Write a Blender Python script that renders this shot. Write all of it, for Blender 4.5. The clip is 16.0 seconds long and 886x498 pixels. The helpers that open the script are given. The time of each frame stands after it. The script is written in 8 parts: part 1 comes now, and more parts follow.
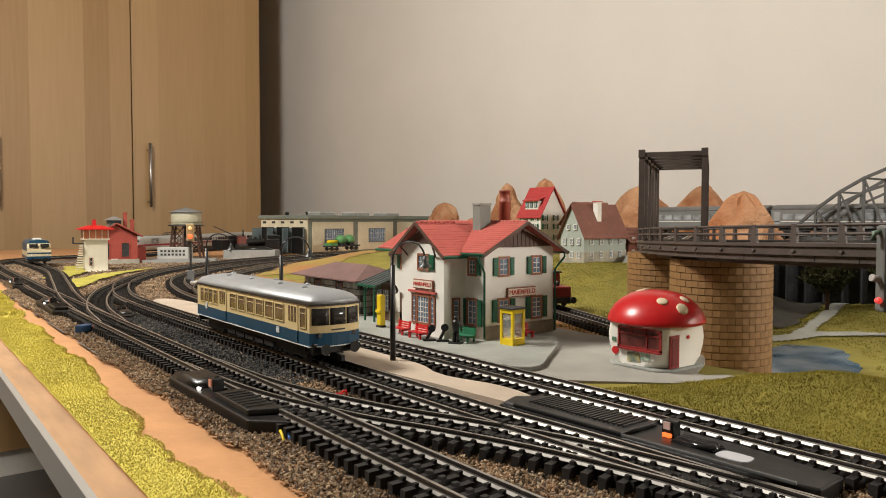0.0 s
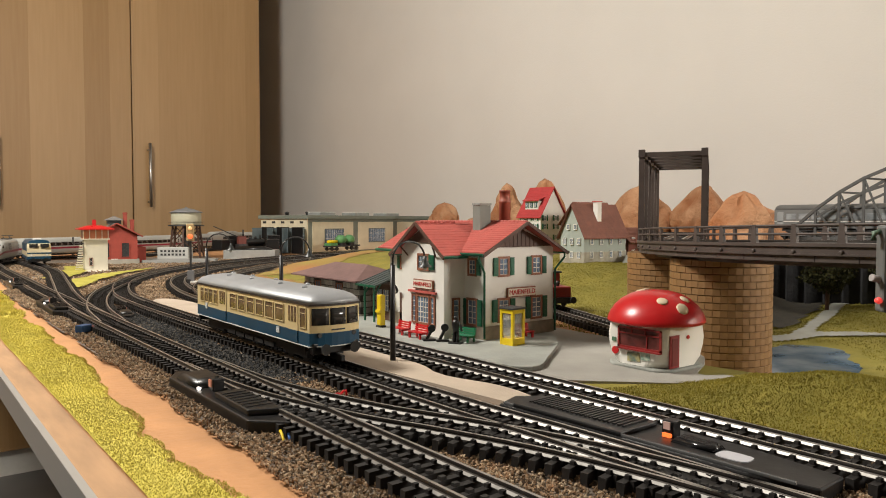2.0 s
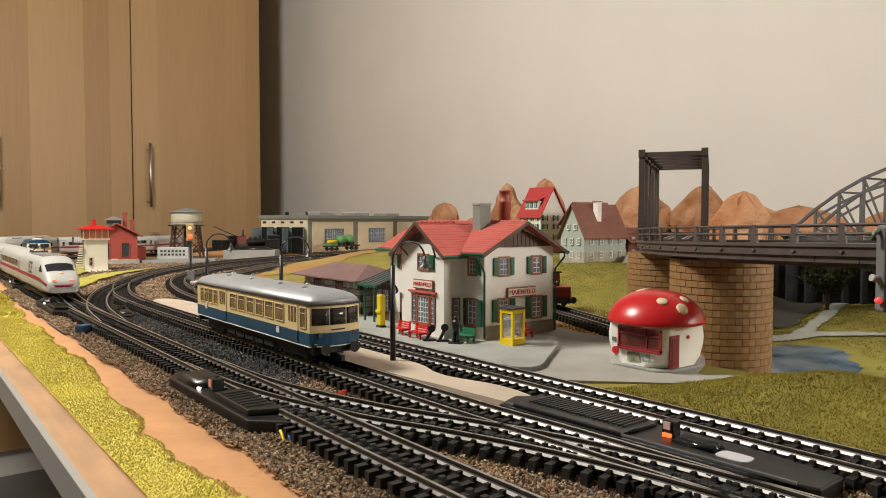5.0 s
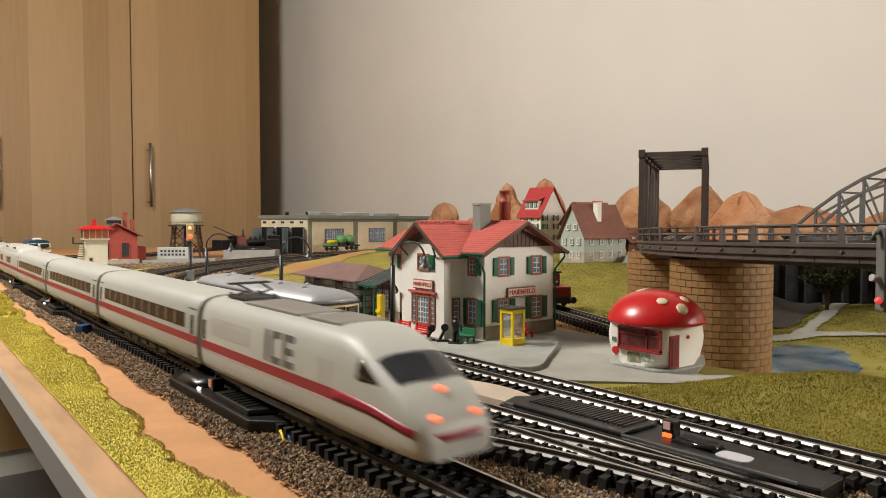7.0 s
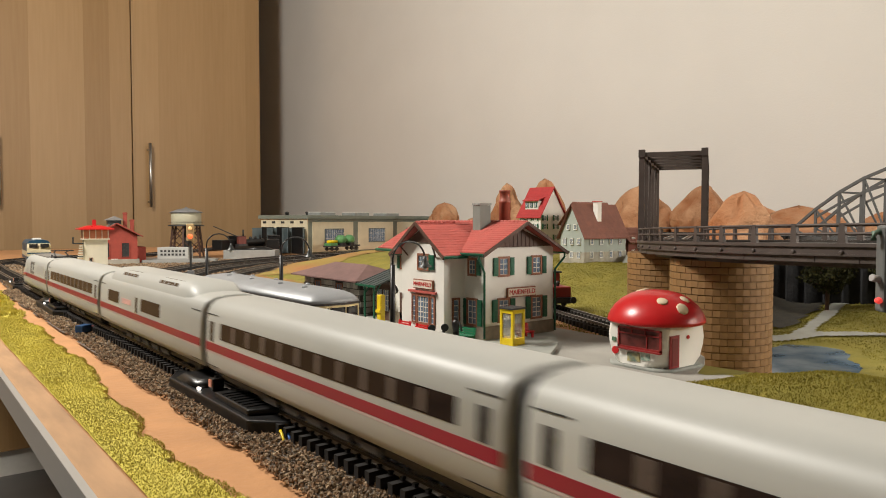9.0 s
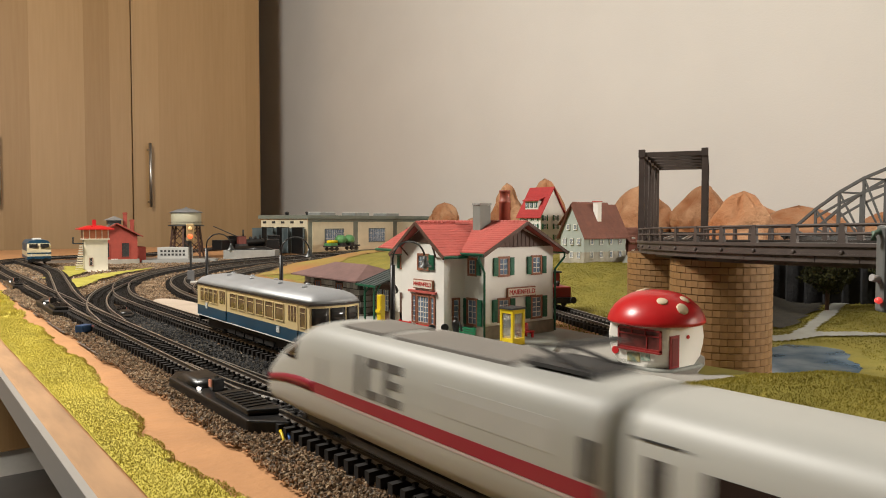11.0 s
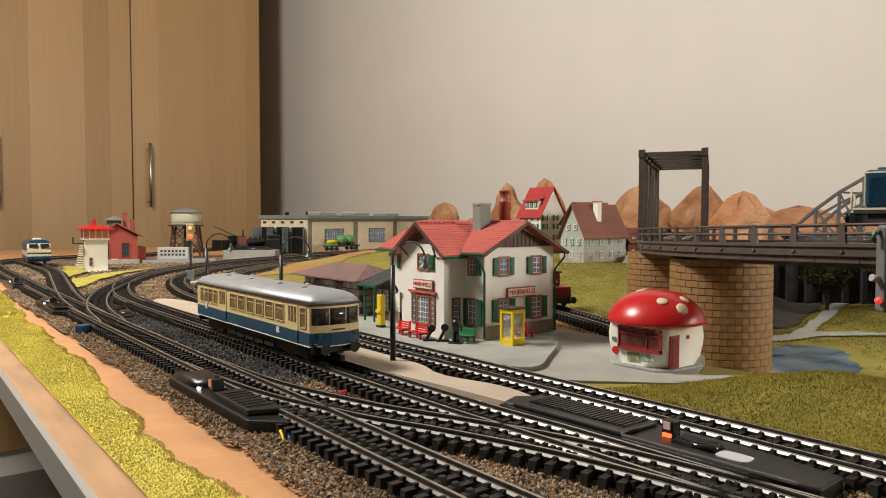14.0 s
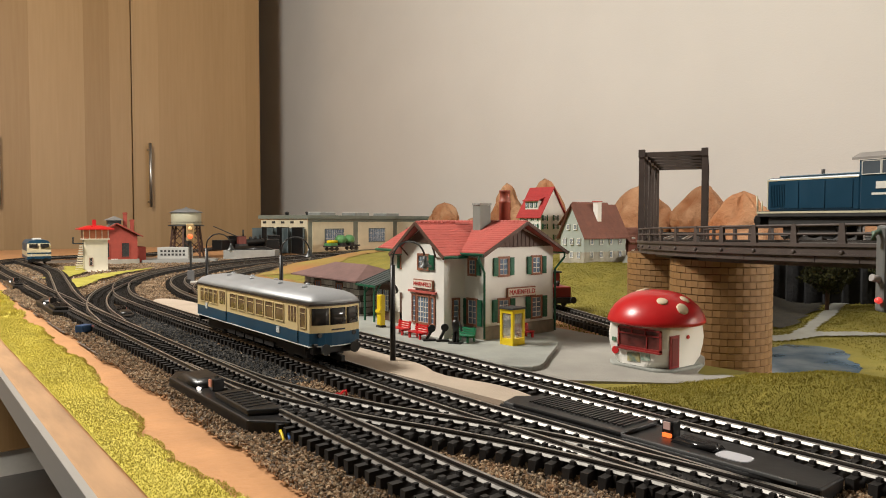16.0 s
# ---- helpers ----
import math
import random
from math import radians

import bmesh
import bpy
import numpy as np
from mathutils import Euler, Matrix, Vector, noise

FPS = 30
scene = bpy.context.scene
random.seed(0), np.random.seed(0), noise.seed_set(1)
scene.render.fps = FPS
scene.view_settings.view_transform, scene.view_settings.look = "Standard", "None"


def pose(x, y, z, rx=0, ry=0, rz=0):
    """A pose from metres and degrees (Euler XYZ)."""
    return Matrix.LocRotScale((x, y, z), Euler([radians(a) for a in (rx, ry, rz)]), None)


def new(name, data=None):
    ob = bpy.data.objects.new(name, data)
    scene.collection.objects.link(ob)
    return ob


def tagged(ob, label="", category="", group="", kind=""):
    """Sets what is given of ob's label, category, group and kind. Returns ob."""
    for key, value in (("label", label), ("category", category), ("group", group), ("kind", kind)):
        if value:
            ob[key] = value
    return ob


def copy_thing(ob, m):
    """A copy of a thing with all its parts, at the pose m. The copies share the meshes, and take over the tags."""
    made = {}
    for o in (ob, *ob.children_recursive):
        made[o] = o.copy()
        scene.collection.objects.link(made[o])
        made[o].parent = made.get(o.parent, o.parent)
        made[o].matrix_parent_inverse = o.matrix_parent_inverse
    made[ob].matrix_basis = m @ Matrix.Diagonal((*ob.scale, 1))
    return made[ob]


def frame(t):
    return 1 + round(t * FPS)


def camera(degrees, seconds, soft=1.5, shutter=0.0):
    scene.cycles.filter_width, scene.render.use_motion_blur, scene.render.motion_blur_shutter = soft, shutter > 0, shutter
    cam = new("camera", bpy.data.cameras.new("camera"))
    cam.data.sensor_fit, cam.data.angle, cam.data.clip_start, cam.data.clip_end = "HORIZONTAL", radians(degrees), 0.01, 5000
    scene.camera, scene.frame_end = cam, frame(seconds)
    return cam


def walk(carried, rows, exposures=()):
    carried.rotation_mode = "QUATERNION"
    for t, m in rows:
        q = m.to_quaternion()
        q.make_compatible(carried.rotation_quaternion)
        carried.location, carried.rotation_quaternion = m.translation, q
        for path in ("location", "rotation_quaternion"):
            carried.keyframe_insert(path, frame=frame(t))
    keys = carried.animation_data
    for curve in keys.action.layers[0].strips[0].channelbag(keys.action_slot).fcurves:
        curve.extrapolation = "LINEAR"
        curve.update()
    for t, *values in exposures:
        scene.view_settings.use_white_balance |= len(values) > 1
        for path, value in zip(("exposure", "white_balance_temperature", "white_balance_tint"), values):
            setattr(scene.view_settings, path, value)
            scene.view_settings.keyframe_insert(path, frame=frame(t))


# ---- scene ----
YAW = 37.6
cam = camera(63.38, 16.0, soft=1.0, shutter=0.5)
eye = pose(0, 0, 0.087, 90 - 2.25, 0, -YAW)
walk(cam, [(0.0, eye), (16.0, eye)], exposures=[(0.0, 0.0), (16.0, 0.0)])

# ---------------------------------------------------------------- light
world = bpy.data.worlds.new("room_air")
scene.world = world
world.use_nodes = True
world.node_tree.nodes["Background"].inputs[0].default_value = (1.0, 0.86, 0.68, 1)
world.node_tree.nodes["Background"].inputs[1].default_value = 0.10


# Two unseen lamps: a key placed from the shadows, a low fill for south faces.
for place, power in (((-0.36, 0.97, 1.05), 104), ((1.30, -1.05, 0.62), 62)):
    glow = bpy.data.lights.new("unseen_room_light", "POINT")
    glow.energy, glow.color, glow.shadow_soft_size = power, (1.0, 0.945, 0.86), 0.17
    new("unseen_room_light", glow).location = place

# ---------------------------------------------------------------- materials
MATS = {}


def mat(name, base, rough=0.6, metal=0.0, var=0.12, scale=60.0, bump=0.0, bscale=400.0, spec=0.5, emit=0.0, second=None, coord="Object", stretch=(1, 1, 1), alpha=1.0, trans=0.0, big=0.0, per_object=0.0):
    """A procedural surface: base colour varied by fine and coarse noise, with relief."""
    if name in MATS:
        return MATS[name]
    m = bpy.data.materials.new(name)
    m.use_nodes = True
    nt = m.node_tree
    b = nt.nodes["Principled BSDF"]
    b.inputs["Roughness"].default_value, b.inputs["Metallic"].default_value = rough, metal
    b.inputs["Specular IOR Level"].default_value = spec
    if trans:
        b.inputs["Transmission Weight"].default_value = trans
    tc = nt.nodes.new("ShaderNodeTexCoord")
    mp = nt.nodes.new("ShaderNodeMapping")
    mp.inputs["Scale"].default_value = stretch
    nt.links.new(tc.outputs[coord], mp.inputs[0])
    n = nt.nodes.new("ShaderNodeTexNoise")
    n.inputs["Scale"].default_value, n.inputs["Detail"].default_value = scale, 6
    nt.links.new(mp.outputs[0], n.inputs["Vector"])
    r = nt.nodes.new("ShaderNodeValToRGB")
    lo = [max(0, c * (1 - var)) for c in base]
    hi = [min(1, c * (1 + var)) for c in base]
    if second:
        lo, hi = list(base), list(second)
    r.color_ramp.elements[0].position, r.color_ramp.elements[1].position = 0.32, 0.68
    r.color_ramp.elements[0].color, r.color_ramp.elements[1].color = (*lo, 1), (*hi, 1)
    nt.links.new(n.outputs["Fac"], r.inputs[0])
    out = r.outputs[0]
    n2 = nt.nodes.new("ShaderNodeTexNoise")
    n2.inputs["Scale"].default_value, n2.inputs["Detail"].default_value = scale / 7.3, 3
    nt.links.new(mp.outputs[0], n2.inputs["Vector"])
    mr = nt.nodes.new("ShaderNodeMapRange")
    mr.inputs[1].default_value, mr.inputs[2].default_value = 0.3, 0.7
    w = big if big else var * 0.6
    mr.inputs[3].default_value, mr.inputs[4].default_value = 1 - w, 1 + w
    nt.links.new(n2.outputs["Fac"], mr.inputs[0])
    hs = nt.nodes.new("ShaderNodeHueSaturation")
    nt.links.new(mr.outputs[0], hs.inputs["Value"])
    nt.links.new(out, hs.inputs["Color"])
    out = hs.outputs[0]
    if per_object:
        oi = nt.nodes.new("ShaderNodeObjectInfo")
        m2 = nt.nodes.new("ShaderNodeMapRange")
        m2.inputs[3].default_value, m2.inputs[4].default_value = 1 - per_object, 1 + per_object
        nt.links.new(oi.outputs["Random"], m2.inputs[0])
        h2 = nt.nodes.new("ShaderNodeHueSaturation")
        nt.links.new(m2.outputs[0], h2.inputs["Value"])
        nt.links.new(out, h2.inputs["Color"])
        out = h2.outputs[0]
    nt.links.new(out, b.inputs["Base Color"])
    if emit:
        nt.links.new(out, b.inputs["Emission Color"])
        b.inputs["Emission Strength"].default_value = emit
    rr = nt.nodes.new("ShaderNodeMapRange")
    rr.inputs[3].default_value, rr.inputs[4].default_value = max(0, rough - 0.07), min(1, rough + 0.07)
    nt.links.new(n.outputs["Fac"], rr.inputs[0])
    nt.links.new(rr.outputs[0], b.inputs["Roughness"])
    if bump:
        n3 = nt.nodes.new("ShaderNodeTexNoise")
        n3.inputs["Scale"].default_value, n3.inputs["Detail"].default_value = bscale, 5
        nt.links.new(mp.outputs[0], n3.inputs["Vector"])
        bp = nt.nodes.new("ShaderNodeBump")
        bp.inputs["Strength"].default_value, bp.inputs["Distance"].default_value = bump, 0.6 / bscale
        nt.links.new(n3.outputs["Fac"], bp.inputs["Height"])
        nt.links.new(bp.outputs[0], b.inputs["Normal"])
    MATS[name] = m
    return m


def island_mat(name, stops, rough=0.9):
    """A surface of many loose bits, each with a colour of its own out of the stops."""
    m = bpy.data.materials.new(name)
    m.use_nodes = True
    nt = m.node_tree
    b = nt.nodes["Principled BSDF"]
    b.inputs["Roughness"].default_value = rough
    b.inputs["Specular IOR Level"].default_value = 0.25
    g = nt.nodes.new("ShaderNodeNewGeometry")
    r = nt.nodes.new("ShaderNodeValToRGB")
    while len(r.color_ramp.elements) < len(stops):
        r.color_ramp.elements.new(0.5)
    for i, c in enumerate(stops):
        r.color_ramp.elements[i].position = i / (len(stops) - 1)
        r.color_ramp.elements[i].color = (*c, 1)
    nt.links.new(g.outputs["Random Per Island"], r.inputs[0])
    tc = nt.nodes.new("ShaderNodeTexCoord")
    n = nt.nodes.new("ShaderNodeTexNoise")
    n.inputs["Scale"].default_value = 22
    nt.links.new(tc.outputs["Object"], n.inputs["Vector"])
    mr = nt.nodes.new("ShaderNodeMapRange")
    mr.inputs[1].default_value, mr.inputs[2].default_value = 0.3, 0.7
    mr.inputs[3].default_value, mr.inputs[4].default_value = 0.75, 1.25
    nt.links.new(n.outputs["Fac"], mr.inputs[0])
    hs = nt.nodes.new("ShaderNodeHueSaturation")
    nt.links.new(mr.outputs[0], hs.inputs["Value"])
    nt.links.new(r.outputs[0], hs.inputs["Color"])
    nt.links.new(hs.outputs[0], b.inputs["Base Color"])
    return m


def wood_mat(name, a, c, across):
    """Veneer in vertical boards: each strip has a tone and a grain of its own."""
    m = bpy.data.materials.new(name)
    m.use_nodes = True
    nt = m.node_tree
    b = nt.nodes["Principled BSDF"]
    b.inputs["Roughness"].default_value = 0.42
    tc = nt.nodes.new("ShaderNodeTexCoord")
    sp = nt.nodes.new("ShaderNodeSeparateXYZ")
    nt.links.new(tc.outputs["Object"], sp.inputs[0])
    mu = nt.nodes.new("ShaderNodeMath")
    mu.operation = "MULTIPLY"
    mu.inputs[1].default_value = 1 / across
    nt.links.new(sp.outputs[0], mu.inputs[0])
    fl = nt.nodes.new("ShaderNodeMath")
    fl.operation = "FLOOR"
    nt.links.new(mu.outputs[0], fl.inputs[0])
    wn = nt.nodes.new("ShaderNodeTexWhiteNoise")
    wn.noise_dimensions = "1D"
    nt.links.new(fl.outputs[0], wn.inputs["W"])
    mp = nt.nodes.new("ShaderNodeMapping")
    mp.inputs["Scale"].default_value = (30, 30, 1.6)
    nt.links.new(tc.outputs["Object"], mp.inputs[0])
    n = nt.nodes.new("ShaderNodeTexNoise")
    n.inputs["Scale"].default_value, n.inputs["Detail"].default_value = 3, 8
    nt.links.new(mp.outputs[0], n.inputs["Vector"])
    ad = nt.nodes.new("ShaderNodeMath")
    ad.operation = "MULTIPLY_ADD"
    ad.inputs[1].default_value = 0.55
    nt.links.new(wn.outputs["Value"], ad.inputs[0])
    m5 = nt.nodes.new("ShaderNodeMath")
    m5.operation = "MULTIPLY"
    m5.inputs[1].default_value = 0.5
    nt.links.new(n.outputs["Fac"], m5.inputs[0])
    nt.links.new(m5.outputs[0], ad.inputs[2])
    r = nt.nodes.new("ShaderNodeValToRGB")
    r.color_ramp.elements[0].position, r.color_ramp.elements[1].position = 0.15, 0.85
    r.color_ramp.elements[0].color, r.color_ramp.elements[1].color = (*a, 1), (*c, 1)
    nt.links.new(ad.outputs[0], r.inputs[0])
    nt.links.new(r.outputs[0], b.inputs["Base Color"])
    return m


WALL = mat("wall_paint", (0.80, 0.77, 0.72), 0.9, var=0.03, scale=3, bump=0.15, bscale=260)
WOOD = wood_mat("birch_veneer", (0.31, 0.178, 0.068), (0.43, 0.268, 0.122), 0.091)
FLOOR = mat("floor_grey", (0.16, 0.155, 0.15), 0.5, var=0.1, scale=8)
# Out-of-view walls and ceiling are coloured dark to limit bounced light and deepen shadows.
WALLB = mat("unseen_wall_dark_beige", (0.12, 0.10, 0.08), 0.9, var=0.05, scale=3)
CEIL = mat("unseen_ceiling_dark", (0.17, 0.16, 0.145), 0.9, var=0.02, scale=3)
STEEL = mat("brushed_steel", (0.55, 0.53, 0.50), 0.35, 1.0, var=0.05, scale=40)
ALU = mat("aluminium_edge", (0.50, 0.49, 0.47), 0.45, 0.7, var=0.06, scale=30, stretch=(1, 0.05, 1))
FOAM = mat("brown_ground_paint", (0.52, 0.265, 0.115), 0.85, var=0.10, scale=40, bump=0.3, bscale=300)
BOARD = mat("raw_chipboard", (0.42, 0.25, 0.13), 0.8, var=0.15, scale=120, stretch=(1, 0.2, 1), bump=0.2, bscale=500)
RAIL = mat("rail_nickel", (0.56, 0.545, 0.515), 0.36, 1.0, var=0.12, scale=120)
# Same rail, its foot coloured darker to keep the lamp's white glints down.
RAILFOOT = mat("rail_foot_dimmed", (0.27, 0.258, 0.24), 0.42, 0.85, var=0.2, scale=160)
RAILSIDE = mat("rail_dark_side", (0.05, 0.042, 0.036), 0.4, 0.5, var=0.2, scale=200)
TIE = mat("sleeper_plastic", (0.012, 0.0095, 0.008), 0.66, var=0.2, scale=300, bump=0.2, bscale=900, per_object=0.25)
BLACK = mat("black_plastic", (0.009, 0.0085, 0.0085), 0.36, var=0.15, scale=200, bump=0.06, bscale=700)
DARK = mat("dark_grey_plastic", (0.03, 0.029, 0.028), 0.55, var=0.2, scale=200)
BROWNSTEEL = mat("bridge_brown_plastic", (0.075, 0.056, 0.048), 0.55, var=0.15, scale=90, bump=0.15, bscale=600)
GREYSTEEL = mat("bridge_grey_plastic", (0.10, 0.10, 0.097), 0.55, var=0.12, scale=90)
ICEW = mat("ice_white_plastic", (0.40, 0.40, 0.37), 0.46, var=0.03, scale=40)
ICERED = mat("ice_red_stripe", (0.25, 0.010, 0.030), 0.35, var=0.06, scale=80)
GLASSD = mat("dark_window_plastic", (0.022, 0.014, 0.011), 0.12, var=0.3, scale=120)
ICEGREY = mat("ice_grey_print", (0.10, 0.097, 0.093), 0.4, var=0.05)
STWHITE = mat("station_white_wall", (0.74, 0.72, 0.66), 0.75, var=0.05, scale=50, bump=0.12, bscale=900)
ROOFRED = mat("station_red_roof", (0.47, 0.10, 0.08), 0.55, var=0.10, scale=120, bump=0.1, bscale=700)
GREEN = mat("dark_green_plastic", (0.008, 0.10, 0.05), 0.45, var=0.15, scale=90)
GRAVELGROUND = mat("ballast_bed", (0.16, 0.125, 0.095), 0.95, var=0.5, scale=420, bump=0.8, bscale=500)
STONEGREY = mat("platform_grey_green", (0.32, 0.33, 0.30), 0.85, var=0.12, scale=45, bump=0.25, bscale=500)
SANDTOP = mat("platform_sand", (0.44, 0.36, 0.28), 0.9, var=0.08, scale=50, bump=0.25, bscale=700)
GRASSG = mat("grass_ground", (0.19, 0.165, 0.022), 0.95, second=(0.28, 0.235, 0.042), scale=45, bump=0.6, bscale=900)
GRASSL = mat("light_grass_ground", (0.58, 0.49, 0.07), 0.95, second=(0.72, 0.63, 0.14), scale=60, bump=0.6, bscale=900)
RED = mat("red_plastic", (0.52, 0.012, 0.014), 0.3, var=0.06, scale=60)
YELLOW = mat("yellow_plastic", (0.80, 0.58, 0.012), 0.35, var=0.05, scale=60)
WHITE = mat("white_plastic", (0.78, 0.76, 0.70), 0.4, var=0.03, scale=60)
BRICK = mat("pier_brick", (0.27, 0.145, 0.052), 0.6, var=0.12, scale=150, bump=0.3, bscale=900, per_object=0.07)
JOINT = mat("pier_joint", (0.17, 0.09, 0.035), 0.85, var=0.15, scale=150)
TRIM = mat("window_surround_brown", (0.26, 0.10, 0.055), 0.65, var=0.15, scale=120)
WOODDARK = mat("dark_brown_boards", (0.085, 0.04, 0.025), 0.65, var=0.2, scale=90, stretch=(1, 1, 0.2))

# ---------------------------------------------------------------- mesh helpers


def bm_box(bm, x0, y0, z0, x1, y1, z1, m=None, mi=0, bevel=0.0):
    """A box between two corners, set by the pose m."""
    m = m or Matrix()
    vs = [bm.verts.new(m @ Vector((x, y, z))) for z in (z0, z1) for y in (y0, y1) for x in (x0, x1)]
    fs = []
    for q in ((0, 2, 3, 1), (4, 5, 7, 6), (0, 1, 5, 4), (2, 6, 7, 3), (0, 4, 6, 2), (1, 3, 7, 5)):
        f = bm.faces.new([vs[i] for i in q])
        f.material_index = mi
        fs.append(f)
    if bevel:
        es = list({e for f in fs for e in f.edges})
        bmesh.ops.bevel(bm, geom=es, offset=bevel, segments=2, affect="EDGES", profile=0.5)
    return bm


def box(x0, y0, z0, x1, y1, z1, m=None, bevel=0.0):
    return bm_box(bmesh.new(), x0, y0, z0, x1, y1, z1, m, 0, bevel)


def bm_cyl(bm, r0, r1, z0, z1, n=16, m=None, cap=True, mi=0):
    """A tapered round bar along z, set by the pose m."""
    m = m or Matrix()
    a = [bm.verts.new(m @ Vector((r0 * math.cos(2 * math.pi * i / n), r0 * math.sin(2 * math.pi * i / n), z0))) for i in range(n)]
    b = [bm.verts.new(m @ Vector((r1 * math.cos(2 * math.pi * i / n), r1 * math.sin(2 * math.pi * i / n), z1))) for i in range(n)]
    for i in range(n):
        f = bm.faces.new((a[i], a[(i + 1) % n], b[(i + 1) % n], b[i]))
        f.smooth, f.material_index = True, mi
    if cap:
        for f in (bm.faces.new(list(reversed(a))), bm.faces.new(b)):
            f.material_index = mi
    return bm


def cyl(r0, r1, z0, z1, n=16, m=None):
    return bm_cyl(bmesh.new(), r0, r1, z0, z1, n, m)


def bm_lathe(bm, prof, n=24, m=None, mi=0, smooth=True):
    """A turned form from (radius, height) pairs."""
    m = m or Matrix()
    rings = []
    for r, z in prof:
        rings.append([bm.verts.new(m @ Vector((max(r, 1e-5) * math.cos(2 * math.pi * i / n), max(r, 1e-5) * math.sin(2 * math.pi * i / n), z))) for i in range(n)])
    for a, b in zip(rings, rings[1:]):
        for i in range(n):
            f = bm.faces.new((a[i], a[(i + 1) % n], b[(i + 1) % n], b[i]))
            f.smooth, f.material_index = smooth, mi
    bm.faces.new(list(reversed(rings[0]))).material_index = mi
    bm.faces.new(rings[-1]).material_index = mi
    return bm


def bm_loft(bm, rings, mi=0, smooth=True, close=True, caps=True):
    """Skins equal rings of points."""
    vs = [[bm.verts.new(Vector(p)) for p in ring] for ring in rings]
    n = len(vs[0])
    for a, b in zip(vs, vs[1:]):
        for i in range(n if close else n - 1):
            f = bm.faces.new((a[i], a[(i + 1) % n], b[(i + 1) % n], b[i]))
            f.smooth, f.material_index = smooth, mi
    if caps:
        bm.faces.new(list(reversed(vs[0]))).material_index = mi
        bm.faces.new(vs[-1]).material_index = mi
    return bm


def bm_prism(bm, pts, z0, z1, m=None, mi=0):
    """An outline in x and y, drawn out along z."""
    m = m or Matrix()
    a = [bm.verts.new(m @ Vector((x, y, z0))) for x, y in pts]
    b = [bm.verts.new(m @ Vector((x, y, z1))) for x, y in pts]
    for i in range(len(pts)):
        f = bm.faces.new((a[i], a[(i + 1) % len(pts)], b[(i + 1) % len(pts)], b[i]))
        f.material_index = mi
    bm.faces.new(list(reversed(a))).material_index = mi
    bm.faces.new(b).material_index = mi
    return bm


def bm_bar(bm, p, q, w, h=None, mi=0):
    """A square bar from p to q."""
    p, q = Vector(p), Vector(q)
    m = Matrix.Translation(p) @ (q - p).to_track_quat("Z", "Y").to_matrix().to_4x4()
    h = h or w
    return bm_box(bm, -w / 2, -h / 2, 0, w / 2, h / 2, (q - p).length, m, mi)


def bm_tube(bm, pts, r, n=8, mi=0):
    """A round bar along points."""
    pts = [Vector(p) for p in pts]
    rings = []
    for i, p in enumerate(pts):
        d = (pts[min(i + 1, len(pts) - 1)] - pts[max(i - 1, 0)]).normalized()
        s = d.cross(Vector((0.13, 0.31, 0.94))).normalized()
        u = s.cross(d)
        rings.append([p + (s * math.cos(2 * math.pi * k / n) + u * math.sin(2 * math.pi * k / n)) * r for k in range(n)])
    return bm_loft(bm, rings, mi)


def part(name, bm, material, parent=None, label=""):
    """Links a bmesh as one mesh object under a thing or a part."""
    me = bpy.data.meshes.new(name)
    bmesh.ops.recalc_face_normals(bm, faces=bm.faces)
    bm.to_mesh(me)
    bm.free()
    for k in material if isinstance(material, (list, tuple)) else (material,):
        me.materials.append(k)
    ob = new(name, me)
    if parent:
        ob.parent = parent
    if label:
        ob["label"] = label
    return ob


def thing(name, m, label, category, group=""):
    """An empty base that carries a thing's parts."""
    ob = new(name)
    ob.empty_display_size = 0.01
    ob.matrix_basis = m
    return tagged(ob, label, category, group)


def share(name, mesh, parent, m):
    """A further piece on the same mesh."""
    ob = new(name, mesh)
    ob.parent = parent
    ob.matrix_basis = m
    return ob


def raw(name, verts, faces, material):
    me = bpy.data.meshes.new(name)
    me.from_pydata(verts, [], faces)
    me.materials.append(material)
    return new(name, me)


def letters(name, text, size, depth, material, parent, m):
    """Raised writing in the built-in font."""
    c = bpy.data.curves.new(name, "FONT")
    c.body, c.size, c.extrude, c.align_x, c.align_y = text, size, depth, "CENTER", "CENTER"
    tmp = bpy.data.objects.new(name, c)
    me = bpy.data.meshes.new_from_object(tmp)
    bpy.data.objects.remove(tmp)
    bpy.data.curves.remove(c)
    me.materials.clear()
    me.materials.append(material)
    ob = new(name, me)
    ob.parent = parent
    ob.matrix_basis = m
    return ob


# ---------------------------------------------------------------- room
def structure(name, bm, material, label, category):
    return tagged(part(name, bm, material), label, category, kind="structure")


structure("floor", box(-2.5, -3.5, -0.898, 1.54, 4.05, -0.848), FLOOR, "plain grey room floor below the layout table", "floor")
structure("wall_east", box(1.54, -3.5, -0.848, 1.64, 4.05, 1.75), WALL, "smooth off-white painted wall behind the layout", "wall")
structure("wall_north", box(-2.6, 4.05, -0.848, 1.64, 4.15, 1.75), WALL, "off-white wall behind the wardrobe", "wall")
# These three surfaces are never in view; they close the room and absorb light.
structure("wall_west", box(-2.6, -3.5, -0.848, -2.5, 4.05, 1.75), WALLB, "unseen side wall of the room, dark beige to cut bounced light", "wall")
structure("wall_south", box(-2.6, -3.6, -0.848, 1.64, -3.5, 1.75), WALLB, "unseen end wall of the room, dark beige to cut bounced light", "wall")
structure("ceiling", box(-2.6, -3.6, 1.75, 1.64, 4.15, 1.80), CEIL, "unseen ceiling, coloured dark to cut bounced light", "ceiling")


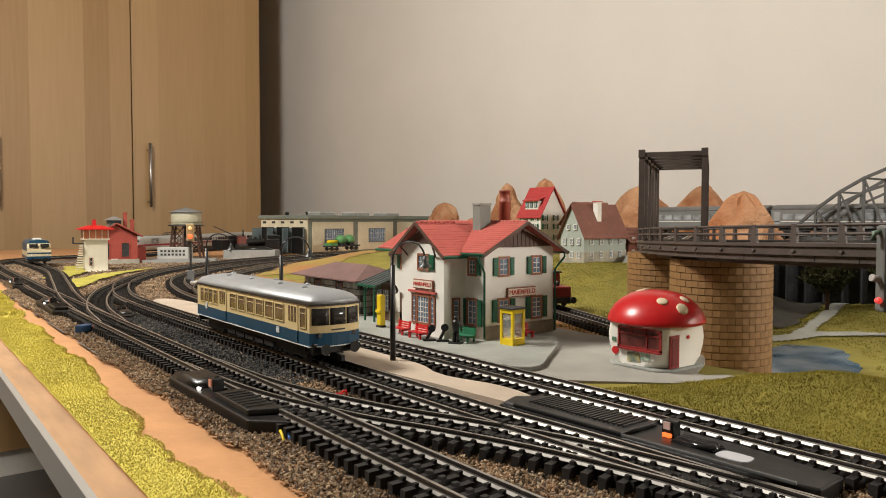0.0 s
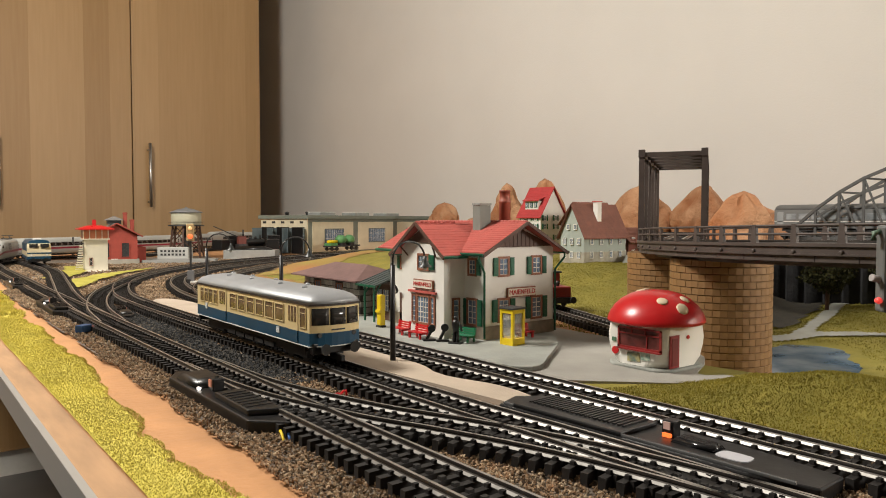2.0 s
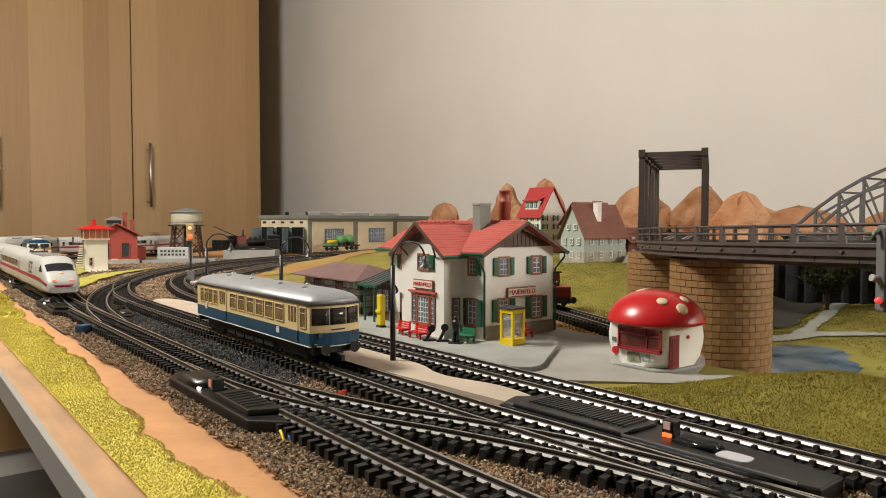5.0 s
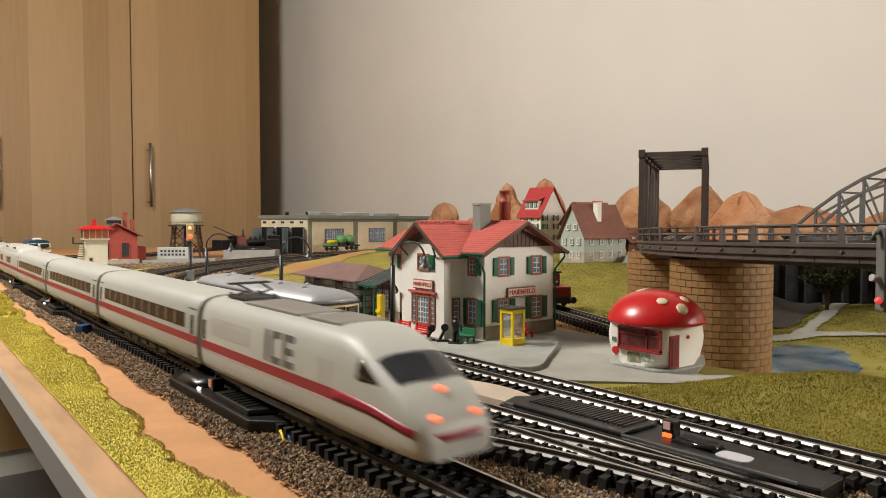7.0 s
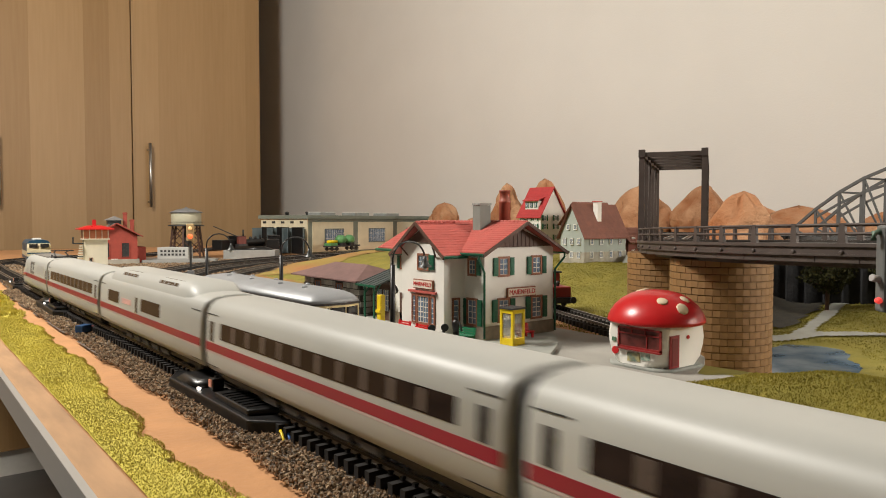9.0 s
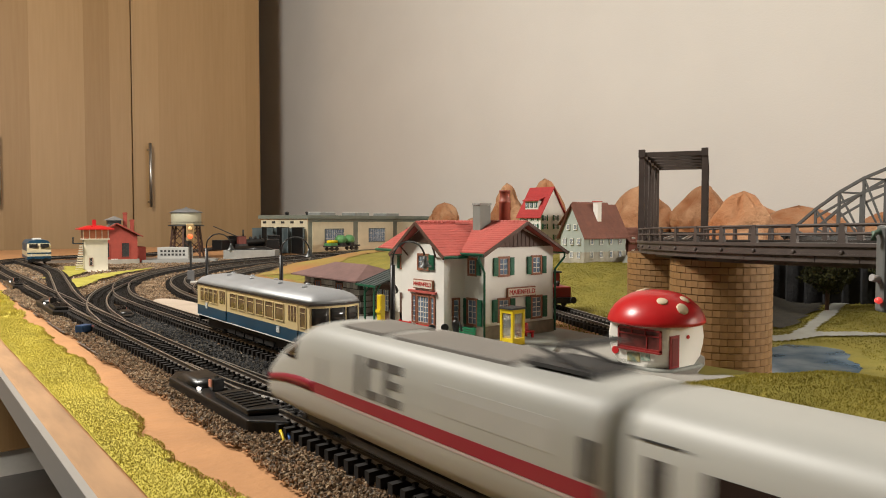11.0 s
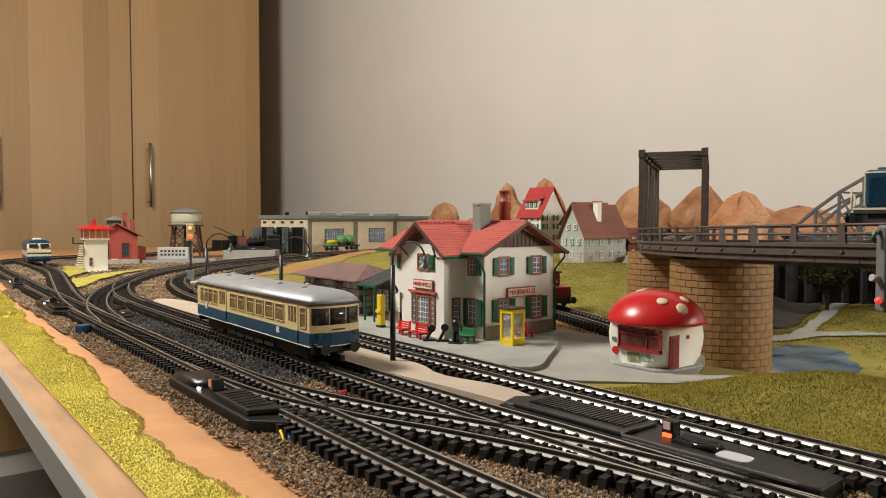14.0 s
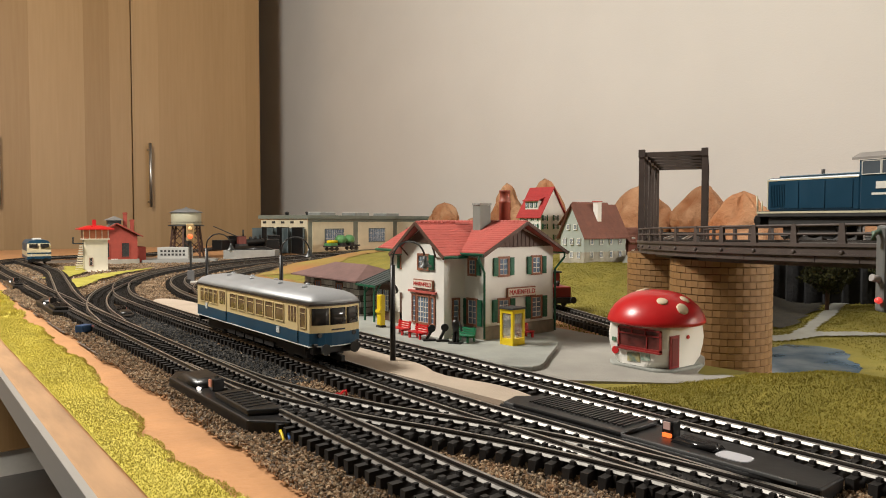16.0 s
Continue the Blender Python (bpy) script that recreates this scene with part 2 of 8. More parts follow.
def wardrobe(x0, x1):
    w = thing("wardrobe", pose(x0, 3.0, -0.848), "tall light birch veneer wardrobe with closed doors", "wardrobe", "wardrobes along the wall")
    part("body", box(0, 0.026, 0.094, x1 - x0, 0.60, 2.50), WOOD, w)
    part("plinth", box(0, 0.035, 0, x1 - x0, 0.58, 0.092), WHITE, w, "white plinth board")
    half = (x1 - x0) / 2
    for i in range(2):
        d = part("door", box(i * half + 0.0022, 0, 0.100, (i + 1) * half - 0.0022, 0.024, 2.50, bevel=0.0015), WOOD, w)
        bm = bmesh.new()
        hx = i * half + (0.059 if i else 0.077)
        bm_cyl(bm, 0.006, 0.006, 0.9895, 1.242, 12, pose(hx, -0.03, 0))
        for z in (1.012, 1.218):
            bm_cyl(bm, 0.0048, 0.0048, 0, 0.034, 8, pose(hx, 0.001, z, 90))
        part("handle", bm, STEEL, d, "brushed steel bar handle")


for a in range(3):
    wardrobe(1.299 - 1.0685 * (a + 1), 1.299 - 1.0685 * a)

# ---------------------------------------------------------------- the layout's board
t = thing("layout_table", pose(0, 0, 0), "long table board with an aluminium edge under the model railway", "table")
part("board", box(0.0495, -2.55, -0.0110, 0.30, 2.50, -0.0035), BOARD, t)
part("edge_board", box(0.0495, -2.55, -0.0034, 0.0617, 2.50, -0.0003), BOARD, t, "raw wooden board edge")
part("lower_board", box(0.3005, -2.55, -0.085, 1.392, 2.50, -0.066), BOARD, t)
part("edge_strip", box(0.0464, -2.55, -0.0120, 0.0492, 2.50, 0.0008), ALU, t, "grey aluminium edge profile")
part("underframe", box(0.28, -2.5, -0.14, 1.36, 2.48, -0.0855), WOOD, t)
for x, y in ((0.50, -2.4), (0.50, 2.3), (1.30, -2.4), (1.30, 2.3), (0.50, 0.0), (1.30, 0.0)):
    part("leg", box(x - 0.025, y - 0.025, -0.848, x + 0.025, y + 0.025, -0.141), WOOD, t)


# ---------------------------------------------------------------- ground of the layout
def smooth(a, b, v):
    v = min(1.0, max(0.0, (v - a) / (b - a)))
    return v * v * (3 - 2 * v)


def ground_z(x, y):
    """Height of the layout's ground."""
    hill = 0.030 * smooth(0.50, 0.74, x) * smooth(0.40, 0.56, y) * (1 - smooth(1.15, 1.35, y))
    valley = -0.0275 * smooth(0.383, 0.44, x) * (1 - smooth(0.33, 0.43, y + 0.25 * (0.55 - x))) * (1 - 0.55 * smooth(0.62, 0.95, x))
    mound = 0.0135 * math.exp(-((x - 0.352) / 0.042) ** 2) * (1 - smooth(0.155, 0.225, y + 0.35 * (x - 0.352)))
    bed = math.exp(-((y - 0.292 - 0.10 * (x - 0.60) - 0.008 * math.sin(x * 40)) / 0.034) ** 2)
    valley -= 0.0075 * bed * smooth(0.50, 0.55, x) * (1 - smooth(0.66, 0.71, x))
    rough = 0.0016 * noise.noise((x * 22, y * 22, 0.3)) + 0.0008 * noise.noise((x * 70, y * 70, 1.3))
    amp = 0.25 + 0.75 * smooth(0.29, 0.34, x) * (1 - smooth(0.22, 0.3, y)) + 0.7 * smooth(0.5, 0.6, x)
    return hill + valley + mound + rough * amp - 0.0006


def sheet(name, inside, step, lift, x0, x1, y0, y1, material, label, category):
    """A patch of the ground where inside(x, y) holds, lifted over the layers below it."""
    nx, ny = int((x1 - x0) / step), int((y1 - y0) / step)
    idx, vs, fs = {}, [], []

    def at(i, j):
        if (i, j) not in idx:
            x, y = x0 + i * step, y0 + j * step
            idx[(i, j)] = len(vs)
            vs.append((x, y, ground_z(x, y) + lift))
        return idx[(i, j)]

    for i in range(nx):
        for j in range(ny):
            if inside(x0 + (i + 0.5) * step, y0 + (j + 0.5) * step):
                fs.append((at(i, j), at(i + 1, j), at(i + 1, j + 1), at(i, j + 1)))
    ob = raw(name, vs, fs, material)
    for f in ob.data.polygons:
        f.use_smooth = True
    return tagged(ob, label, category, kind="structure")


def wob(x, y, s=30.0, a=0.006):
    return a * noise.noise((x * s, y * s, 4.2))


sheet("ground", lambda x, y: True, 0.008, 0.0, 0.062, 1.395, -2.55, 2.495, FOAM, "light brown painted scenery ground of the layout", "ground")


def curve_x(y):
    """Left edge of the far curve's ballast."""
    return 0.155 + 0.35 * max(0, y - 0.70) ** 1.5


def on_ballast(x, y):
    e = wob(x, y)
    if x > float(np.interp(y, (0.86, 1.0, 1.135, 1.275, 1.41), (0.317, 0.392, 0.497, 0.642, 0.852))):
        return False
    if y < 1.02:
        return 0.1040 + e < x < (0.272 if y < 0.75 else 0.27 + (y - 0.75) * 0.9) and not (0.21 < x < 0.235 and y > 0.225 and y < 0.75)
    return 0.118 + e < x < 0.6 and y < 1.75


def on_grass(x, y):
    e = wob(x, y, 18, 0.02)
    if x > 0.278 and y < 0.265 + e * 0.6 - 0.25 * max(0, 0.335 - x) and x < 0.42:
        return y < 0.275 - 0.5 * max(0, 0.325 + e * 0.4 - x)
    if x > 0.40 and y < 0.36:
        return True
    if x > 0.458 + e * 0.4 and y > 0.33:
        return y < 1.06 + 0.22 * (x - 0.45) + e
    return 0.34 + e < x < 0.44 and 0.62 < y < 0.9


def on_edge_grass(x, y):
    e = wob(x, y, 25, 0.012) + wob(x, y, 90, 0.004)
    return 0.0622 < x < 0.0815 + 0.0105 * smooth(0.36, 0.46, y) + 0.010 * smooth(0.7, 1.0, y) + 0.6 * e


sheet("ballast_bed", on_ballast, 0.003, 0.0020, 0.10, 0.62, -0.3, 1.78, GRAVELGROUND, "grey-brown glued ballast under the tracks", "ballast")
sheet("meadow", on_grass, 0.006, 0.0014, 0.27, 1.392, -0.3, 1.5, GRASSG, "olive green scatter grass on the hilly ground", "grass")
sheet("grass_verge", on_edge_grass, 0.003, 0.0012, 0.062, 0.12, -0.1, 1.4, GRASSL, "yellow-green scatter grass along the table edge", "grass")
sheet("dry_bank", lambda x, y: x > float(np.interp(y, (0.86, 1.0, 1.135, 1.275, 1.41), (0.319, 0.394, 0.499, 0.644, 0.854))) + wob(x, y) and not on_grass(x, y) and y < 1.42 and x > 0.33, 0.008, 0.0022, 0.32, 0.98, 0.86, 1.42, mat("dry_bank_scatter", (0.33, 0.15, 0.055), 0.95, second=(0.27, 0.215, 0.05), scale=15, bump=0.8, bscale=300, big=0.45), "tan and olive dry scatter bank inside the curve", "grass")
WATER = mat("river_paint", (0.10, 0.17, 0.25), 0.12, second=(0.34, 0.40, 0.45), scale=30)
structure("river", box(0.455, 0.08, -0.06, 0.78, 0.400, -0.0296), WATER, "blue-grey glossy painted river in the valley", "water")


# ---------------------------------------------------------------- tracks
def spline(points, step=0.004):
    """Points at even steps along a smooth line."""
    p = [Vector((*q, 0)) if len(q) == 2 else Vector(q) for q in points]
    p = [2 * p[0] - p[1]] + p + [2 * p[-1] - p[-2]]
    out = []
    for a, b, c, d in zip(p, p[1:], p[2:], p[3:]):
        for k in range(24):
            s = k / 24
            out.append(0.5 * (2 * b + (c - a) * s + (2 * a - 5 * b + 4 * c - d) * s * s + (3 * b - a - 3 * c + d) * s ** 3))
    out.append(p[-2])
    cum = [0.0]
    for a, b in zip(out, out[1:]):
        cum.append(cum[-1] + (b - a).length)
    res, k, n = [], 0, max(2, int(cum[-1] / step))
    for i in range(n + 1):
        s = cum[-1] * i / n
        while k < len(cum) - 2 and cum[k + 1] < s:
            k += 1
        res.append(out[k].lerp(out[k + 1], (s - cum[k]) / max(1e-9, cum[k + 1] - cum[k])))
    return res


def rail_mesh(bm, line, off, z):
    """One rail: foot, web and head, swept along the line."""
    prof = ((-0.0013, 0), (0.0013, 0), (0.0013, 0.0003), (0.0007, 0.00116), (0.0003, 0.0018), (0.0007, 0.0021), (0.0006, 0.0029), (-0.0006, 0.0029), (-0.0007, 0.0021), (-0.0003, 0.0018), (-0.0007, 0.00116), (-0.0013, 0.0003))
    rings = []
    for i, p in enumerate(line):
        d = (line[min(i + 1, len(line) - 1)] - line[max(i - 1, 0)]).normalized()
        s = Vector((d.y, -d.x, 0))
        c = p + s * off
        rings.append([c + s * a + Vector((0, 0, z + b)) for a, b in prof])
    bm_loft(bm, rings, 0, smooth=False)
    n = len(prof)
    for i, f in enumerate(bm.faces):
        # Bright head, dimmed foot, dark for all other faces.
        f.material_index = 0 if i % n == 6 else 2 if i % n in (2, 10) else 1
    return bm


def tie_mesh():
    bm = bmesh.new()
    bm_box(bm, -0.0150, -0.00135, -0.0042, 0.0150, 0.00135, 0)
    for s in (-1, 1):
        bm_box(bm, s * 0.0086 - 0.0024, -0.0008, 0, s * 0.0086 + 0.0023, 0.0008, 0.0012)
    bm_box(bm, -0.0011, -0.0009, 0, 0.0011, 0.0009, 0.0011)
    me = bpy.data.meshes.new("sleeper")
    bmesh.ops.recalc_face_normals(bm, faces=bm.faces)
    bm.to_mesh(me)
    bm.free()
    me.materials.append(TIE)
    return me


TIE_MESH = tie_mesh()
GAUGE = 0.0086


def track(name, points, label, base=0.0, near=1.0, pitch=0.0068, rails=True):
    """A length of track: two rails, single sleepers nearby and joined ones beyond."""
    tr = thing(name, pose(0, 0, base), label, "track", "railway tracks")
    line = spline(points)
    line = [Vector((p.x, p.y, p.z)) for p in line]
    for s in (-1, 1):
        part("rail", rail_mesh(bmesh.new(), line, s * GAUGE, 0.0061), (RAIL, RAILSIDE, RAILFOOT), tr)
    step = (line[1] - line[0]).length
    every = pitch / step
    far = bmesh.new()
    i, n = 0.0, 0
    while i < len(line) - 1:
        k = int(i)
        p = line[k].lerp(line[k + 1], i - k)
        d = line[k + 1] - line[k]
        m = Matrix.Translation(p + Vector((0, 0, 0.0060))) @ Matrix.Rotation(math.atan2(d.y, d.x) - math.pi / 2, 4, "Z")
        if p.y < near and p.y > -0.05 and n < 300:
            share("sleeper", TIE_MESH, tr, m)
            n += 1
        else:
            bm_box(far, -0.0150, -0.00135, -0.0042, 0.0150, 0.00135, 0, m)
        i += every
    if len(far.verts):
        tagged(part("sleeper_run", far, TIE, tr), kind="stuff")
    else:
        far.free()
    return tr


FRONT, MID, REAR = 0.1352, 0.1920, 0.2520
ICE_PATH = [(1.30, 1.70), (1.28, 2.05), (1.12, 2.28), (0.90, 2.22), (0.66, 1.98), (0.48, 1.82), (0.335, 1.80), (0.225, 1.735), (0.160, 1.61), (0.145, 1.44), (0.141, 1.25), (0.1385, 1.05), (FRONT, 0.85), (FRONT, 0.4), (FRONT, 0.0), (FRONT, -1.2), (FRONT, -2.5)]
track("front_track", ICE_PATH, "nickel silver rails on dark brown plastic sleepers along the table edge", near=0.95)
BIG = [(0.205, 0.86), (0.255, 1.03), (0.36, 1.21), (0.53, 1.385), (0.78, 1.53), (1.10, 1.64), (1.36, 1.70)]
track("middle_track", [(MID + 0.004, -0.5), (MID + 0.004, 0.1), (MID, 0.25), (MID, 0.5), (MID, 0.72)] + BIG, "rails on dark sleepers curving past the platform", near=0.75)
track("station_track", [(REAR, -0.5), (REAR, 0.1), (REAR, 0.4), (REAR + 0.002, 0.65), (0.272, 0.85), (0.325, 1.03), (0.43, 1.19), (0.59, 1.33), (0.82, 1.45), (1.12, 1.56), (1.36, 1.62)], "rails on dark sleepers beside the station platform", near=0.7)
track("crossover_track", [(FRONT + 0.001, 0.40), (0.141, 0.32), (0.156, 0.255), (0.1715, 0.215), (0.186, 0.17), (0.195, 0.12), (0.199, 0.05), (0.199, -0.2)], "turnout rails crossing over between two tracks", near=0.42)
track("siding_track", [(0.419, 0.315), (0.436, 0.354), (0.479, 0.454), (0.535, 0.57), (0.61, 0.70), (0.70, 0.83)], "siding rails behind the station", near=0.5)

track("depot_lead_track", [(FRONT, 0.62), (0.138, 0.72), (0.150, 0.86), (0.175, 1.05), (0.2035, 1.28), (0.2092, 1.46), (0.209, 1.68)], "turnout rails leading to the depot", near=0.9)
track("junction_track", [(0.1365, 0.60), (0.147, 0.70), (0.168, 0.80), (0.200, 0.90), (0.250, 1.01)], "curved turnout rails linking two tracks", near=1.0)
track("inner_loop_track", [(0.252, 0.60), (0.262, 0.72), (0.295, 0.86), (0.37, 1.00), (0.475, 1.135), (0.62, 1.275), (0.83, 1.41), (1.12, 1.53)], "inner curved rails on dark sleepers", near=0.9)


# ---------------------------------------------------------------- rail vehicles
def side_x(sec, z):
    """Half width of a section at the height z."""
    for (xa, za), (xb, zb) in zip(sec, sec[1:]):
        if min(za, zb) <= z <= max(za, zb) and za != zb:
            return xa + (xb - xa) * (z - za) / (zb - za)
    return sec[-1][0]


def ring(sec, y, sx=1.0, sz=1.0, zc=0.0):
    """A closed outline at y from the half section, top to bottom."""
    right = [(x * sx, y, zc + (z - zc) * sz) for x, z in sec]
    left = [(-x * sx, y, zc + (z - zc) * sz) for x, z in reversed(sec) if x > 1e-6]
    return right + left


def bm_patch(bm, sec, y0, y1, z0, z1, side, out=0.0002, thick=0.0003, mi=0, n=3):
    """A thin curved plate that follows the vehicle's side."""
    rows = []
    for k in range(n + 1):
        z = z0 + (z1 - z0) * k / n
        x = side_x(sec, z)
        rows.append([(side * (x - thick), y0, z), (side * (x + out), y0, z), (side * (x + out), y1, z), (side * (x - thick), y1, z)])
    return bm_loft(bm, rows, mi, smooth=False)


def bogie(parent, y, wheel_r=0.0053, length=0.030, half=0.0086):
    b = part("bogie", bm_box(bm_box(bmesh.new(), -half - 0.003, y - length / 2, 0.0030, -half + 0.0005, y + length / 2, 0.0065), half - 0.0005, y - length / 2, 0.0030, half + 0.003, y + length / 2, 0.0065), DARK, parent, "black bogie frame")
    for dy in (-length * 0.32, length * 0.32):
        bm = bmesh.new()
        for s in (-1, 1):
            bm_cyl(bm, wheel_r, wheel_r, -0.0012, 0.0012, 16, pose(s * half, y + dy, wheel_r, 0, 90))
            bm_cyl(bm, wheel_r * 0.55, wheel_r * 0.55, -0.0016, 0.0016, 12, pose(s * half, y + dy, wheel_r, 0, 90))
        bm_cyl(bm, 0.001, 0.001, -half, half, 8, pose(0, y + dy, wheel_r, 0, 90))
        part("wheelset", bm, DARK, b)
    return b


ICE_SEC = [(0.0, 0.0415), (0.0065, 0.0413), (0.0115, 0.0404), (0.0147, 0.0383), (0.0163, 0.0350), (0.0170, 0.0300), (0.0173, 0.0230), (0.0174, 0.0160), (0.0170, 0.0105), (0.0160, 0.0080), (0.0150, 0.0072), (0.0, 0.0070)]
COACH_L, POWER_L = 0.217, 0.181


def stripe(parent, y0, y1, sec=None):
    for s in (-1, 1):
        part("stripe", bm_patch(bmesh.new(), sec or ICE_SEC, y0, y1, 0.0173, 0.0211, s, 0.00015), ICERED, parent, "dark red stripe")
        part("lower_stripe", bm_patch(bmesh.new(), sec or ICE_SEC, y0, y1, 0.0163, 0.0171, s, 0.00012), mat("ice_rose_stripe", (0.45, 0.36, 0.35), 0.35, var=0.05), parent, "thin rose grey stripe")


def underframe(parent, y0, y1, half=0.0135, top=0.0072):
    bm = box(-half, y0, 0.0042, half, y1, top)
    for k in range(5):
        y = y0 + (y1 - y0) * (0.3 + 0.1 * k)
        bm_box(bm, -half - 0.001, y - 0.007, 0.0034, half + 0.001, y + 0.006, 0.0060)
    return part("underframe", bm, DARK, parent, "black underframe")


def coach(restaurant=False):
    c = thing("ice_restaurant_car" if restaurant else "ice_coach", Matrix(), "white express train dining car with raised roof and red stripe" if restaurant else "white express train coach with dark window band and red stripe", "train car", "express train cars")
    a, b = -COACH_L / 2 + 0.0035, COACH_L / 2 - 0.0035
    bm = bmesh.new()
    bm_loft(bm, [ring(ICE_SEC, a, 0.975, 0.985, 0.02), ring(ICE_SEC, a + 0.0016), ring(ICE_SEC, b - 0.0016), ring(ICE_SEC, b, 0.975, 0.985, 0.02)])
    body = part("body", bm, ICEW, c)
    if restaurant:
        hump = [(0.0, 0.0462), (0.0075, 0.0460), (0.0115, 0.0447), (0.0140, 0.0415), (0.0153, 0.0360), (0.0157, 0.0330), (0.0, 0.0325)]
        bm = bmesh.new()
        bm_loft(bm, [ring(hump, a + 0.012, 0.93, 0.45, 0.0325), ring(hump, a + 0.026), ring(hump, b - 0.030), ring(hump, b - 0.012, 0.93, 0.45, 0.0325)])
        part("raised_roof", bm, ICEW, c)
        for y0 in (-0.055, 0.025):
            for k in range(4):
                for s in (-1, 1):
                    part("roof_window", bm_patch(bmesh.new(), hump, y0 + k * 0.0085, y0 + k * 0.0085 + 0.0068, 0.0425, 0.0454, s, 0.00015, n=2), GLASSD, c)
    spans = [(-0.080, -0.052), (0.000, 0.038)] if restaurant else [(-0.086, 0.086)]
    for s in (-1, 1):
        for y0, y1 in spans:
            part("window_band", bm_patch(bmesh.new(), ICE_SEC, y0, y1, 0.0238, 0.0312, s, 0.00015), GLASSD, c, "dark brown window band")
            n = max(2, round((y1 - y0) / 0.0150))
            w = (y1 - y0) / n
            for k in range(1, n):
                if not restaurant:
                    part("mullion", bm_patch(bmesh.new(), ICE_SEC, y0 + k * w - 0.0016, y0 + k * w + 0.0012, 0.0244, 0.0307, s, 0.00028), mat("ice_mullion", (0.15, 0.115, 0.095), 0.3, var=0.1), c, "pale brown pillar behind the glass")
        for y in ((-0.010,) if restaurant else (-0.0970, 0.0970)):
            part("door_window", bm_patch(bmesh.new(), ICE_SEC, y - 0.0022, y + 0.0022, 0.0218, 0.0310, s, 0.00018), GLASSD, c)
        for y in (-0.0970, 0.0970):
            part("step", bm_patch(bmesh.new(), ICE_SEC, y - 0.007, y + 0.007, 0.0100, 0.0104, s, 0.0002), DARK, c)
            part("gutter", bm_patch(bmesh.new(), ICE_SEC, y - 0.006, y + 0.006, 0.0340, 0.0344, s, 0.0002), DARK, c)
        if restaurant:
            part("lettering_bar", bm_patch(bmesh.new(), ICE_SEC, -0.044, -0.022, 0.0250, 0.0283, s, 0.00015), mat("rose_print", (0.62, 0.36, 0.34), 0.4, var=0.2, scale=500), c, "pale red script")
    stripe(c, a + 0.001, b - 0.001)
    underframe(c, a + 0.01, b - 0.01)
    bm = bmesh.new()
    bm_loft(bm, [ring([(x * 0.86, 0.021 + (z - 0.021) * 0.88) for x, z in ICE_SEC], b - 0.0005), ring([(x * 0.86, 0.021 + (z - 0.021) * 0.88) for x, z in ICE_SEC], b + 0.0068)])
    part("bellows", bm, mat("bellows_rubber", (0.022, 0.022, 0.020), 0.8, var=0.1), c, "grey rubber gangway bellows")
    bogie(c, -0.068)
    bogie(c, 0.068)
    return c


NOSE = ((-0.052, 0.0415, 1.0), (-0.046, 0.0413, 1.0), (-0.040, 0.0404, 0.995), (-0.034, 0.0382, 0.985), (-0.030, 0.0362, 0.975), (-0.0255, 0.0338, 0.96), (-0.0195, 0.0305, 0.945), (-0.0135, 0.0273, 0.925), (-0.009, 0.0243, 0.895), (-0.005, 0.0208, 0.85), (-0.0025, 0.0182, 0.79), (-0.001, 0.0155, 0.71), (-0.0003, 0.0125, 0.62))


def nose_at(dy):
    """Top height and width of the nose, dy behind the tip."""
    return float(np.interp(dy, [q[0] for q in NOSE], [q[1] for q in NOSE])), float(np.interp(dy, [q[0] for q in NOSE], [q[2] for q in NOSE]))


def nose_ring(y, tip):
    top, wid = nose_at(y - tip)
    bot = 0.0068
    return ring([(x * wid, bot + (top - bot) * (z - 0.0070) / 0.0345) for x, z in ICE_SEC], y)


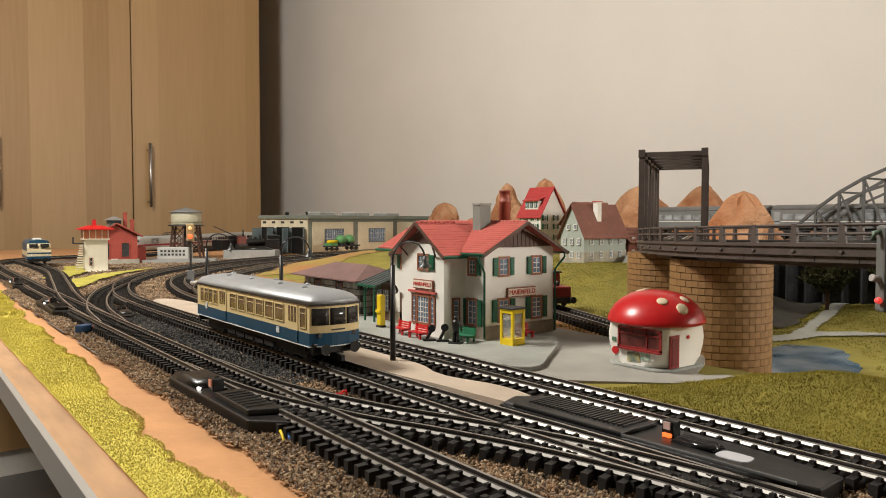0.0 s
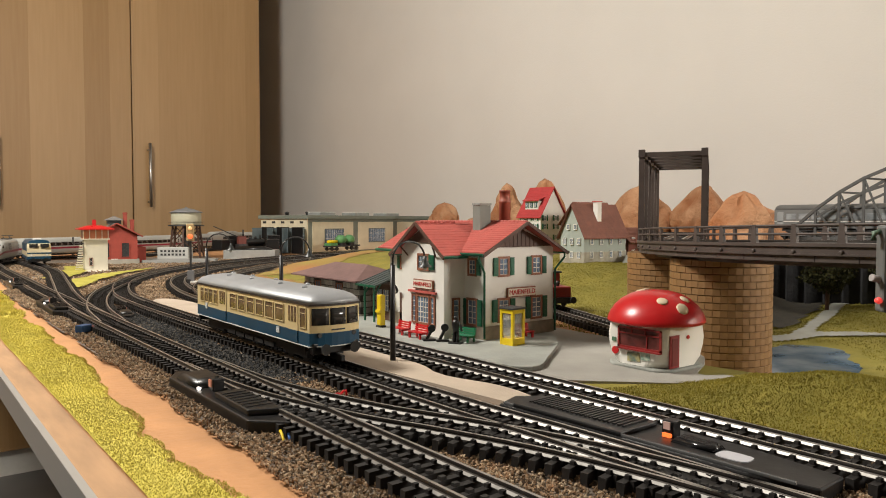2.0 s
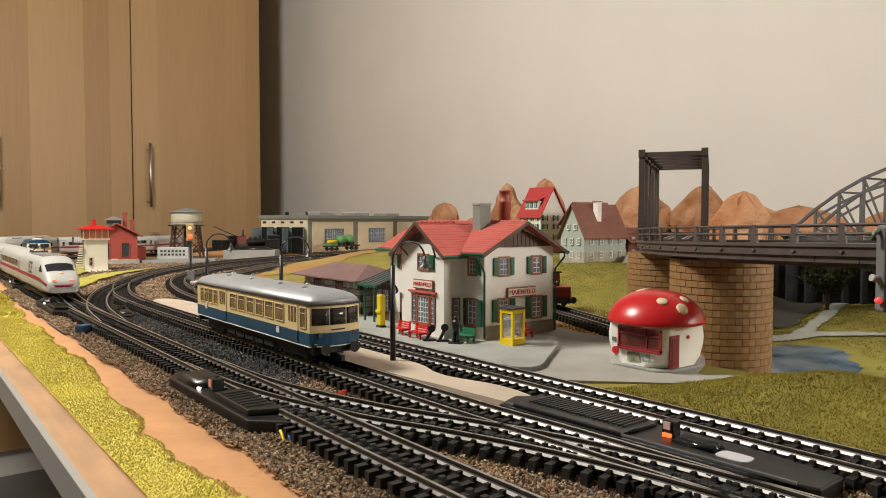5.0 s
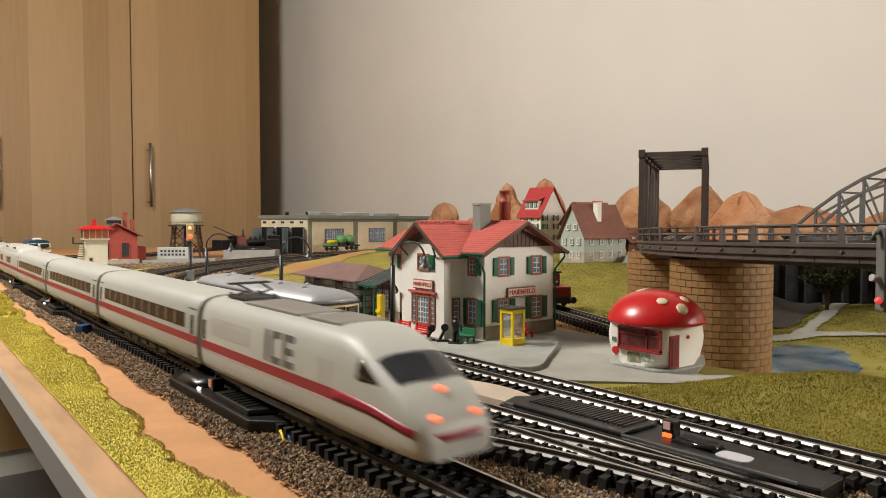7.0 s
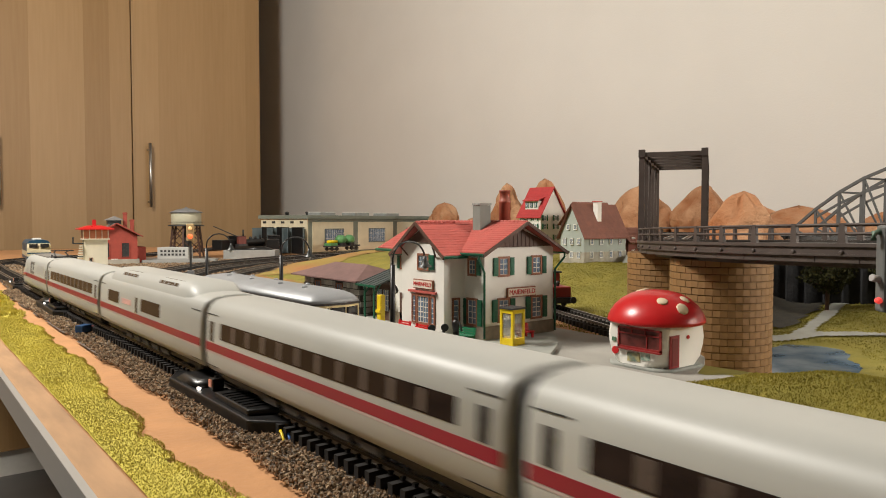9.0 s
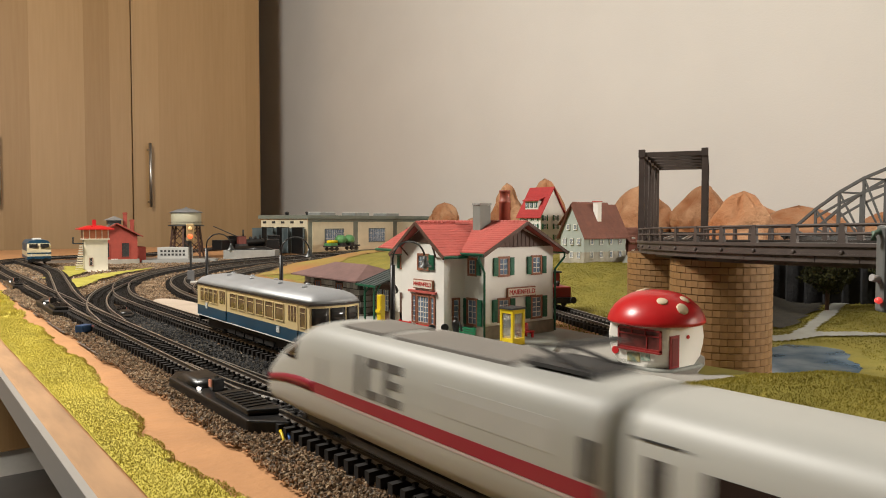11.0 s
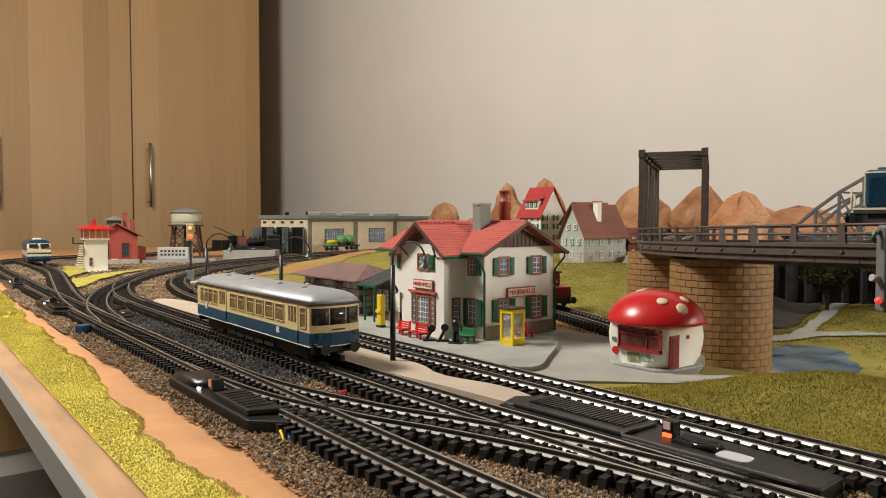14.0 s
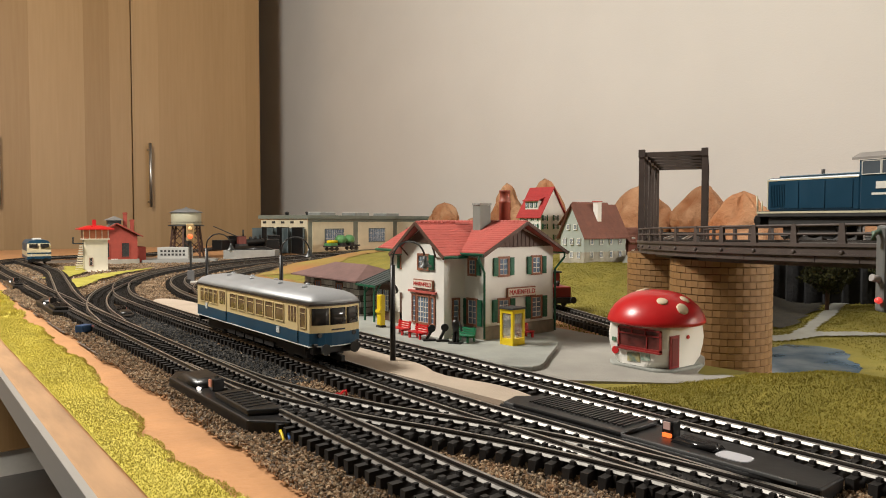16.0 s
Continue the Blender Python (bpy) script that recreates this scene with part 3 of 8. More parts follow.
def power_car(lit=True):
    c = thing("ice_power_car", Matrix(), "white express power car with sloping nose and red stripe", "locomotive", "express train cars")
    a, b = -POWER_L / 2 + 0.002, POWER_L / 2
    y0 = b - 0.052
    rings = [ring(ICE_SEC, a, 0.975, 0.985, 0.02), ring(ICE_SEC, a + 0.0016), ring(ICE_SEC, y0)]
    for k in range(1, 27):
        dy = -0.052 + (0.0517) * (1 - (1 - k / 26) ** 1.7)
        rings.append(nose_ring(b + dy, b))
    part("body", bm_loft(bmesh.new(), rings), ICEW, c)

    def skin(y, u, lift):
        """A point on the nose at y, u across from -1 to 1."""
        top, wid = nose_at(y - b)
        x = u * 0.0158
        z = float(np.interp(abs(x), [q[0] for q in ICE_SEC[:6]], [q[1] for q in ICE_SEC[:6]]))
        return Vector((x * wid, y, 0.0068 + (top - 0.0068) * (z - 0.0070) / 0.0345 + lift))

    rows = [[skin(b - 0.0272 + (0.0118 + 0.0014 * (1 - abs(u) / 6)) * k / 8, u / 6 * 0.84, 0.00035) for u in range(-6, 7)] for k in range(9)]
    bm = bmesh.new()
    bm_loft(bm, rows, 0, True, False, False)
    bmesh.ops.solidify(bm, geom=list(bm.faces), thickness=0.0005)
    part("windscreen", bm, mat("windscreen_dark", (0.02, 0.022, 0.026), 0.06, var=0.1), c, "dark glossy windscreen")
    for x, y, dz in ((0.0096, b - 0.0034, 0), (-0.0096, b - 0.0034, 0), (0, b - 0.0108, 0)):
        p = skin(y, x / 0.0158, 0)
        bm = bmesh.new()
        bmesh.ops.create_uvsphere(bm, u_segments=12, v_segments=8, radius=0.0017, matrix=Matrix.Translation(p) @ Matrix.Diagonal((1.25, 0.9, 0.7, 1)))
        part("headlight", bm, mat("dark_lens", (0.30, 0.10, 0.07), 0.2) if not lit else mat("headlight_glow", (0.85, 0.19, 0.07), 0.3, var=0.05, emit=0.9), c, "orange glowing headlight" if lit else "unlit lamp lens")
    for s in (-1, 1):
        rows = []
        for k in range(7):
            y = b - 0.0335 + 0.0105 * k / 6
            half_sec = [(p[0], p[2]) for p in nose_ring(y, b) if p[0] >= 0]
            za, zb = 0.0268, 0.0338 - 0.0064 * k / 6
            rows.append([(s * (side_x(half_sec, z) + o), y, z) for z, o in ((za, 0.0003), ((za + zb) / 2, 0.0003), (zb, 0.0003), (zb, -0.0006), (za, -0.0006))])
        bm = bm_loft(bmesh.new(), rows)
        part("cab_window", bm, GLASSD, c)
        # train type mark: grey upright bar and two open block shapes
        m_print = ICEGREY
        y = -0.028 if s > 0 else 0.0
        d = 1 if s > 0 else -1
        k0 = 0.0135 if d < 0 else -0.0145
        part("print_bar", bm_patch(bmesh.new(), ICE_SEC, min(k0, k0 + d * 0.0028), max(k0, k0 + d * 0.0030), 0.0222, 0.0347, s, 0.00015), m_print, c, "grey print on the side")
        bm = bmesh.new()
        for y_, w_, z_, h_ in ((0.0055, 0.0028, 0.0239, 0.0090), (0.0062, 0.0084, 0.0222, 0.0026), (0.0062, 0.0084, 0.0321, 0.0026)):
            p0, p1 = k0 + d * y_, k0 + d * (y_ + w_)
            bm_patch(bm, ICE_SEC, min(p0, p1), max(p0, p1), z_, z_ + h_, s, 0.00015)
        part("print_block", bm, m_print, c)
        bm = bmesh.new()
        for y_, w_, z_, h_ in ((0.0168, 0.0030, 0.0222, 0.0125), (0.0168, 0.0094, 0.0222, 0.0026), (0.0168, 0.0094, 0.0321, 0.0026), (0.0168, 0.0086, 0.0273, 0.0024)):
            p0, p1 = k0 + d * y_, k0 + d * (y_ + w_)
            bm_patch(bm, ICE_SEC, min(p0, p1), max(p0, p1), z_, z_ + h_, s, 0.00015)
        part("print_block", bm, m_print, c)
        for k in range(2):
            yy = 0.032 + k * 0.006
            part("vent", bm_patch(bmesh.new(), ICE_SEC, yy, yy + 0.0022, 0.0190, 0.0300, s, 0.0001), mat("ice_vent_grey", (0.34, 0.335, 0.315), 0.4, var=0.05), c, "grey side grille")
        part("panel", bm_patch(bmesh.new(), ICE_SEC, -0.074, -0.030, 0.0250, 0.0330, s, 0.0001), mat("ice_panel_grey", (0.385, 0.38, 0.355), 0.4, var=0.03), c)
        part("door_window", bm_patch(bmesh.new(), ICE_SEC, -0.086, -0.0825, 0.0218, 0.0308, s, 0.00018), GLASSD, c)
    stripe(c, a + 0.001, y0 + 0.004)
    # the stripe narrows in round the nose
    bm = bmesh.new()
    for s in (-1, 1):
        rows = []
        for k in range(15):
            y = y0 + 0.004 + (b - 0.0042 - y0 - 0.004) * k / 14
            t_ = max(0.0, min(1.0, (y - b + 0.040) / 0.040))
            ring_pts = [(p[0], p[2]) for p in nose_ring(y, b) if p[0] >= 0]
            zs = 0.0173 - 0.0047 * t_ ** 2
            x0, x1 = side_x(ring_pts, zs), side_x(ring_pts, zs + 0.0038 - 0.0014 * t_)
            rows.append([(s * (x0 + 0.00025), y, zs), (s * (x1 + 0.00025), y, zs + 0.0038 - 0.0014 * t_), (s * (x1 - 0.0004), y, zs + 0.0038 - 0.0014 * t_), (s * (x0 - 0.0004), y, zs)])
        bm_loft(bm, rows, 0)
    front = ((0.0, 0.0005), (0.0050, 0.0006), (0.0098, 0.0012), (0.0119, 0.0030), (0.0130, 0.0050))
    front = [(-x, d) for x, d in front[:0:-1]] + list(front)
    bm_loft(bm, [[(x * 0.93, b - d - 0.0014, 0.0124), (x * 0.93, b - d - 0.0014, 0.0148), (x * 1.005, b - d + 0.0002, 0.0148), (x * 1.02, b - d + 0.0005, 0.0124)] for x, d in front], 0)
    part("nose_stripe", bm, ICERED, c, "dark red stripe round the nose")
    RG = mat("roof_grey", (0.19, 0.175, 0.155), 0.6, var=0.08)
    for y0_, y1_ in ((0.036, 0.091), (0.096, 0.122)):
        part("roof_panel", box(-0.0100, a + y0_, 0.0400, 0.0100, a + y1_, 0.0419, bevel=0.0004), RG, c, "grey roof equipment cover")
    y = a + 0.022
    pg = part("pantograph", box(-0.008, y - 0.011, 0.0418, 0.008, y + 0.011, 0.0428), DARK, c, "dark folded pantograph")
    for s in (-1, 1):
        for e in (-1, 1):
            part("insulator", cyl(0.0012, 0.0009, 0.0410, 0.0440, 8, pose(s * 0.007, y + e * 0.009, 0)), DARK, pg)
        part("lower_arm", bm_bar(bmesh.new(), (s * 0.006, y - 0.008, 0.0425), (s * 0.005, y + 0.010, 0.0462), 0.0008), DARK, pg)
        part("upper_arm", bm_bar(bmesh.new(), (s * 0.005, y + 0.010, 0.0460), (s * 0.006, y - 0.006, 0.0484), 0.0007), DARK, pg)
    for d in (-0.006, -0.003):
        part("contact_strip", bm_bar(bmesh.new(), (-0.010, y + d, 0.0484), (0.010, y + d, 0.0484), 0.0009), DARK, pg)
    underframe(c, a + 0.01, b - 0.035)
    bogie(c, -0.062)
    bogie(c, 0.040)
    return c


ice = [power_car()]
first = coach()
ice.append(first)
ice.append(copy_thing(first, Matrix()))
ice.append(copy_thing(first, Matrix()))
ice.append(coach(True))
ice.append(copy_thing(first, Matrix()))
ice.append(power_car(False))


def windows_row(parent, xs, y0, y1, n, z0, z1, gap, glass, frame_mat, out=0.0004):
    """Framed windows along a flat side at x = xs."""
    w = (y1 - y0) / n
    s = 1 if xs > 0 else -1
    for k in range(n):
        a, b = y0 + k * w + gap / 2, y0 + (k + 1) * w - gap / 2
        bm = bmesh.new()
        x1 = xs + s * out
        f = 0.0005
        for q in ((a - f, z0 - f, b + f, z0), (a - f, z1, b + f, z1 + f), (a - f, z0, a, z1), (b, z0, b + f, z1), (a, z0 + (z1 - z0) * 0.72, b, z0 + (z1 - z0) * 0.72 + 0.0003)):
            bm_box(bm, min(xs, x1), q[0], q[1], max(xs, x1), q[2], q[3])
        wd = part("window", bm, frame_mat, parent)
        part("pane", box(min(xs - s * 0.0006, xs + s * 0.0001), a, z0, max(xs - s * 0.0006, xs + s * 0.0001), b, z1), glass, wd)


CREAM = mat("railcar_cream", (0.66, 0.52, 0.27), 0.35, var=0.05, scale=60)
BLUE = mat("railcar_blue", (0.010, 0.055, 0.105), 0.35, var=0.1, scale=60)
ROOFGREY = mat("railcar_roof_grey", (0.30, 0.31, 0.32), 0.48, 0.25, var=0.06, scale=80, bump=0.05, bscale=500)


def railcar():
    """The railcar at the platform; local y runs forward, z from the railhead."""
    c = thing("railcar", pose(0.1905, 0.4315, 0.009, 0, 0, 180), "dark blue and cream railcar with silver roof at the platform", "railcar")
    L, W = 0.0915, 0.0153
    zb, zm, ze, zt = 0.0105, 0.0180, 0.0325, 0.0408

    def outline(inset=0.0, bulge=0.004):
        pts = []
        w = W - inset
        for k in range(9):
            u = -1 + 2 * k / 8
            pts.append((u * w, L - inset - bulge * abs(u) ** 2.2))
        for k in range(9):
            u = 1 - 2 * k / 8
            pts.append((u * w, -L + inset + bulge * abs(u) ** 2.2))
        return pts

    part("lower_body", bm_prism(bmesh.new(), outline(), zb, zm), BLUE, c, "dark blue lower body")
    part("upper_body", bm_prism(bmesh.new(), outline(0.0001), zm, ze), CREAM, c, "cream window band")
    part("gutter_band", bm_prism(bmesh.new(), outline(-0.0004), ze, ze + 0.0011), mat("gutter_brown", (0.035, 0.026, 0.02), 0.5), c, "dark brown gutter band")
    part("white_line", bm_prism(bmesh.new(), outline(-0.00025), zb, zb + 0.0005), WHITE, c, "thin white line")
    rows = []
    for f, z in ((0.0, ze + 0.0011), (0.05, ze + 0.0030), (0.16, ze + 0.0050), (0.34, ze + 0.0066), (0.62, ze + 0.0077), (0.92, ze + 0.0081)):
        rows.append([(x * (1 - f), (y if abs(y) < 1e-9 else y - math.copysign(min(abs(y), 0.020 * f ** 1.3 + (0.010 * f)), y)), z) for x, y in outline(-0.0002)])
    part("roof", bm_loft(bmesh.new(), rows), ROOFGREY, c, "silver grey rounded roof")
    for k, y in enumerate((-0.068, -0.052, -0.033, -0.013, 0.004, 0.030, 0.048, 0.062)):
        x = 0.005 if k % 2 else -0.004
        bm = bm_lathe(bmesh.new(), [(0.0016, 0.0400), (0.0016, 0.0409), (0.0009, 0.0414)], 12, pose(x, y, 0))
        part("roof_vent", bm, ROOFGREY, c, "small grey roof vent")
    GW = mat("railcar_glass", (0.10, 0.06, 0.035), 0.1, var=0.4, scale=120)
    for s in (-1, 1):
        windows_row(c, s * W, -0.081, -0.046, 4, 0.0215, 0.0305, 0.0022, GW, CREAM)
        windows_row(c, s * W, -0.026, 0.058, 6, 0.0215, 0.0305, 0.0038, GW, CREAM)
        for y in (-0.0375, 0.068):
            d = part("door", box(s * W - 0.0003 * s if s < 0 else W - 0.0002, y - 0.0062, zb + 0.001, s * W + 0.0003 if s > 0 else -W + 0.0003, y + 0.0062, ze - 0.0008), CREAM, c, "cream folding door")
            part("door_lower", box(min(s * W, s * (W + 0.0005)), y - 0.0062, zb + 0.001, max(s * W, s * (W + 0.0005)), y + 0.0062, zm), BLUE, d)
            for q in range(3):
                yy = y - 0.0050 + q * 0.0036
                part("door_pane", box(min(s * W, s * (W + 0.0005)), yy, 0.0225, max(s * W, s * (W + 0.0005)), yy + 0.0024, 0.0310), GW, d)
        windows_row(c, s * W, 0.0765, 0.0840, 1, 0.0205, 0.0310, 0.0010, GW, CREAM)
        part("plate", box(min(s * W, s * (W + 0.0004)), 0.047, 0.0140, max(s * W, s * (W + 0.0004)), 0.051, 0.0175), mat("plate_white_print", (0.55, 0.58, 0.58), 0.5, var=0.3, scale=900), c, "small pale square print")
        part("plate", box(min(s * W, s * (W + 0.0004)), -0.070, 0.0165, max(s * W, s * (W + 0.0004)), -0.0665, 0.0205), mat("plate_white_print", (0.55, 0.58, 0.58), 0.5), c, "small pale square print")
    for e in (1, -1):
        for u0, u1 in ((-0.92, -0.36), (-0.30, 0.30), (0.36, 0.92)):
            rows = []
            for k in range(5):
                u = u0 + (u1 - u0) * k / 4
                y = e * (L - 0.0041 * abs(u) ** 2.2)
                rows.append([(u * W, y + e * 0.0003, 0.0222), (u * W, y + e * 0.0001, 0.0312), (u * W, y - e * 0.0012, 0.0312), (u * W, y - e * 0.0010, 0.0222)])
            part("front_window", bm_loft(bmesh.new(), rows), mat("front_glass", (0.03, 0.028, 0.026), 0.06, var=0.2), c, "dark front window")
        bm = bmesh.new()
        for u in (-0.68, 0.68):
            m = pose(u * W, e * (L - 0.0022), 0.0168, -90 * e)
            bm_lathe(bm, [(0.0011, -0.0005), (0.0014, 0.0008), (0.0012, 0.0012), (0.0008, 0.0009)], 14, m)
        part("headlamp", bm, DARK, c, "round black headlamp")
        bm = bm_lathe(bmesh.new(), [(0.0015, -0.003), (0.0017, 0.0006), (0.0013, 0.0008)], 14, pose(0, e * (L - 0.0068), 0.0364, -90 * e))
        part("top_lamp", bm, DARK, c, "black top headlamp")
        part("number_bar", box(-0.004, e * L - 0.0002, 0.0192, 0.004, e * L + 0.0003, 0.0200), DARK, c)
        bm = box(-0.0140, e * (L - 0.004) - 0.002, 0.0065, 0.0140, e * (L - 0.004) + 0.002, 0.0125, bevel=0.0006)
        for u in (-0.0088, 0.0088):
            bm_cyl(bm, 0.0009, 0.0009, 0, 0.005, 8, pose(u, e * (L - 0.003), 0.0095, -90 * e))
            bm_lathe(bm, [(0.0030, 0.0050), (0.0030, 0.0058)], 14, pose(u, e * (L - 0.003), 0.0095, -90 * e))
        bm_box(bm, -0.001, e * L - 0.002, 0.003, 0.001, e * L + 0.005, 0.006)
        part("buffer_beam", bm, BLACK, c, "black buffer beam")
    underframe(c, -0.075, 0.075, 0.0115, zb)
    bogie(c, -0.062, half=0.0083)
    bogie(c, 0.062, half=0.0083)


railcar()


def diesel_v100():
    """The blue diesel on the viaduct; local y forward."""
    c = thing("diesel_locomotive", Matrix(), "dark blue diesel locomotive with cream lines and raised cab", "locomotive")
    L, W = 0.066, 0.0165
    LINE = mat("cream_line", (0.62, 0.58, 0.42), 0.4, var=0.05)
    part("frame", bm_box(box(-W, -L, 0.0118, W, L, 0.0150, bevel=0.0004), -0.0145, -L + 0.006, 0.0075, 0.0145, L - 0.006, 0.0118), DARK, c, "black frame")
    part("frame_line", box(-W - 0.0002, -L - 0.0002, 0.0138, W + 0.0002, L + 0.0002, 0.0148), LINE, c)
    for y0, y1 in ((0.010, L - 0.004), (-L + 0.004, -0.013)):
        h = part("hood", box(-0.0130, y0, 0.0150, 0.0130, y1, 0.0335, bevel=0.0012), mat("diesel_blue", (0.008, 0.048, 0.09), 0.32, var=0.08, scale=80), c, "dark blue hood")
        part("hood_line", box(-0.0132, y0 + 0.001, 0.0318, 0.0132, y1 + 0.0002, 0.0325), LINE, h)
        part("hood_top", box(-0.0085, y0 + 0.002, 0.0335, 0.0085, y1 - 0.004, 0.0348, bevel=0.0004), mat("diesel_top", (0.02, 0.06, 0.09), 0.4), h)
        for s in (-1, 1):
            for k in range(3):
                ya = y0 + 0.004 + k * (y1 - y0 - 0.008) / 3
                part("hatch", box(min(s * 0.0130, s * 0.0133), ya, 0.0165, max(s * 0.0130, s * 0.0133), ya + (y1 - y0 - 0.012) / 3, 0.0308), mat("diesel_blue", (0.008, 0.048, 0.09)), h)
            for k in range(9):
                ya = y1 - 0.0105 + k * 0.0010
                part("louvre", box(min(s * 0.0133, s * 0.0136), ya, 0.0175, max(s * 0.0133, s * 0.0136), ya + 0.0005, 0.0298), mat("diesel_blue", (0.008, 0.048, 0.09)), h)
    cab = part("cab", box(-0.0160, -0.012, 0.0150, 0.0160, 0.009, 0.0400, bevel=0.0008), mat("diesel_blue", (0.008, 0.048, 0.09)), c, "dark blue cab")
    part("cab_upper", box(-0.0161, -0.0121, 0.0335, 0.0161, 0.0091, 0.0400), mat("diesel_blue", (0.008, 0.048, 0.09)), cab)
    bm = bmesh.new()
    bm_loft(bm, [[(x, y, z) for y in (-0.0150, 0.0125)] + [(x, y, z + 0.0012) for y in (0.0125, -0.0150)] for x, z in ((-0.0172, 0.0402), (-0.010, 0.0430), (0, 0.0438), (0.010, 0.0430), (0.0172, 0.0402))], 0, False)
    part("cab_roof", bm, mat("cab_roof_grey", (0.30, 0.28, 0.26), 0.6), c, "grey arched cab roof")
    for s in (-1, 1):
        for y0, y1 in ((-0.0105, -0.0020), (-0.0010, 0.0075)):
            part("cab_window", box(min(s * 0.0158, s * 0.0164), y0, 0.0330, max(s * 0.0158, s * 0.0164), y1, 0.0392), mat("cab_glass", (0.10, 0.12, 0.14), 0.08), cab, "window with a pale frame")
            bm = bmesh.new()
            for q in ((y0 - 0.0004, 0.0326, y1 + 0.0004, 0.0330), (y0 - 0.0004, 0.0392, y1 + 0.0004, 0.0396), (y0 - 0.0004, 0.0330, y0, 0.0392), (y1, 0.0330, y1 + 0.0004, 0.0392)):
                bm_box(bm, min(s * 0.0160, s * 0.0166), q[0], q[1], max(s * 0.0160, s * 0.0166), q[2], q[3])
            part("window_frame", bm, WHITE, cab)
        part("emblem", box(min(s * 0.0160, s * 0.0164), -0.004, 0.0255, max(s * 0.0160, s * 0.0164), 0.001, 0.0290, bevel=0.0001), WHITE, cab, "pale emblem plate")
        part("number_bar", box(min(s * 0.0160, s * 0.0163), -0.007, 0.0225, max(s * 0.0160, s * 0.0163), 0.003, 0.0236), WHITE, cab)
    for e in (-1, 1):
        part("end_panel", box(-0.0128, e * (L - 0.0040) - 0.0002, 0.0160, 0.0128, e * (L - 0.0040) + 0.0004, 0.0325), LINE, c, "cream hood end")
        bm = bmesh.new()
        for x in (-0.0145, 0.0145):
            bm_tube(bm, [(x, e * (L + 0.001), 0.0135), (x, e * (L + 0.0015), 0.0240)], 0.0005)
            bm_tube(bm, [(x * 0.7, e * (L + 0.001), 0.0135), (x * 0.7, e * (L + 0.0015), 0.0210)], 0.0004)
        part("handrail", bm, LINE, c, "cream handrail")
        bm = box(-0.015, e * L - 0.001, 0.0070, 0.015, e * L + 0.002, 0.0125)
        for u in (-0.0088, 0.0088):
            bm_lathe(bm, [(0.0010, 0), (0.0010, 0.0045), (0.0031, 0.0045), (0.0031, 0.0053)], 12, pose(u, e * L, 0.0100, -90 * e))
        part("buffer_beam", bm, BLACK, c, "black buffer beam with two buffers")
    part("horn", cyl(0.0008, 0.0010, 0.0345, 0.0380, 8, pose(0.004, 0.040, 0)), DARK, c)
    bogie(c, -0.038)
    bogie(c, 0.038)
    return c


def silver_coach():
    c = thing("silver_coach", Matrix(), "silver grey passenger coach with a row of windows", "train car", "silver passenger coaches")
    L, W = 0.104, 0.0160
    SIL = mat("silver_coach_side", (0.21, 0.215, 0.21), 0.4, 0.2, var=0.06, scale=60)
    part("body", box(-W, -L, 0.0080, W, L, 0.0340, bevel=0.0008), SIL, c)
    rows = [[(x, y, z) for x, z in ((-W, 0.0335), (-W * 0.93, 0.0365), (-W * 0.7, 0.0392), (-W * 0.35, 0.0408), (0, 0.0413), (W * 0.35, 0.0408), (W * 0.7, 0.0392), (W * 0.93, 0.0365), (W, 0.0335))] for y in (-L + 0.001, L - 0.001)]
    part("roof", bm_loft(bmesh.new(), rows), mat("coach_roof", (0.13, 0.13, 0.125), 0.55), c, "grey arched roof")
    for s in (-1, 1):
        windows_row(c, s * W, -L + 0.016, L - 0.016, 10, 0.0205, 0.0285, 0.0035, mat("coach_glass", (0.30, 0.32, 0.33), 0.1, var=0.4, scale=90), SIL)
        part("skirt_line", box(min(s * W, s * (W + 0.0003)), -L + 0.001, 0.0170, max(s * W, s * (W + 0.0003)), L - 0.001, 0.0182), WHITE, c)
        for y in (-L + 0.009, L - 0.009):
            part("door", box(min(s * W, s * (W + 0.0003)), y - 0.0045, 0.0090, max(s * W, s * (W + 0.0003)), y + 0.0045, 0.0310), mat("coach_door", (0.33, 0.34, 0.34), 0.4), c)
    part("gangway", box(-0.007, -L - 0.004, 0.0090, 0.007, L + 0.004, 0.0330), DARK, c, "black gangway")
    underframe(c, -L + 0.01, L - 0.01, 0.0125, 0.0081)
    bogie(c, -0.074)
    bogie(c, 0.074)
    return c


v100 = diesel_v100()
silver = [silver_coach()]
for k in range(2):
    silver.append(copy_thing(silver[0], Matrix()))


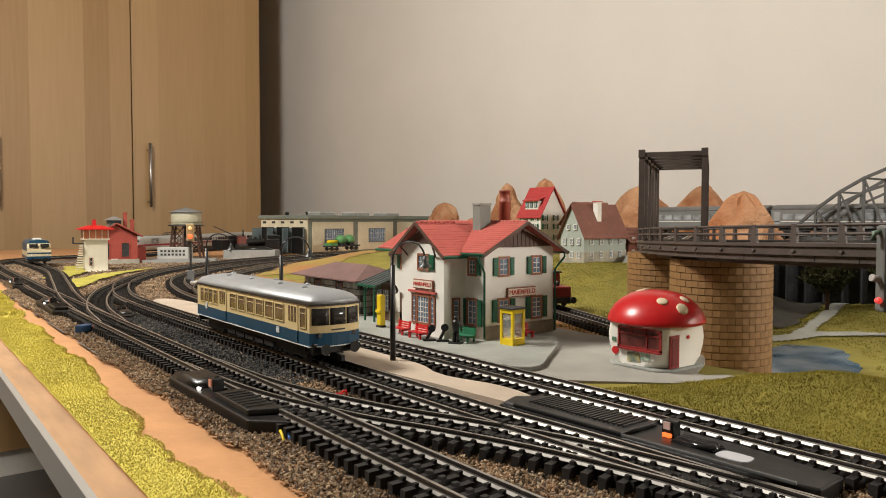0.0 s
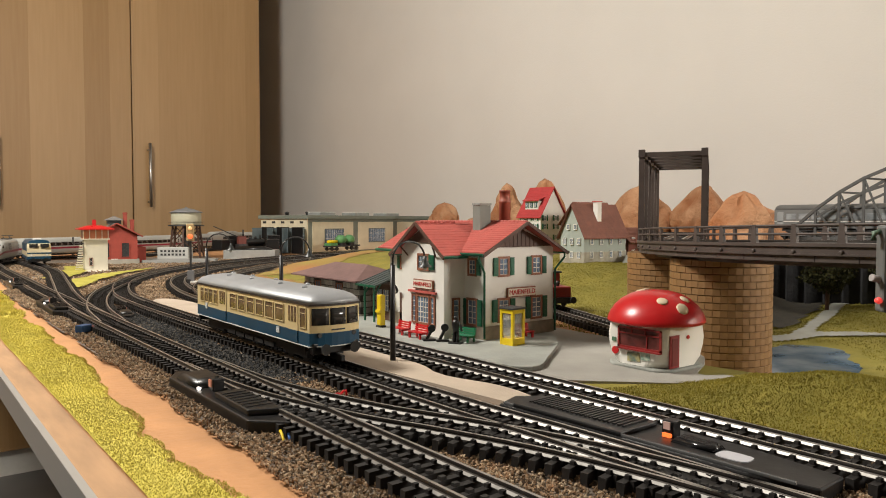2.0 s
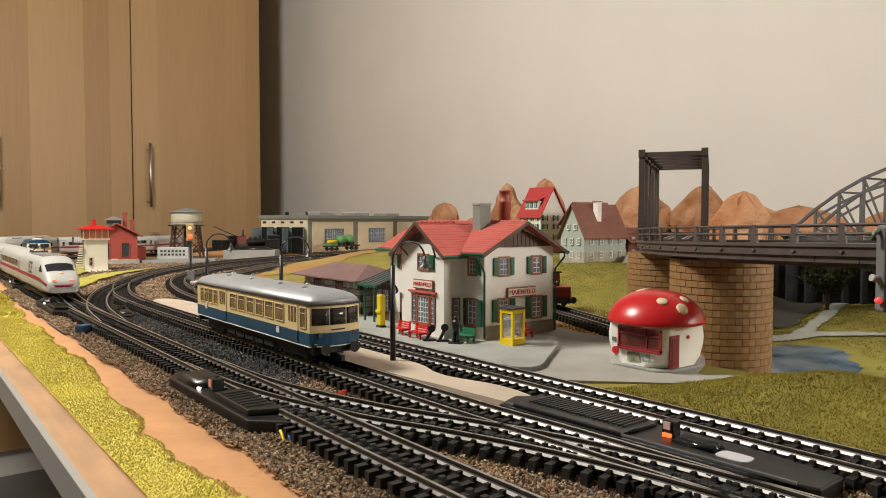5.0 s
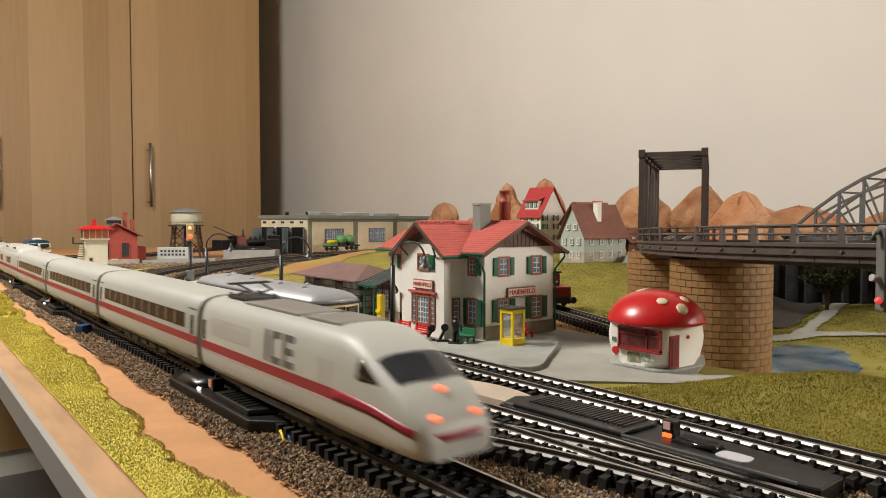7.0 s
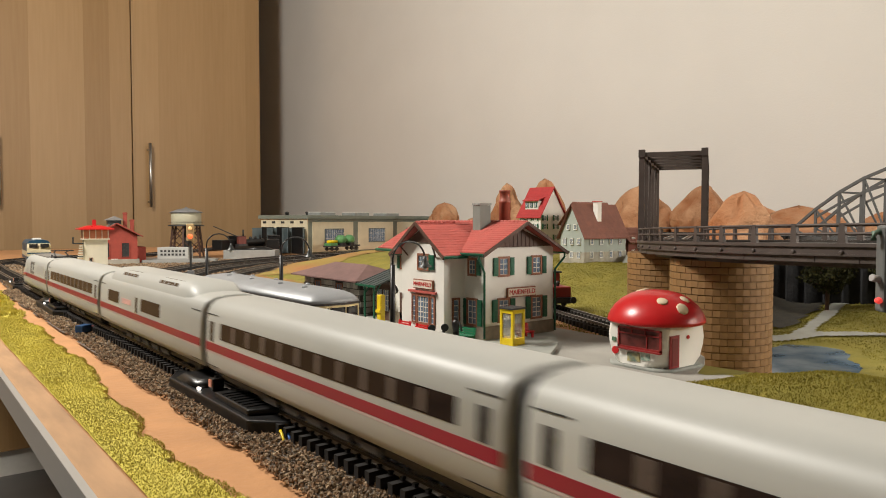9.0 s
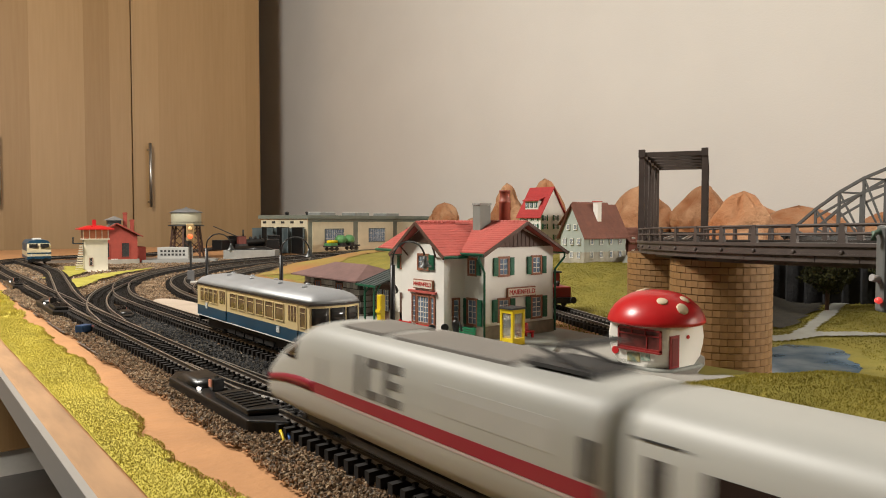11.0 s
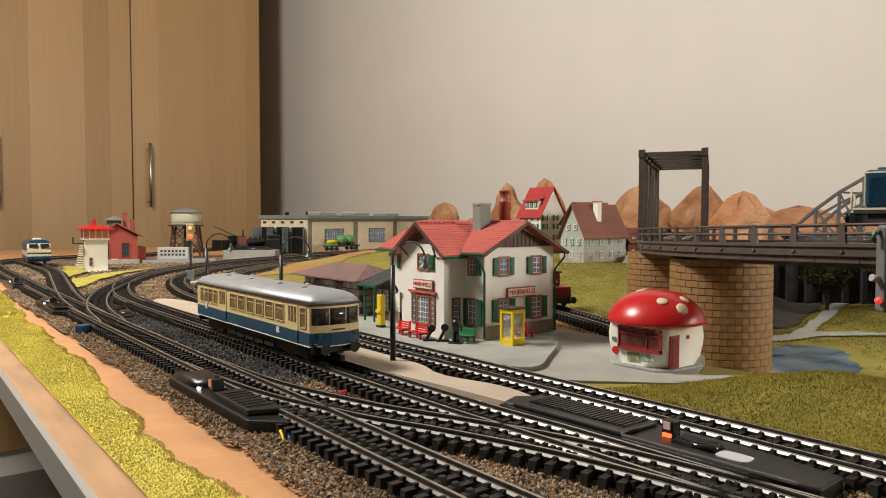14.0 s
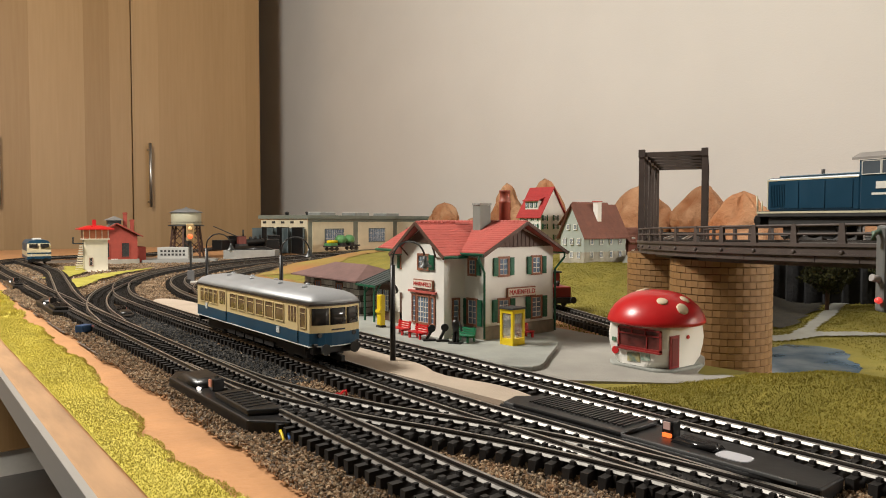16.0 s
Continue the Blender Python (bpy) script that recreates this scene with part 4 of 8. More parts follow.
def cream_diesel():
    """The blue and cream diesel by the depot."""
    c = thing("depot_diesel", pose(0.2155, 1.528, 0.009, 0, 0, 176) @ Matrix.Diagonal((1.15, 0.8, 1.1, 1)), "cream and blue diesel locomotive parked on the depot lead", "locomotive")
    L, W = 0.085, 0.0165
    part("lower_body", box(-W, -L, 0.0075, W, L, 0.0130, bevel=0.0005), BLUE, c, "dark blue lower body")
    bm = bmesh.new()
    sec = [(0.0105, 0.0400), (W, 0.0335), (W, 0.0130)]
    rows = []
    for y, k in ((-L + 0.003, 0.0), (-L + 0.006, 0.0), (L - 0.006, 0), (L - 0.001, 0)):
        t_ = 0.0052 if abs(y) > L - 0.002 else 0
        rows.append([(W, y, 0.0130), (W, y, 0.0270), (W - 0.0008, y - t_, 0.0340), (-W + 0.0008, y - t_, 0.0340), (-W, y, 0.0270), (-W, y, 0.0130)])
    part("upper_body", bm_loft(bm, rows, 0, False), mat("diesel_cream", (0.66, 0.56, 0.36), 0.35), c, "cream upper body")
    part("roof", bm_loft(bmesh.new(), [[(W - 0.0006, y, 0.0340), (0.0125, y, 0.0385), (0, y, 0.0402), (-0.0125, y, 0.0385), (-W + 0.0006, y, 0.0340)] for y in (-L + 0.006, L - 0.008)], 0, False), BLUE, c, "dark blue roof")
    part("side_band", box(-W - 0.0002, -L + 0.01, 0.0215, W + 0.0002, L - 0.014, 0.0338), BLUE, c)
    part("roof_hatch", box(-0.006, 0.0, 0.0390, 0.006, 0.03, 0.0418, bevel=0.0005), WHITE, c)
    for x in (-0.0076, 0.0076):
        part("front_window", box(x - 0.0058, L - 0.0055, 0.0272, x + 0.0058, L - 0.0005, 0.0333), mat("front_glass", (0.03, 0.028, 0.026)), c)
        part("headlamp", bm_lathe(bmesh.new(), [(0.0013, 0), (0.0013, 0.001)], 10, pose(x * 1.4, L - 0.001, 0.0155, -90)), WHITE, c)
    part("front_line", box(-W, L - 0.0013, 0.0172, W, L - 0.0006, 0.0192), BLUE, c)
    bm = box(-0.0155, L - 0.001, 0.0045, 0.0155, L + 0.002, 0.0090)
    for u in (-0.0088, 0.0088):
        bm_lathe(bm, [(0.0010, 0), (0.0010, 0.0045), (0.0031, 0.0045), (0.0031, 0.0053)], 12, pose(u, L, 0.0075, -90))
    part("buffer_beam", bm, BLACK, c, "black buffer beam")
    bogie(c, -0.05)
    bogie(c, 0.05)


cream_diesel()


# ---------------------------------------------------------------- platforms
def outline_slab(name, pts, z0, z1, material, label, category):
    bm = bm_prism(bmesh.new(), pts, z0, z1)
    top = [f for f in bm.faces if len(f.verts) > 4 and f.calc_center_median().z > z1 - 1e-5]
    bmesh.ops.bevel(bm, geom=[e for f in top for e in f.edges], offset=0.0006, segments=2, affect="EDGES", profile=0.5)
    return structure(name, bm, material, label, category)


def smooth_outline(pts):
    loop = spline(list(pts) + [pts[0]], 0.006)
    return [(p.x, p.y) for p in loop[:-1]]


isl = [(0.2075, 0.745), (0.2075, 0.60), (0.208, 0.45), (0.2085, 0.33), (0.213, 0.28), (0.2155, 0.245), (0.219, 0.222), (0.2275, 0.2245), (0.2340, 0.240), (0.2355, 0.262), (0.230, 0.285), (0.2285, 0.302), (0.2345, 0.322), (0.2360, 0.345), (0.2360, 0.45), (0.2365, 0.60), (0.2365, 0.72), (0.226, 0.765), (0.214, 0.765)]
outline_slab("island_platform", smooth_outline(isl), -0.0005, 0.0062, SANDTOP, "sand coloured island platform with worn rounded ends", "platform")
quay = [(0.2725, 0.62), (0.2720, 0.50), (0.2715, 0.40), (0.2715, 0.345), (0.2740, 0.305), (0.2830, 0.288), (0.2960, 0.290), (0.3120, 0.302), (0.3400, 0.322), (0.3640, 0.343), (0.3820, 0.368), (0.3960, 0.41), (0.400, 0.50), (0.396, 0.60), (0.36, 0.635), (0.31, 0.64)]
outline_slab("station_platform", smooth_outline(quay), -0.0005, 0.0050, STONEGREY, "grey-green concrete platform in front of the station", "platform")
yard = [(0.272, 0.60), (0.272, 0.285), (0.283, 0.262), (0.306, 0.238), (0.327, 0.218), (0.350, 0.205), (0.366, 0.214), (0.352, 0.226), (0.385, 0.243), (0.408, 0.262), (0.412, 0.30), (0.412, 0.60)]
outline_slab("station_yard", smooth_outline(yard), -0.0030, 0.0022, mat("yard_grey", (0.34, 0.325, 0.29), 0.9, var=0.10, scale=35, bump=0.25, bscale=500), "light grey paved yard beside the station", "pavement")
SLAB = mat("kerb_stone", (0.27, 0.28, 0.255), 0.85, var=0.15, scale=120, bump=0.3, bscale=700, per_object=0.12)
for k in range(22):
    structure_piece = part("kerb_stone", box(0.2705, 0.335 + k * 0.0125, 0.0008, 0.2735, 0.335 + k * 0.0125 + 0.0120, 0.0053, bevel=0.0003), SLAB, bpy.data.objects["station_platform"])

# ---------------------------------------------------------------- station
PANE = mat("window_pane", (0.16, 0.22, 0.30), 0.08, var=0.35, scale=150)


def wall_m(x, y, z, rz):
    """A pose on a wall: local x along the wall, z up, -y outward."""
    return pose(x, y, z, 0, 0, rz)


def window(parent, m, w, h, nx=2, nz=3, frame_w=0.0016, shutters=False, fill=None, surround=None, bars=None):
    """A window with surround, bars and panes; m sets its lower middle on the wall."""
    bm = bmesh.new()
    for q in ((-w / 2 - frame_w, -frame_w, w / 2 + frame_w, 0), (-w / 2 - frame_w, h, w / 2 + frame_w, h + frame_w), (-w / 2 - frame_w, 0, -w / 2, h), (w / 2, 0, w / 2 + frame_w, h)):
        bm_box(bm, q[0], -0.0009, q[1], q[2], 0.0002, q[3], m)
    win = part("window", bm, surround or TRIM, parent, "brown framed window")
    bm = bmesh.new()
    for k in range(nx + 1):
        x = -w / 2 + w * k / nx
        bm_box(bm, x - 0.00025, -0.0005, 0, x + 0.00025, 0.0001, h, m)
    for k in range(nz + 1):
        z = h * k / nz
        bm_box(bm, -w / 2, -0.0005, z - 0.00025, w / 2, 0.0001, z + 0.00025, m)
    part("glazing_grid", bm, bars or WHITE, win, "white glazing bars")
    part("pane", bm_box(bmesh.new(), -w / 2, -0.00015, 0, w / 2, 0.0003, h, m), fill or PANE, win)
    if shutters:
        for s in (-1, 1):
            if shutters is True or shutters == s:
                bm = bmesh.new()
                x0 = s * (w / 2 + frame_w + 0.0003)
                x1 = x0 + s * w * 0.52
                bm_box(bm, min(x0, x1), -0.0012, -0.0008, max(x0, x1), 0.0001, h + 0.0008, m)
                for k in range(5):
                    z = h * (k + 0.3) / 5
                    bm_box(bm, min(x0, x1) + 0.0005, -0.0015, z, max(x0, x1) - 0.0005, -0.0011, z + 0.0008, m)
                part("shutter", bm, GREEN, win, "dark green shutter")
    return win


def gable_roof(parent, m, length, half, rise, over, th, material, label, tiles=True, name="roof"):
    """Two roof slopes with tile courses. Local y along the ridge, eaves at local z = 0."""
    slope = math.hypot(half, rise)
    ang = math.atan2(rise, half)
    r = part(name, bm_prism(bmesh.new(), [(-half - over * math.cos(ang), -over * math.sin(ang)), (0, rise), (half + over * math.cos(ang), -over * math.sin(ang)), (half + over * math.cos(ang), -over * math.sin(ang) + th * 0.5), (0, rise + th * 0.6), (-half - over * math.cos(ang), -over * math.sin(ang) + th * 0.5)], 0, length, m @ Matrix(((1, 0, 0, 0), (0, 0, 1, 0), (0, 1, 0, 0), (0, 0, 0, 1)))), material, parent, label)
    if tiles:
        n = max(4, int((slope + over) / 0.0030))
        for s in (-1, 1):
            for k in range(n):
                d0, d1 = (slope + over) * k / n, (slope + over) * (k + 1) / n
                bm = bmesh.new()
                nt_ = max(3, int(length / 0.0042))
                for q in range(nt_):
                    y0, y1 = length * q / nt_ + 0.00012, length * (q + 1) / nt_ - 0.00012
                    p = []
                    for d, up in ((d0, 0.0003), (d1, 0.00055)):
                        x = s * d * math.cos(ang)
                        z = rise - d * math.sin(ang) + th * 0.55
                        p.append((x, z + up))
                    vs = [bm.verts.new(m @ Vector(v)) for v in ((p[0][0], y0, p[0][1]), (p[0][0], y1, p[0][1]), (p[1][0], y1, p[1][1]), (p[1][0], y0, p[1][1]), (p[1][0], y0, p[1][1] - 0.0007), (p[1][0], y1, p[1][1] - 0.0007))]
                    bm.faces.new(vs[:4])
                    bm.faces.new((vs[3], vs[2], vs[5], vs[4]))
                part("tile_course", bm, material, r)
    return r


SLATE_MAT = mat("purple_brown_roof", (0.17, 0.095, 0.085), 0.75, var=0.15, scale=120, bump=0.2, bscale=600)


def station():
    """The station: main block with a gable to the south and a bay to the track."""
    s = thing("station_building", pose(0, 0, 0), "white two-storey station with red tiled roof and green shutters", "station building")
    x0, x1, y0, y1, z0, ze, zr = 0.3215, 0.3886, 0.371, 0.488, 0.0050, 0.0675, 0.0850
    xm = (x0 + x1) / 2
    gab = [(x0, z0 + 0.009), (x1, z0 + 0.009), (x1, ze), (xm, zr - 0.001), (x0, ze)]
    to_y = Matrix(((1, 0, 0, 0), (0, 0, 1, 0), (0, 1, 0, 0), (0, 0, 0, 1)))
    part("wall", bm_prism(bmesh.new(), gab, y0, y1, to_y), STWHITE, s, "white rendered wall")
    part("plinth", bm_box(bmesh.new(), x0 - 0.0008, y0 - 0.0008, z0, x1 + 0.0008, y1 + 0.0008, z0 + 0.0092), mat("plinth_brown", (0.22, 0.18, 0.13), 0.8, var=0.2, scale=200, bump=0.3, bscale=700), s, "brown stone plinth")
    # dark boarding in the gable
    g = part("gable_boarding", bm_prism(bmesh.new(), [(x0 + 0.001, ze + 0.0012), (x1 - 0.001, ze + 0.0012), (xm, zr - 0.0035)], y0 - 0.0007, y0 + 0.0002, to_y), WOODDARK, s, "dark brown boarded gable")
    for k in range(16):
        x = x0 + 0.004 + k * (x1 - x0 - 0.008) / 15
        top = ze + (zr - ze) * (1 - abs(x - xm) / (xm - x0)) - 0.004
        if top > ze + 0.002:
            part("board", box(x - 0.0015, y0 - 0.0010, ze + 0.0010, x + 0.0015, y0 - 0.0007, top), WOODDARK, g)
    gable_roof(s, pose(xm, y0 - 0.0075, ze), y1 - y0 + 0.015, xm - x0, zr - ze, 0.0075, 0.0022, ROOFRED, "red tiled saddle roof")
    for sx in (-1, 1):
        bm = bmesh.new()
        ang = math.atan2(zr - ze, xm - x0)
        bm_bar(bm, (xm + sx * (xm - x0 + 0.0078), y0 - 0.0078, ze - 0.0042), (xm, y0 - 0.0078, zr + 0.0005), 0.0012, 0.0022)
        part("barge_board", bm, WOODDARK, s, "brown barge board")
        bm = bmesh.new()
        xe = xm + sx * (xm - x0 + 0.0082)
        bm_tube(bm, [(xe, y0 - 0.008, ze - 0.0036), (xe, y1 + 0.008, ze - 0.0036)], 0.0011)
        part("gutter", bm, GREEN, s, "dark green gutter")
        bm = bmesh.new()
        xc = x0 - 0.0010 if sx < 0 else x1 + 0.0010
        bm_tube(bm, [(xe, y0 - 0.004, ze - 0.004), (xe, y0 - 0.004, ze - 0.007), (xc, y0 - 0.0012, ze - 0.016), (xc, y0 - 0.0012, z0 + 0.001)], 0.0008)
        part("downpipe", bm, GREEN, s, "dark green downpipe")
    # bay towards the track
    bx, b0, b1 = 0.3030, 0.3925, 0.4440
    bm_y = (b0 + b1) / 2
    to_x = Matrix(((0, 0, 1, 0), (1, 0, 0, 0), (0, 1, 0, 0), (0, 0, 0, 1)))
    part("bay_wall", bm_prism(bmesh.new(), [(b0, z0), (b1, z0), (b1, ze), (bm_y, zr - 0.002), (b0, ze)], bx, xm, to_x), STWHITE, s, "white bay wall")
    gable_roof(s, pose(bx - 0.0060, bm_y, ze - 0.0005) @ pose(0, 0, 0, 0, 0, -90), xm - bx + 0.006, (b1 - b0) / 2, zr - ze, 0.0090, 0.0020, ROOFRED, "red tiled bay roof")
    part("bay_gable_boarding", bm_prism(bmesh.new(), [(b0 + 0.006, ze + 0.0040), (b1 - 0.006, ze + 0.0040), (bm_y, zr - 0.004)], bx - 0.0008, bx + 0.0004, to_x), WOODDARK, s, "dark brown boarded bay gable")
    for e in (-1, 1):
        bm = bmesh.new()
        bm_bar(bm, (bx - 0.0062, bm_y + e * ((b1 - b0) / 2 + 0.0078), ze - 0.0062), (bx - 0.0062, bm_y, zr + 0.0002), 0.0012, 0.0020)
        part("barge_board", bm, WOODDARK, s, "brown barge board")
        bm = bmesh.new()
        bm_tube(bm, [(bx - 0.006, bm_y + e * ((b1 - b0) / 2 + 0.0084), ze - 0.0056), (x0 - 0.004, bm_y + e * ((b1 - b0) / 2 + 0.0084), ze - 0.0056)], 0.0010)
        part("gutter", bm, GREEN, s, "dark green gutter")
        bm = bmesh.new()
        bm_bar(bm, (bx - 0.0005, bm_y + e * 0.017, ze - 0.006), (bx - 0.0055, bm_y + e * 0.020, ze + 0.0012), 0.0010)
        part("bracket", bm, WOODDARK, s)
    # ridge tiles
    me = bpy.data.meshes.new("ridge_tile")
    bm = bm_cyl(bmesh.new(), 0.0011, 0.0013, 0, 0.0038, 8, pose(0, 0, 0, -90))
    bm.to_mesh(me)
    bm.free()
    me.materials.append(ROOFRED)
    for k in range(33):
        share("ridge_tile", me, s, pose(xm, y0 - 0.0072 + k * 0.0039, zr + 0.0012))
    for k in range(9):
        share("ridge_tile", me, s, pose(bx - 0.0055 + k * 0.0039, bm_y, zr + 0.0008, 0, 0, -90))
    # windows: south gable
    for x in (x0 + 0.0175, x1 - 0.0175):
        window(s, wall_m(x, y0, 0.0495, 0), 0.0075, 0.0110, 2, 3, shutters=True)
        window(s, wall_m(x, y0, 0.0175, 0), 0.0085, 0.0140, 2, 4, shutters=True)
    # west wall between corner and bay
    window(s, wall_m(x0, 0.3835, 0.0500, -90), 0.0065, 0.0095, 2, 3, shutters=1)
    window(s, wall_m(x0, 0.3835, 0.0150, -90), 0.0085, 0.0165, 2, 4, shutters=True)
    # bay windows
    window(s, wall_m(bx, bm_y - 0.002, 0.0530, -90), 0.0110, 0.0090, 4, 2, shutters=1)
    w = window(s, wall_m(bx, bm_y - 0.002, 0.0140, -90), 0.0130, 0.0185, 4, 5, frame_w=0.0024)
    for e in (-1, 1):
        window(s, wall_m(bx, bm_y - 0.002 + e * 0.0112, 0.0140, -90), 0.0032, 0.0185, 1, 5, frame_w=0.0014)
    part("lintel", bm_box(bmesh.new(), bx - 0.0020, bm_y - 0.0180, 0.0352, bx, bm_y + 0.0150, 0.0368), ROOFRED, s, "red ledge above the bay window")
    window(s, wall_m(bx + 0.0105, b0, 0.0150, 0), 0.0042, 0.0165, 1, 4, frame_w=0.0014)
    window(s, wall_m(x0, 0.468, 0.0500, -90), 0.0060, 0.0100, 2, 3, shutters=-1)
    part("door", bm_box(bmesh.new(), x0 - 0.0008, 0.462, z0, x0 + 0.0002, 0.473, 0.030), WOODDARK, s, "dark brown door")
    # signs
    for m, wd in ((wall_m(bx - 0.0004, bm_y - 0.003, 0.0415, -90), 0.0235), (wall_m(x0 + 0.034, y0 - 0.0004, 0.0365, 0), 0.0275)):
        sign = part("name_sign", bm_box(bmesh.new(), -wd / 2, -0.0012, -0.0034, wd / 2, 0.0002, 0.0034, m), TRIM, s, "brown framed station name sign")
        part("sign_board", bm_box(bmesh.new(), -wd / 2 + 0.0006, -0.0016, -0.0027, wd / 2 - 0.0006, -0.0011, 0.0027, m), mat("sign_cream", (0.72, 0.66, 0.55), 0.5), sign, "cream board")
        letters("lettering", "MAIENFELD", wd * 0.178, 0.00018, RED, sign, m @ pose(0, -0.0017, 0, 90))
    # chimneys
    ch = part("chimney", bm_box(bmesh.new(), 0.3425, 0.400, 0.0730, 0.3525, 0.4085, 0.0985), mat("chimney_grey", (0.20, 0.215, 0.19), 0.7, var=0.12), s, "grey box chimney")
    part("chimney_cap", bm_box(bmesh.new(), 0.3420, 0.3995, 0.0987, 0.3530, 0.409, 0.1000), STONEGREY, ch)
    bm = bm_lathe(bmesh.new(), [(0.0047, 0.0780), (0.0042, 0.100), (0.0046, 0.1005), (0.0046, 0.1020), (0.0039, 0.1025), (0.0039, 0.1085), (0.0044, 0.1088), (0.0044, 0.1100), (0.0030, 0.1101), (0.0030, 0.106)], 20, pose(0.3685, 0.402, 0))
    part("chimney", bm, mat("chimney_red", (0.30, 0.075, 0.045), 0.55, var=0.1), s, "tall round red chimney")
    # platform clock
    bm = bm_lathe(bmesh.new(), [(0.0038, -0.0008), (0.0041, 0), (0.0038, 0.0008)], 20, pose(0.2995, 0.4490, 0.0360, 0, 65) )
    ck = part("clock", bm, BLACK, s, "round platform clock")
    part("clock_face", bm_lathe(bmesh.new(), [(0.0030, -0.0010), (0.0030, 0.0010)], 20, pose(0.2995, 0.4490, 0.0360, 0, 65)), WHITE, ck, "white clock face")
    # wing with a canopy
    wx0, wx1, w0, w1 = 0.3235, 0.372, 0.4885, 0.5110
    part("wing_wall", box(wx0, w0, z0, wx1, w1, 0.0345), mat("wing_brown", (0.16, 0.085, 0.06), 0.75, var=0.15, scale=150), s, "brown timber wing")
    ro = part("canopy", bm_prism(bmesh.new(), [(0.306, 0.0340), (0.347, 0.0470), (0.385, 0.0350), (0.385, 0.0362), (0.347, 0.0485), (0.306, 0.0352)], w0 - 0.002, w1 + 0.004, to_y), mat("canopy_slate", (0.07, 0.085, 0.08), 0.6, var=0.12, scale=90), s, "dark green-grey canopy roof")
    for k in range(5):
        y = w0 + 0.001 + k * 0.0060
        bm = bmesh.new()
        bm_bar(bm, (0.306, y, 0.0354), (0.347, y, 0.0487), 0.0007)
        part("batten", bm, mat("canopy_slate", (0.07, 0.085, 0.08)), ro)
    part("canopy_edge", box(0.3053, w0 - 0.003, 0.0335, 0.3063, w1 + 0.005, 0.0352), GREEN, ro, "dark green canopy edge")
    for y in (w0 + 0.004, w1 - 0.004):
        bm = bmesh.new()
        bm_bar(bm, (0.309, y, z0), (0.309, y, 0.0350), 0.0013)
        bm_bar(bm, (0.309, y, 0.0270), (0.316, y, 0.0365), 0.0009)
        part("canopy_post", bm, GREEN, s, "dark green canopy post")
    for y in (0.4965, 0.506):
        window(s, wall_m(wx0, y, 0.0125, -90), 0.0085, 0.0175, 3, 4, frame_w=0.0010, surround=WOODDARK)
    part("baseboard", box(wx0 - 0.0006, w0, z0, wx1, w1, 0.0100), mat("wing_brown", (0.16, 0.085, 0.06)), s)


station()


def goods_hut():
    h = thing("stone_goods_hut", pose(0, 0, 0), "low stone walled hut with a purple-brown hipped roof", "shed")
    x0, x1, y0, y1, z0, ze = 0.318, 0.362, 0.530, 0.633, 0.0, 0.0350
    part("wall", box(x0, y0, z0, x1, y1, ze), mat("mortar_dark", (0.05, 0.042, 0.036), 0.8), h, "dark mortared wall")
    xm, ym = (x0 + x1) / 2, (y0 + y1) / 2
    o = 0.010
    bm = bmesh.new()
    b = [bm.verts.new(v) for v in ((x0 - o, y0 - o, ze), (x1 + o, y0 - o, ze), (x1 + o, y1 + o, ze), (x0 - o, y1 + o, ze))]
    c = [bm.verts.new(v) for v in ((x0 - o, y0 - o, ze + 0.0012), (x1 + o, y0 - o, ze + 0.0012), (x1 + o, y1 + o, ze + 0.0012), (x0 - o, y1 + o, ze + 0.0012))]
    r0, r1 = bm.verts.new((xm, y0 + 0.022, 0.0475)), bm.verts.new((xm, y1 - 0.022, 0.0475))
    for k in range(4):
        bm.faces.new((b[k], b[(k + 1) % 4], c[(k + 1) % 4], c[k]))
    bm.faces.new(list(reversed(b)))
    bm.faces.new((c[0], c[1], r0))
    bm.faces.new((c[1], c[2], r1, r0))
    bm.faces.new((c[2], c[3], r1))
    bm.faces.new((c[3], c[0], r0, r1))
    part("roof", bm, SLATE_MAT, h, "purple-brown roof")
    stone = mat("hut_stone", (0.34, 0.31, 0.27), 0.8, var=0.2, scale=200, bump=0.3, bscale=700, per_object=0.3)
    rng = random.Random(4)
    bm = box(-0.5, -0.5, -0.5, 0.5, 0.5, 0.5)
    me = bpy.data.meshes.new("stone")
    bm.to_mesh(me)
    bm.free()
    me.materials.append(stone)
    for row in range(6):
        z = 0.0025 + row * 0.0052
        y = y0 + (row % 2) * 0.003
        while y < y1 - 0.004:
            w = rng.uniform(0.005, 0.0085)
            if not (0.557 < y + w / 2 < 0.571 or 0.597 < y + w / 2 < 0.611) or row in (0,):
                share("stone", me, h, Matrix.Translation((x0 - 0.0002, y + w / 2, z + 0.0020)) @ Matrix.Diagonal((0.0012, w - 0.0008, 0.0044, 1)))
            y += w
        x = x0 + (row % 2) * 0.003
        while x < x1 - 0.004:
            w = rng.uniform(0.005, 0.0085)
            share("stone", me, h, Matrix.Translation((x + w / 2, y0 - 0.0002, z + 0.0020)) @ Matrix.Diagonal((w - 0.0008, 0.0012, 0.0044, 1)))
            x += w
    for y in (0.564, 0.604):
        window(h, wall_m(x0 - 0.0004, y, 0.0145, -90), 0.0095, 0.0160, 3, 3, 0.0008, surround=TRIM, bars=TRIM)


goods_hut()


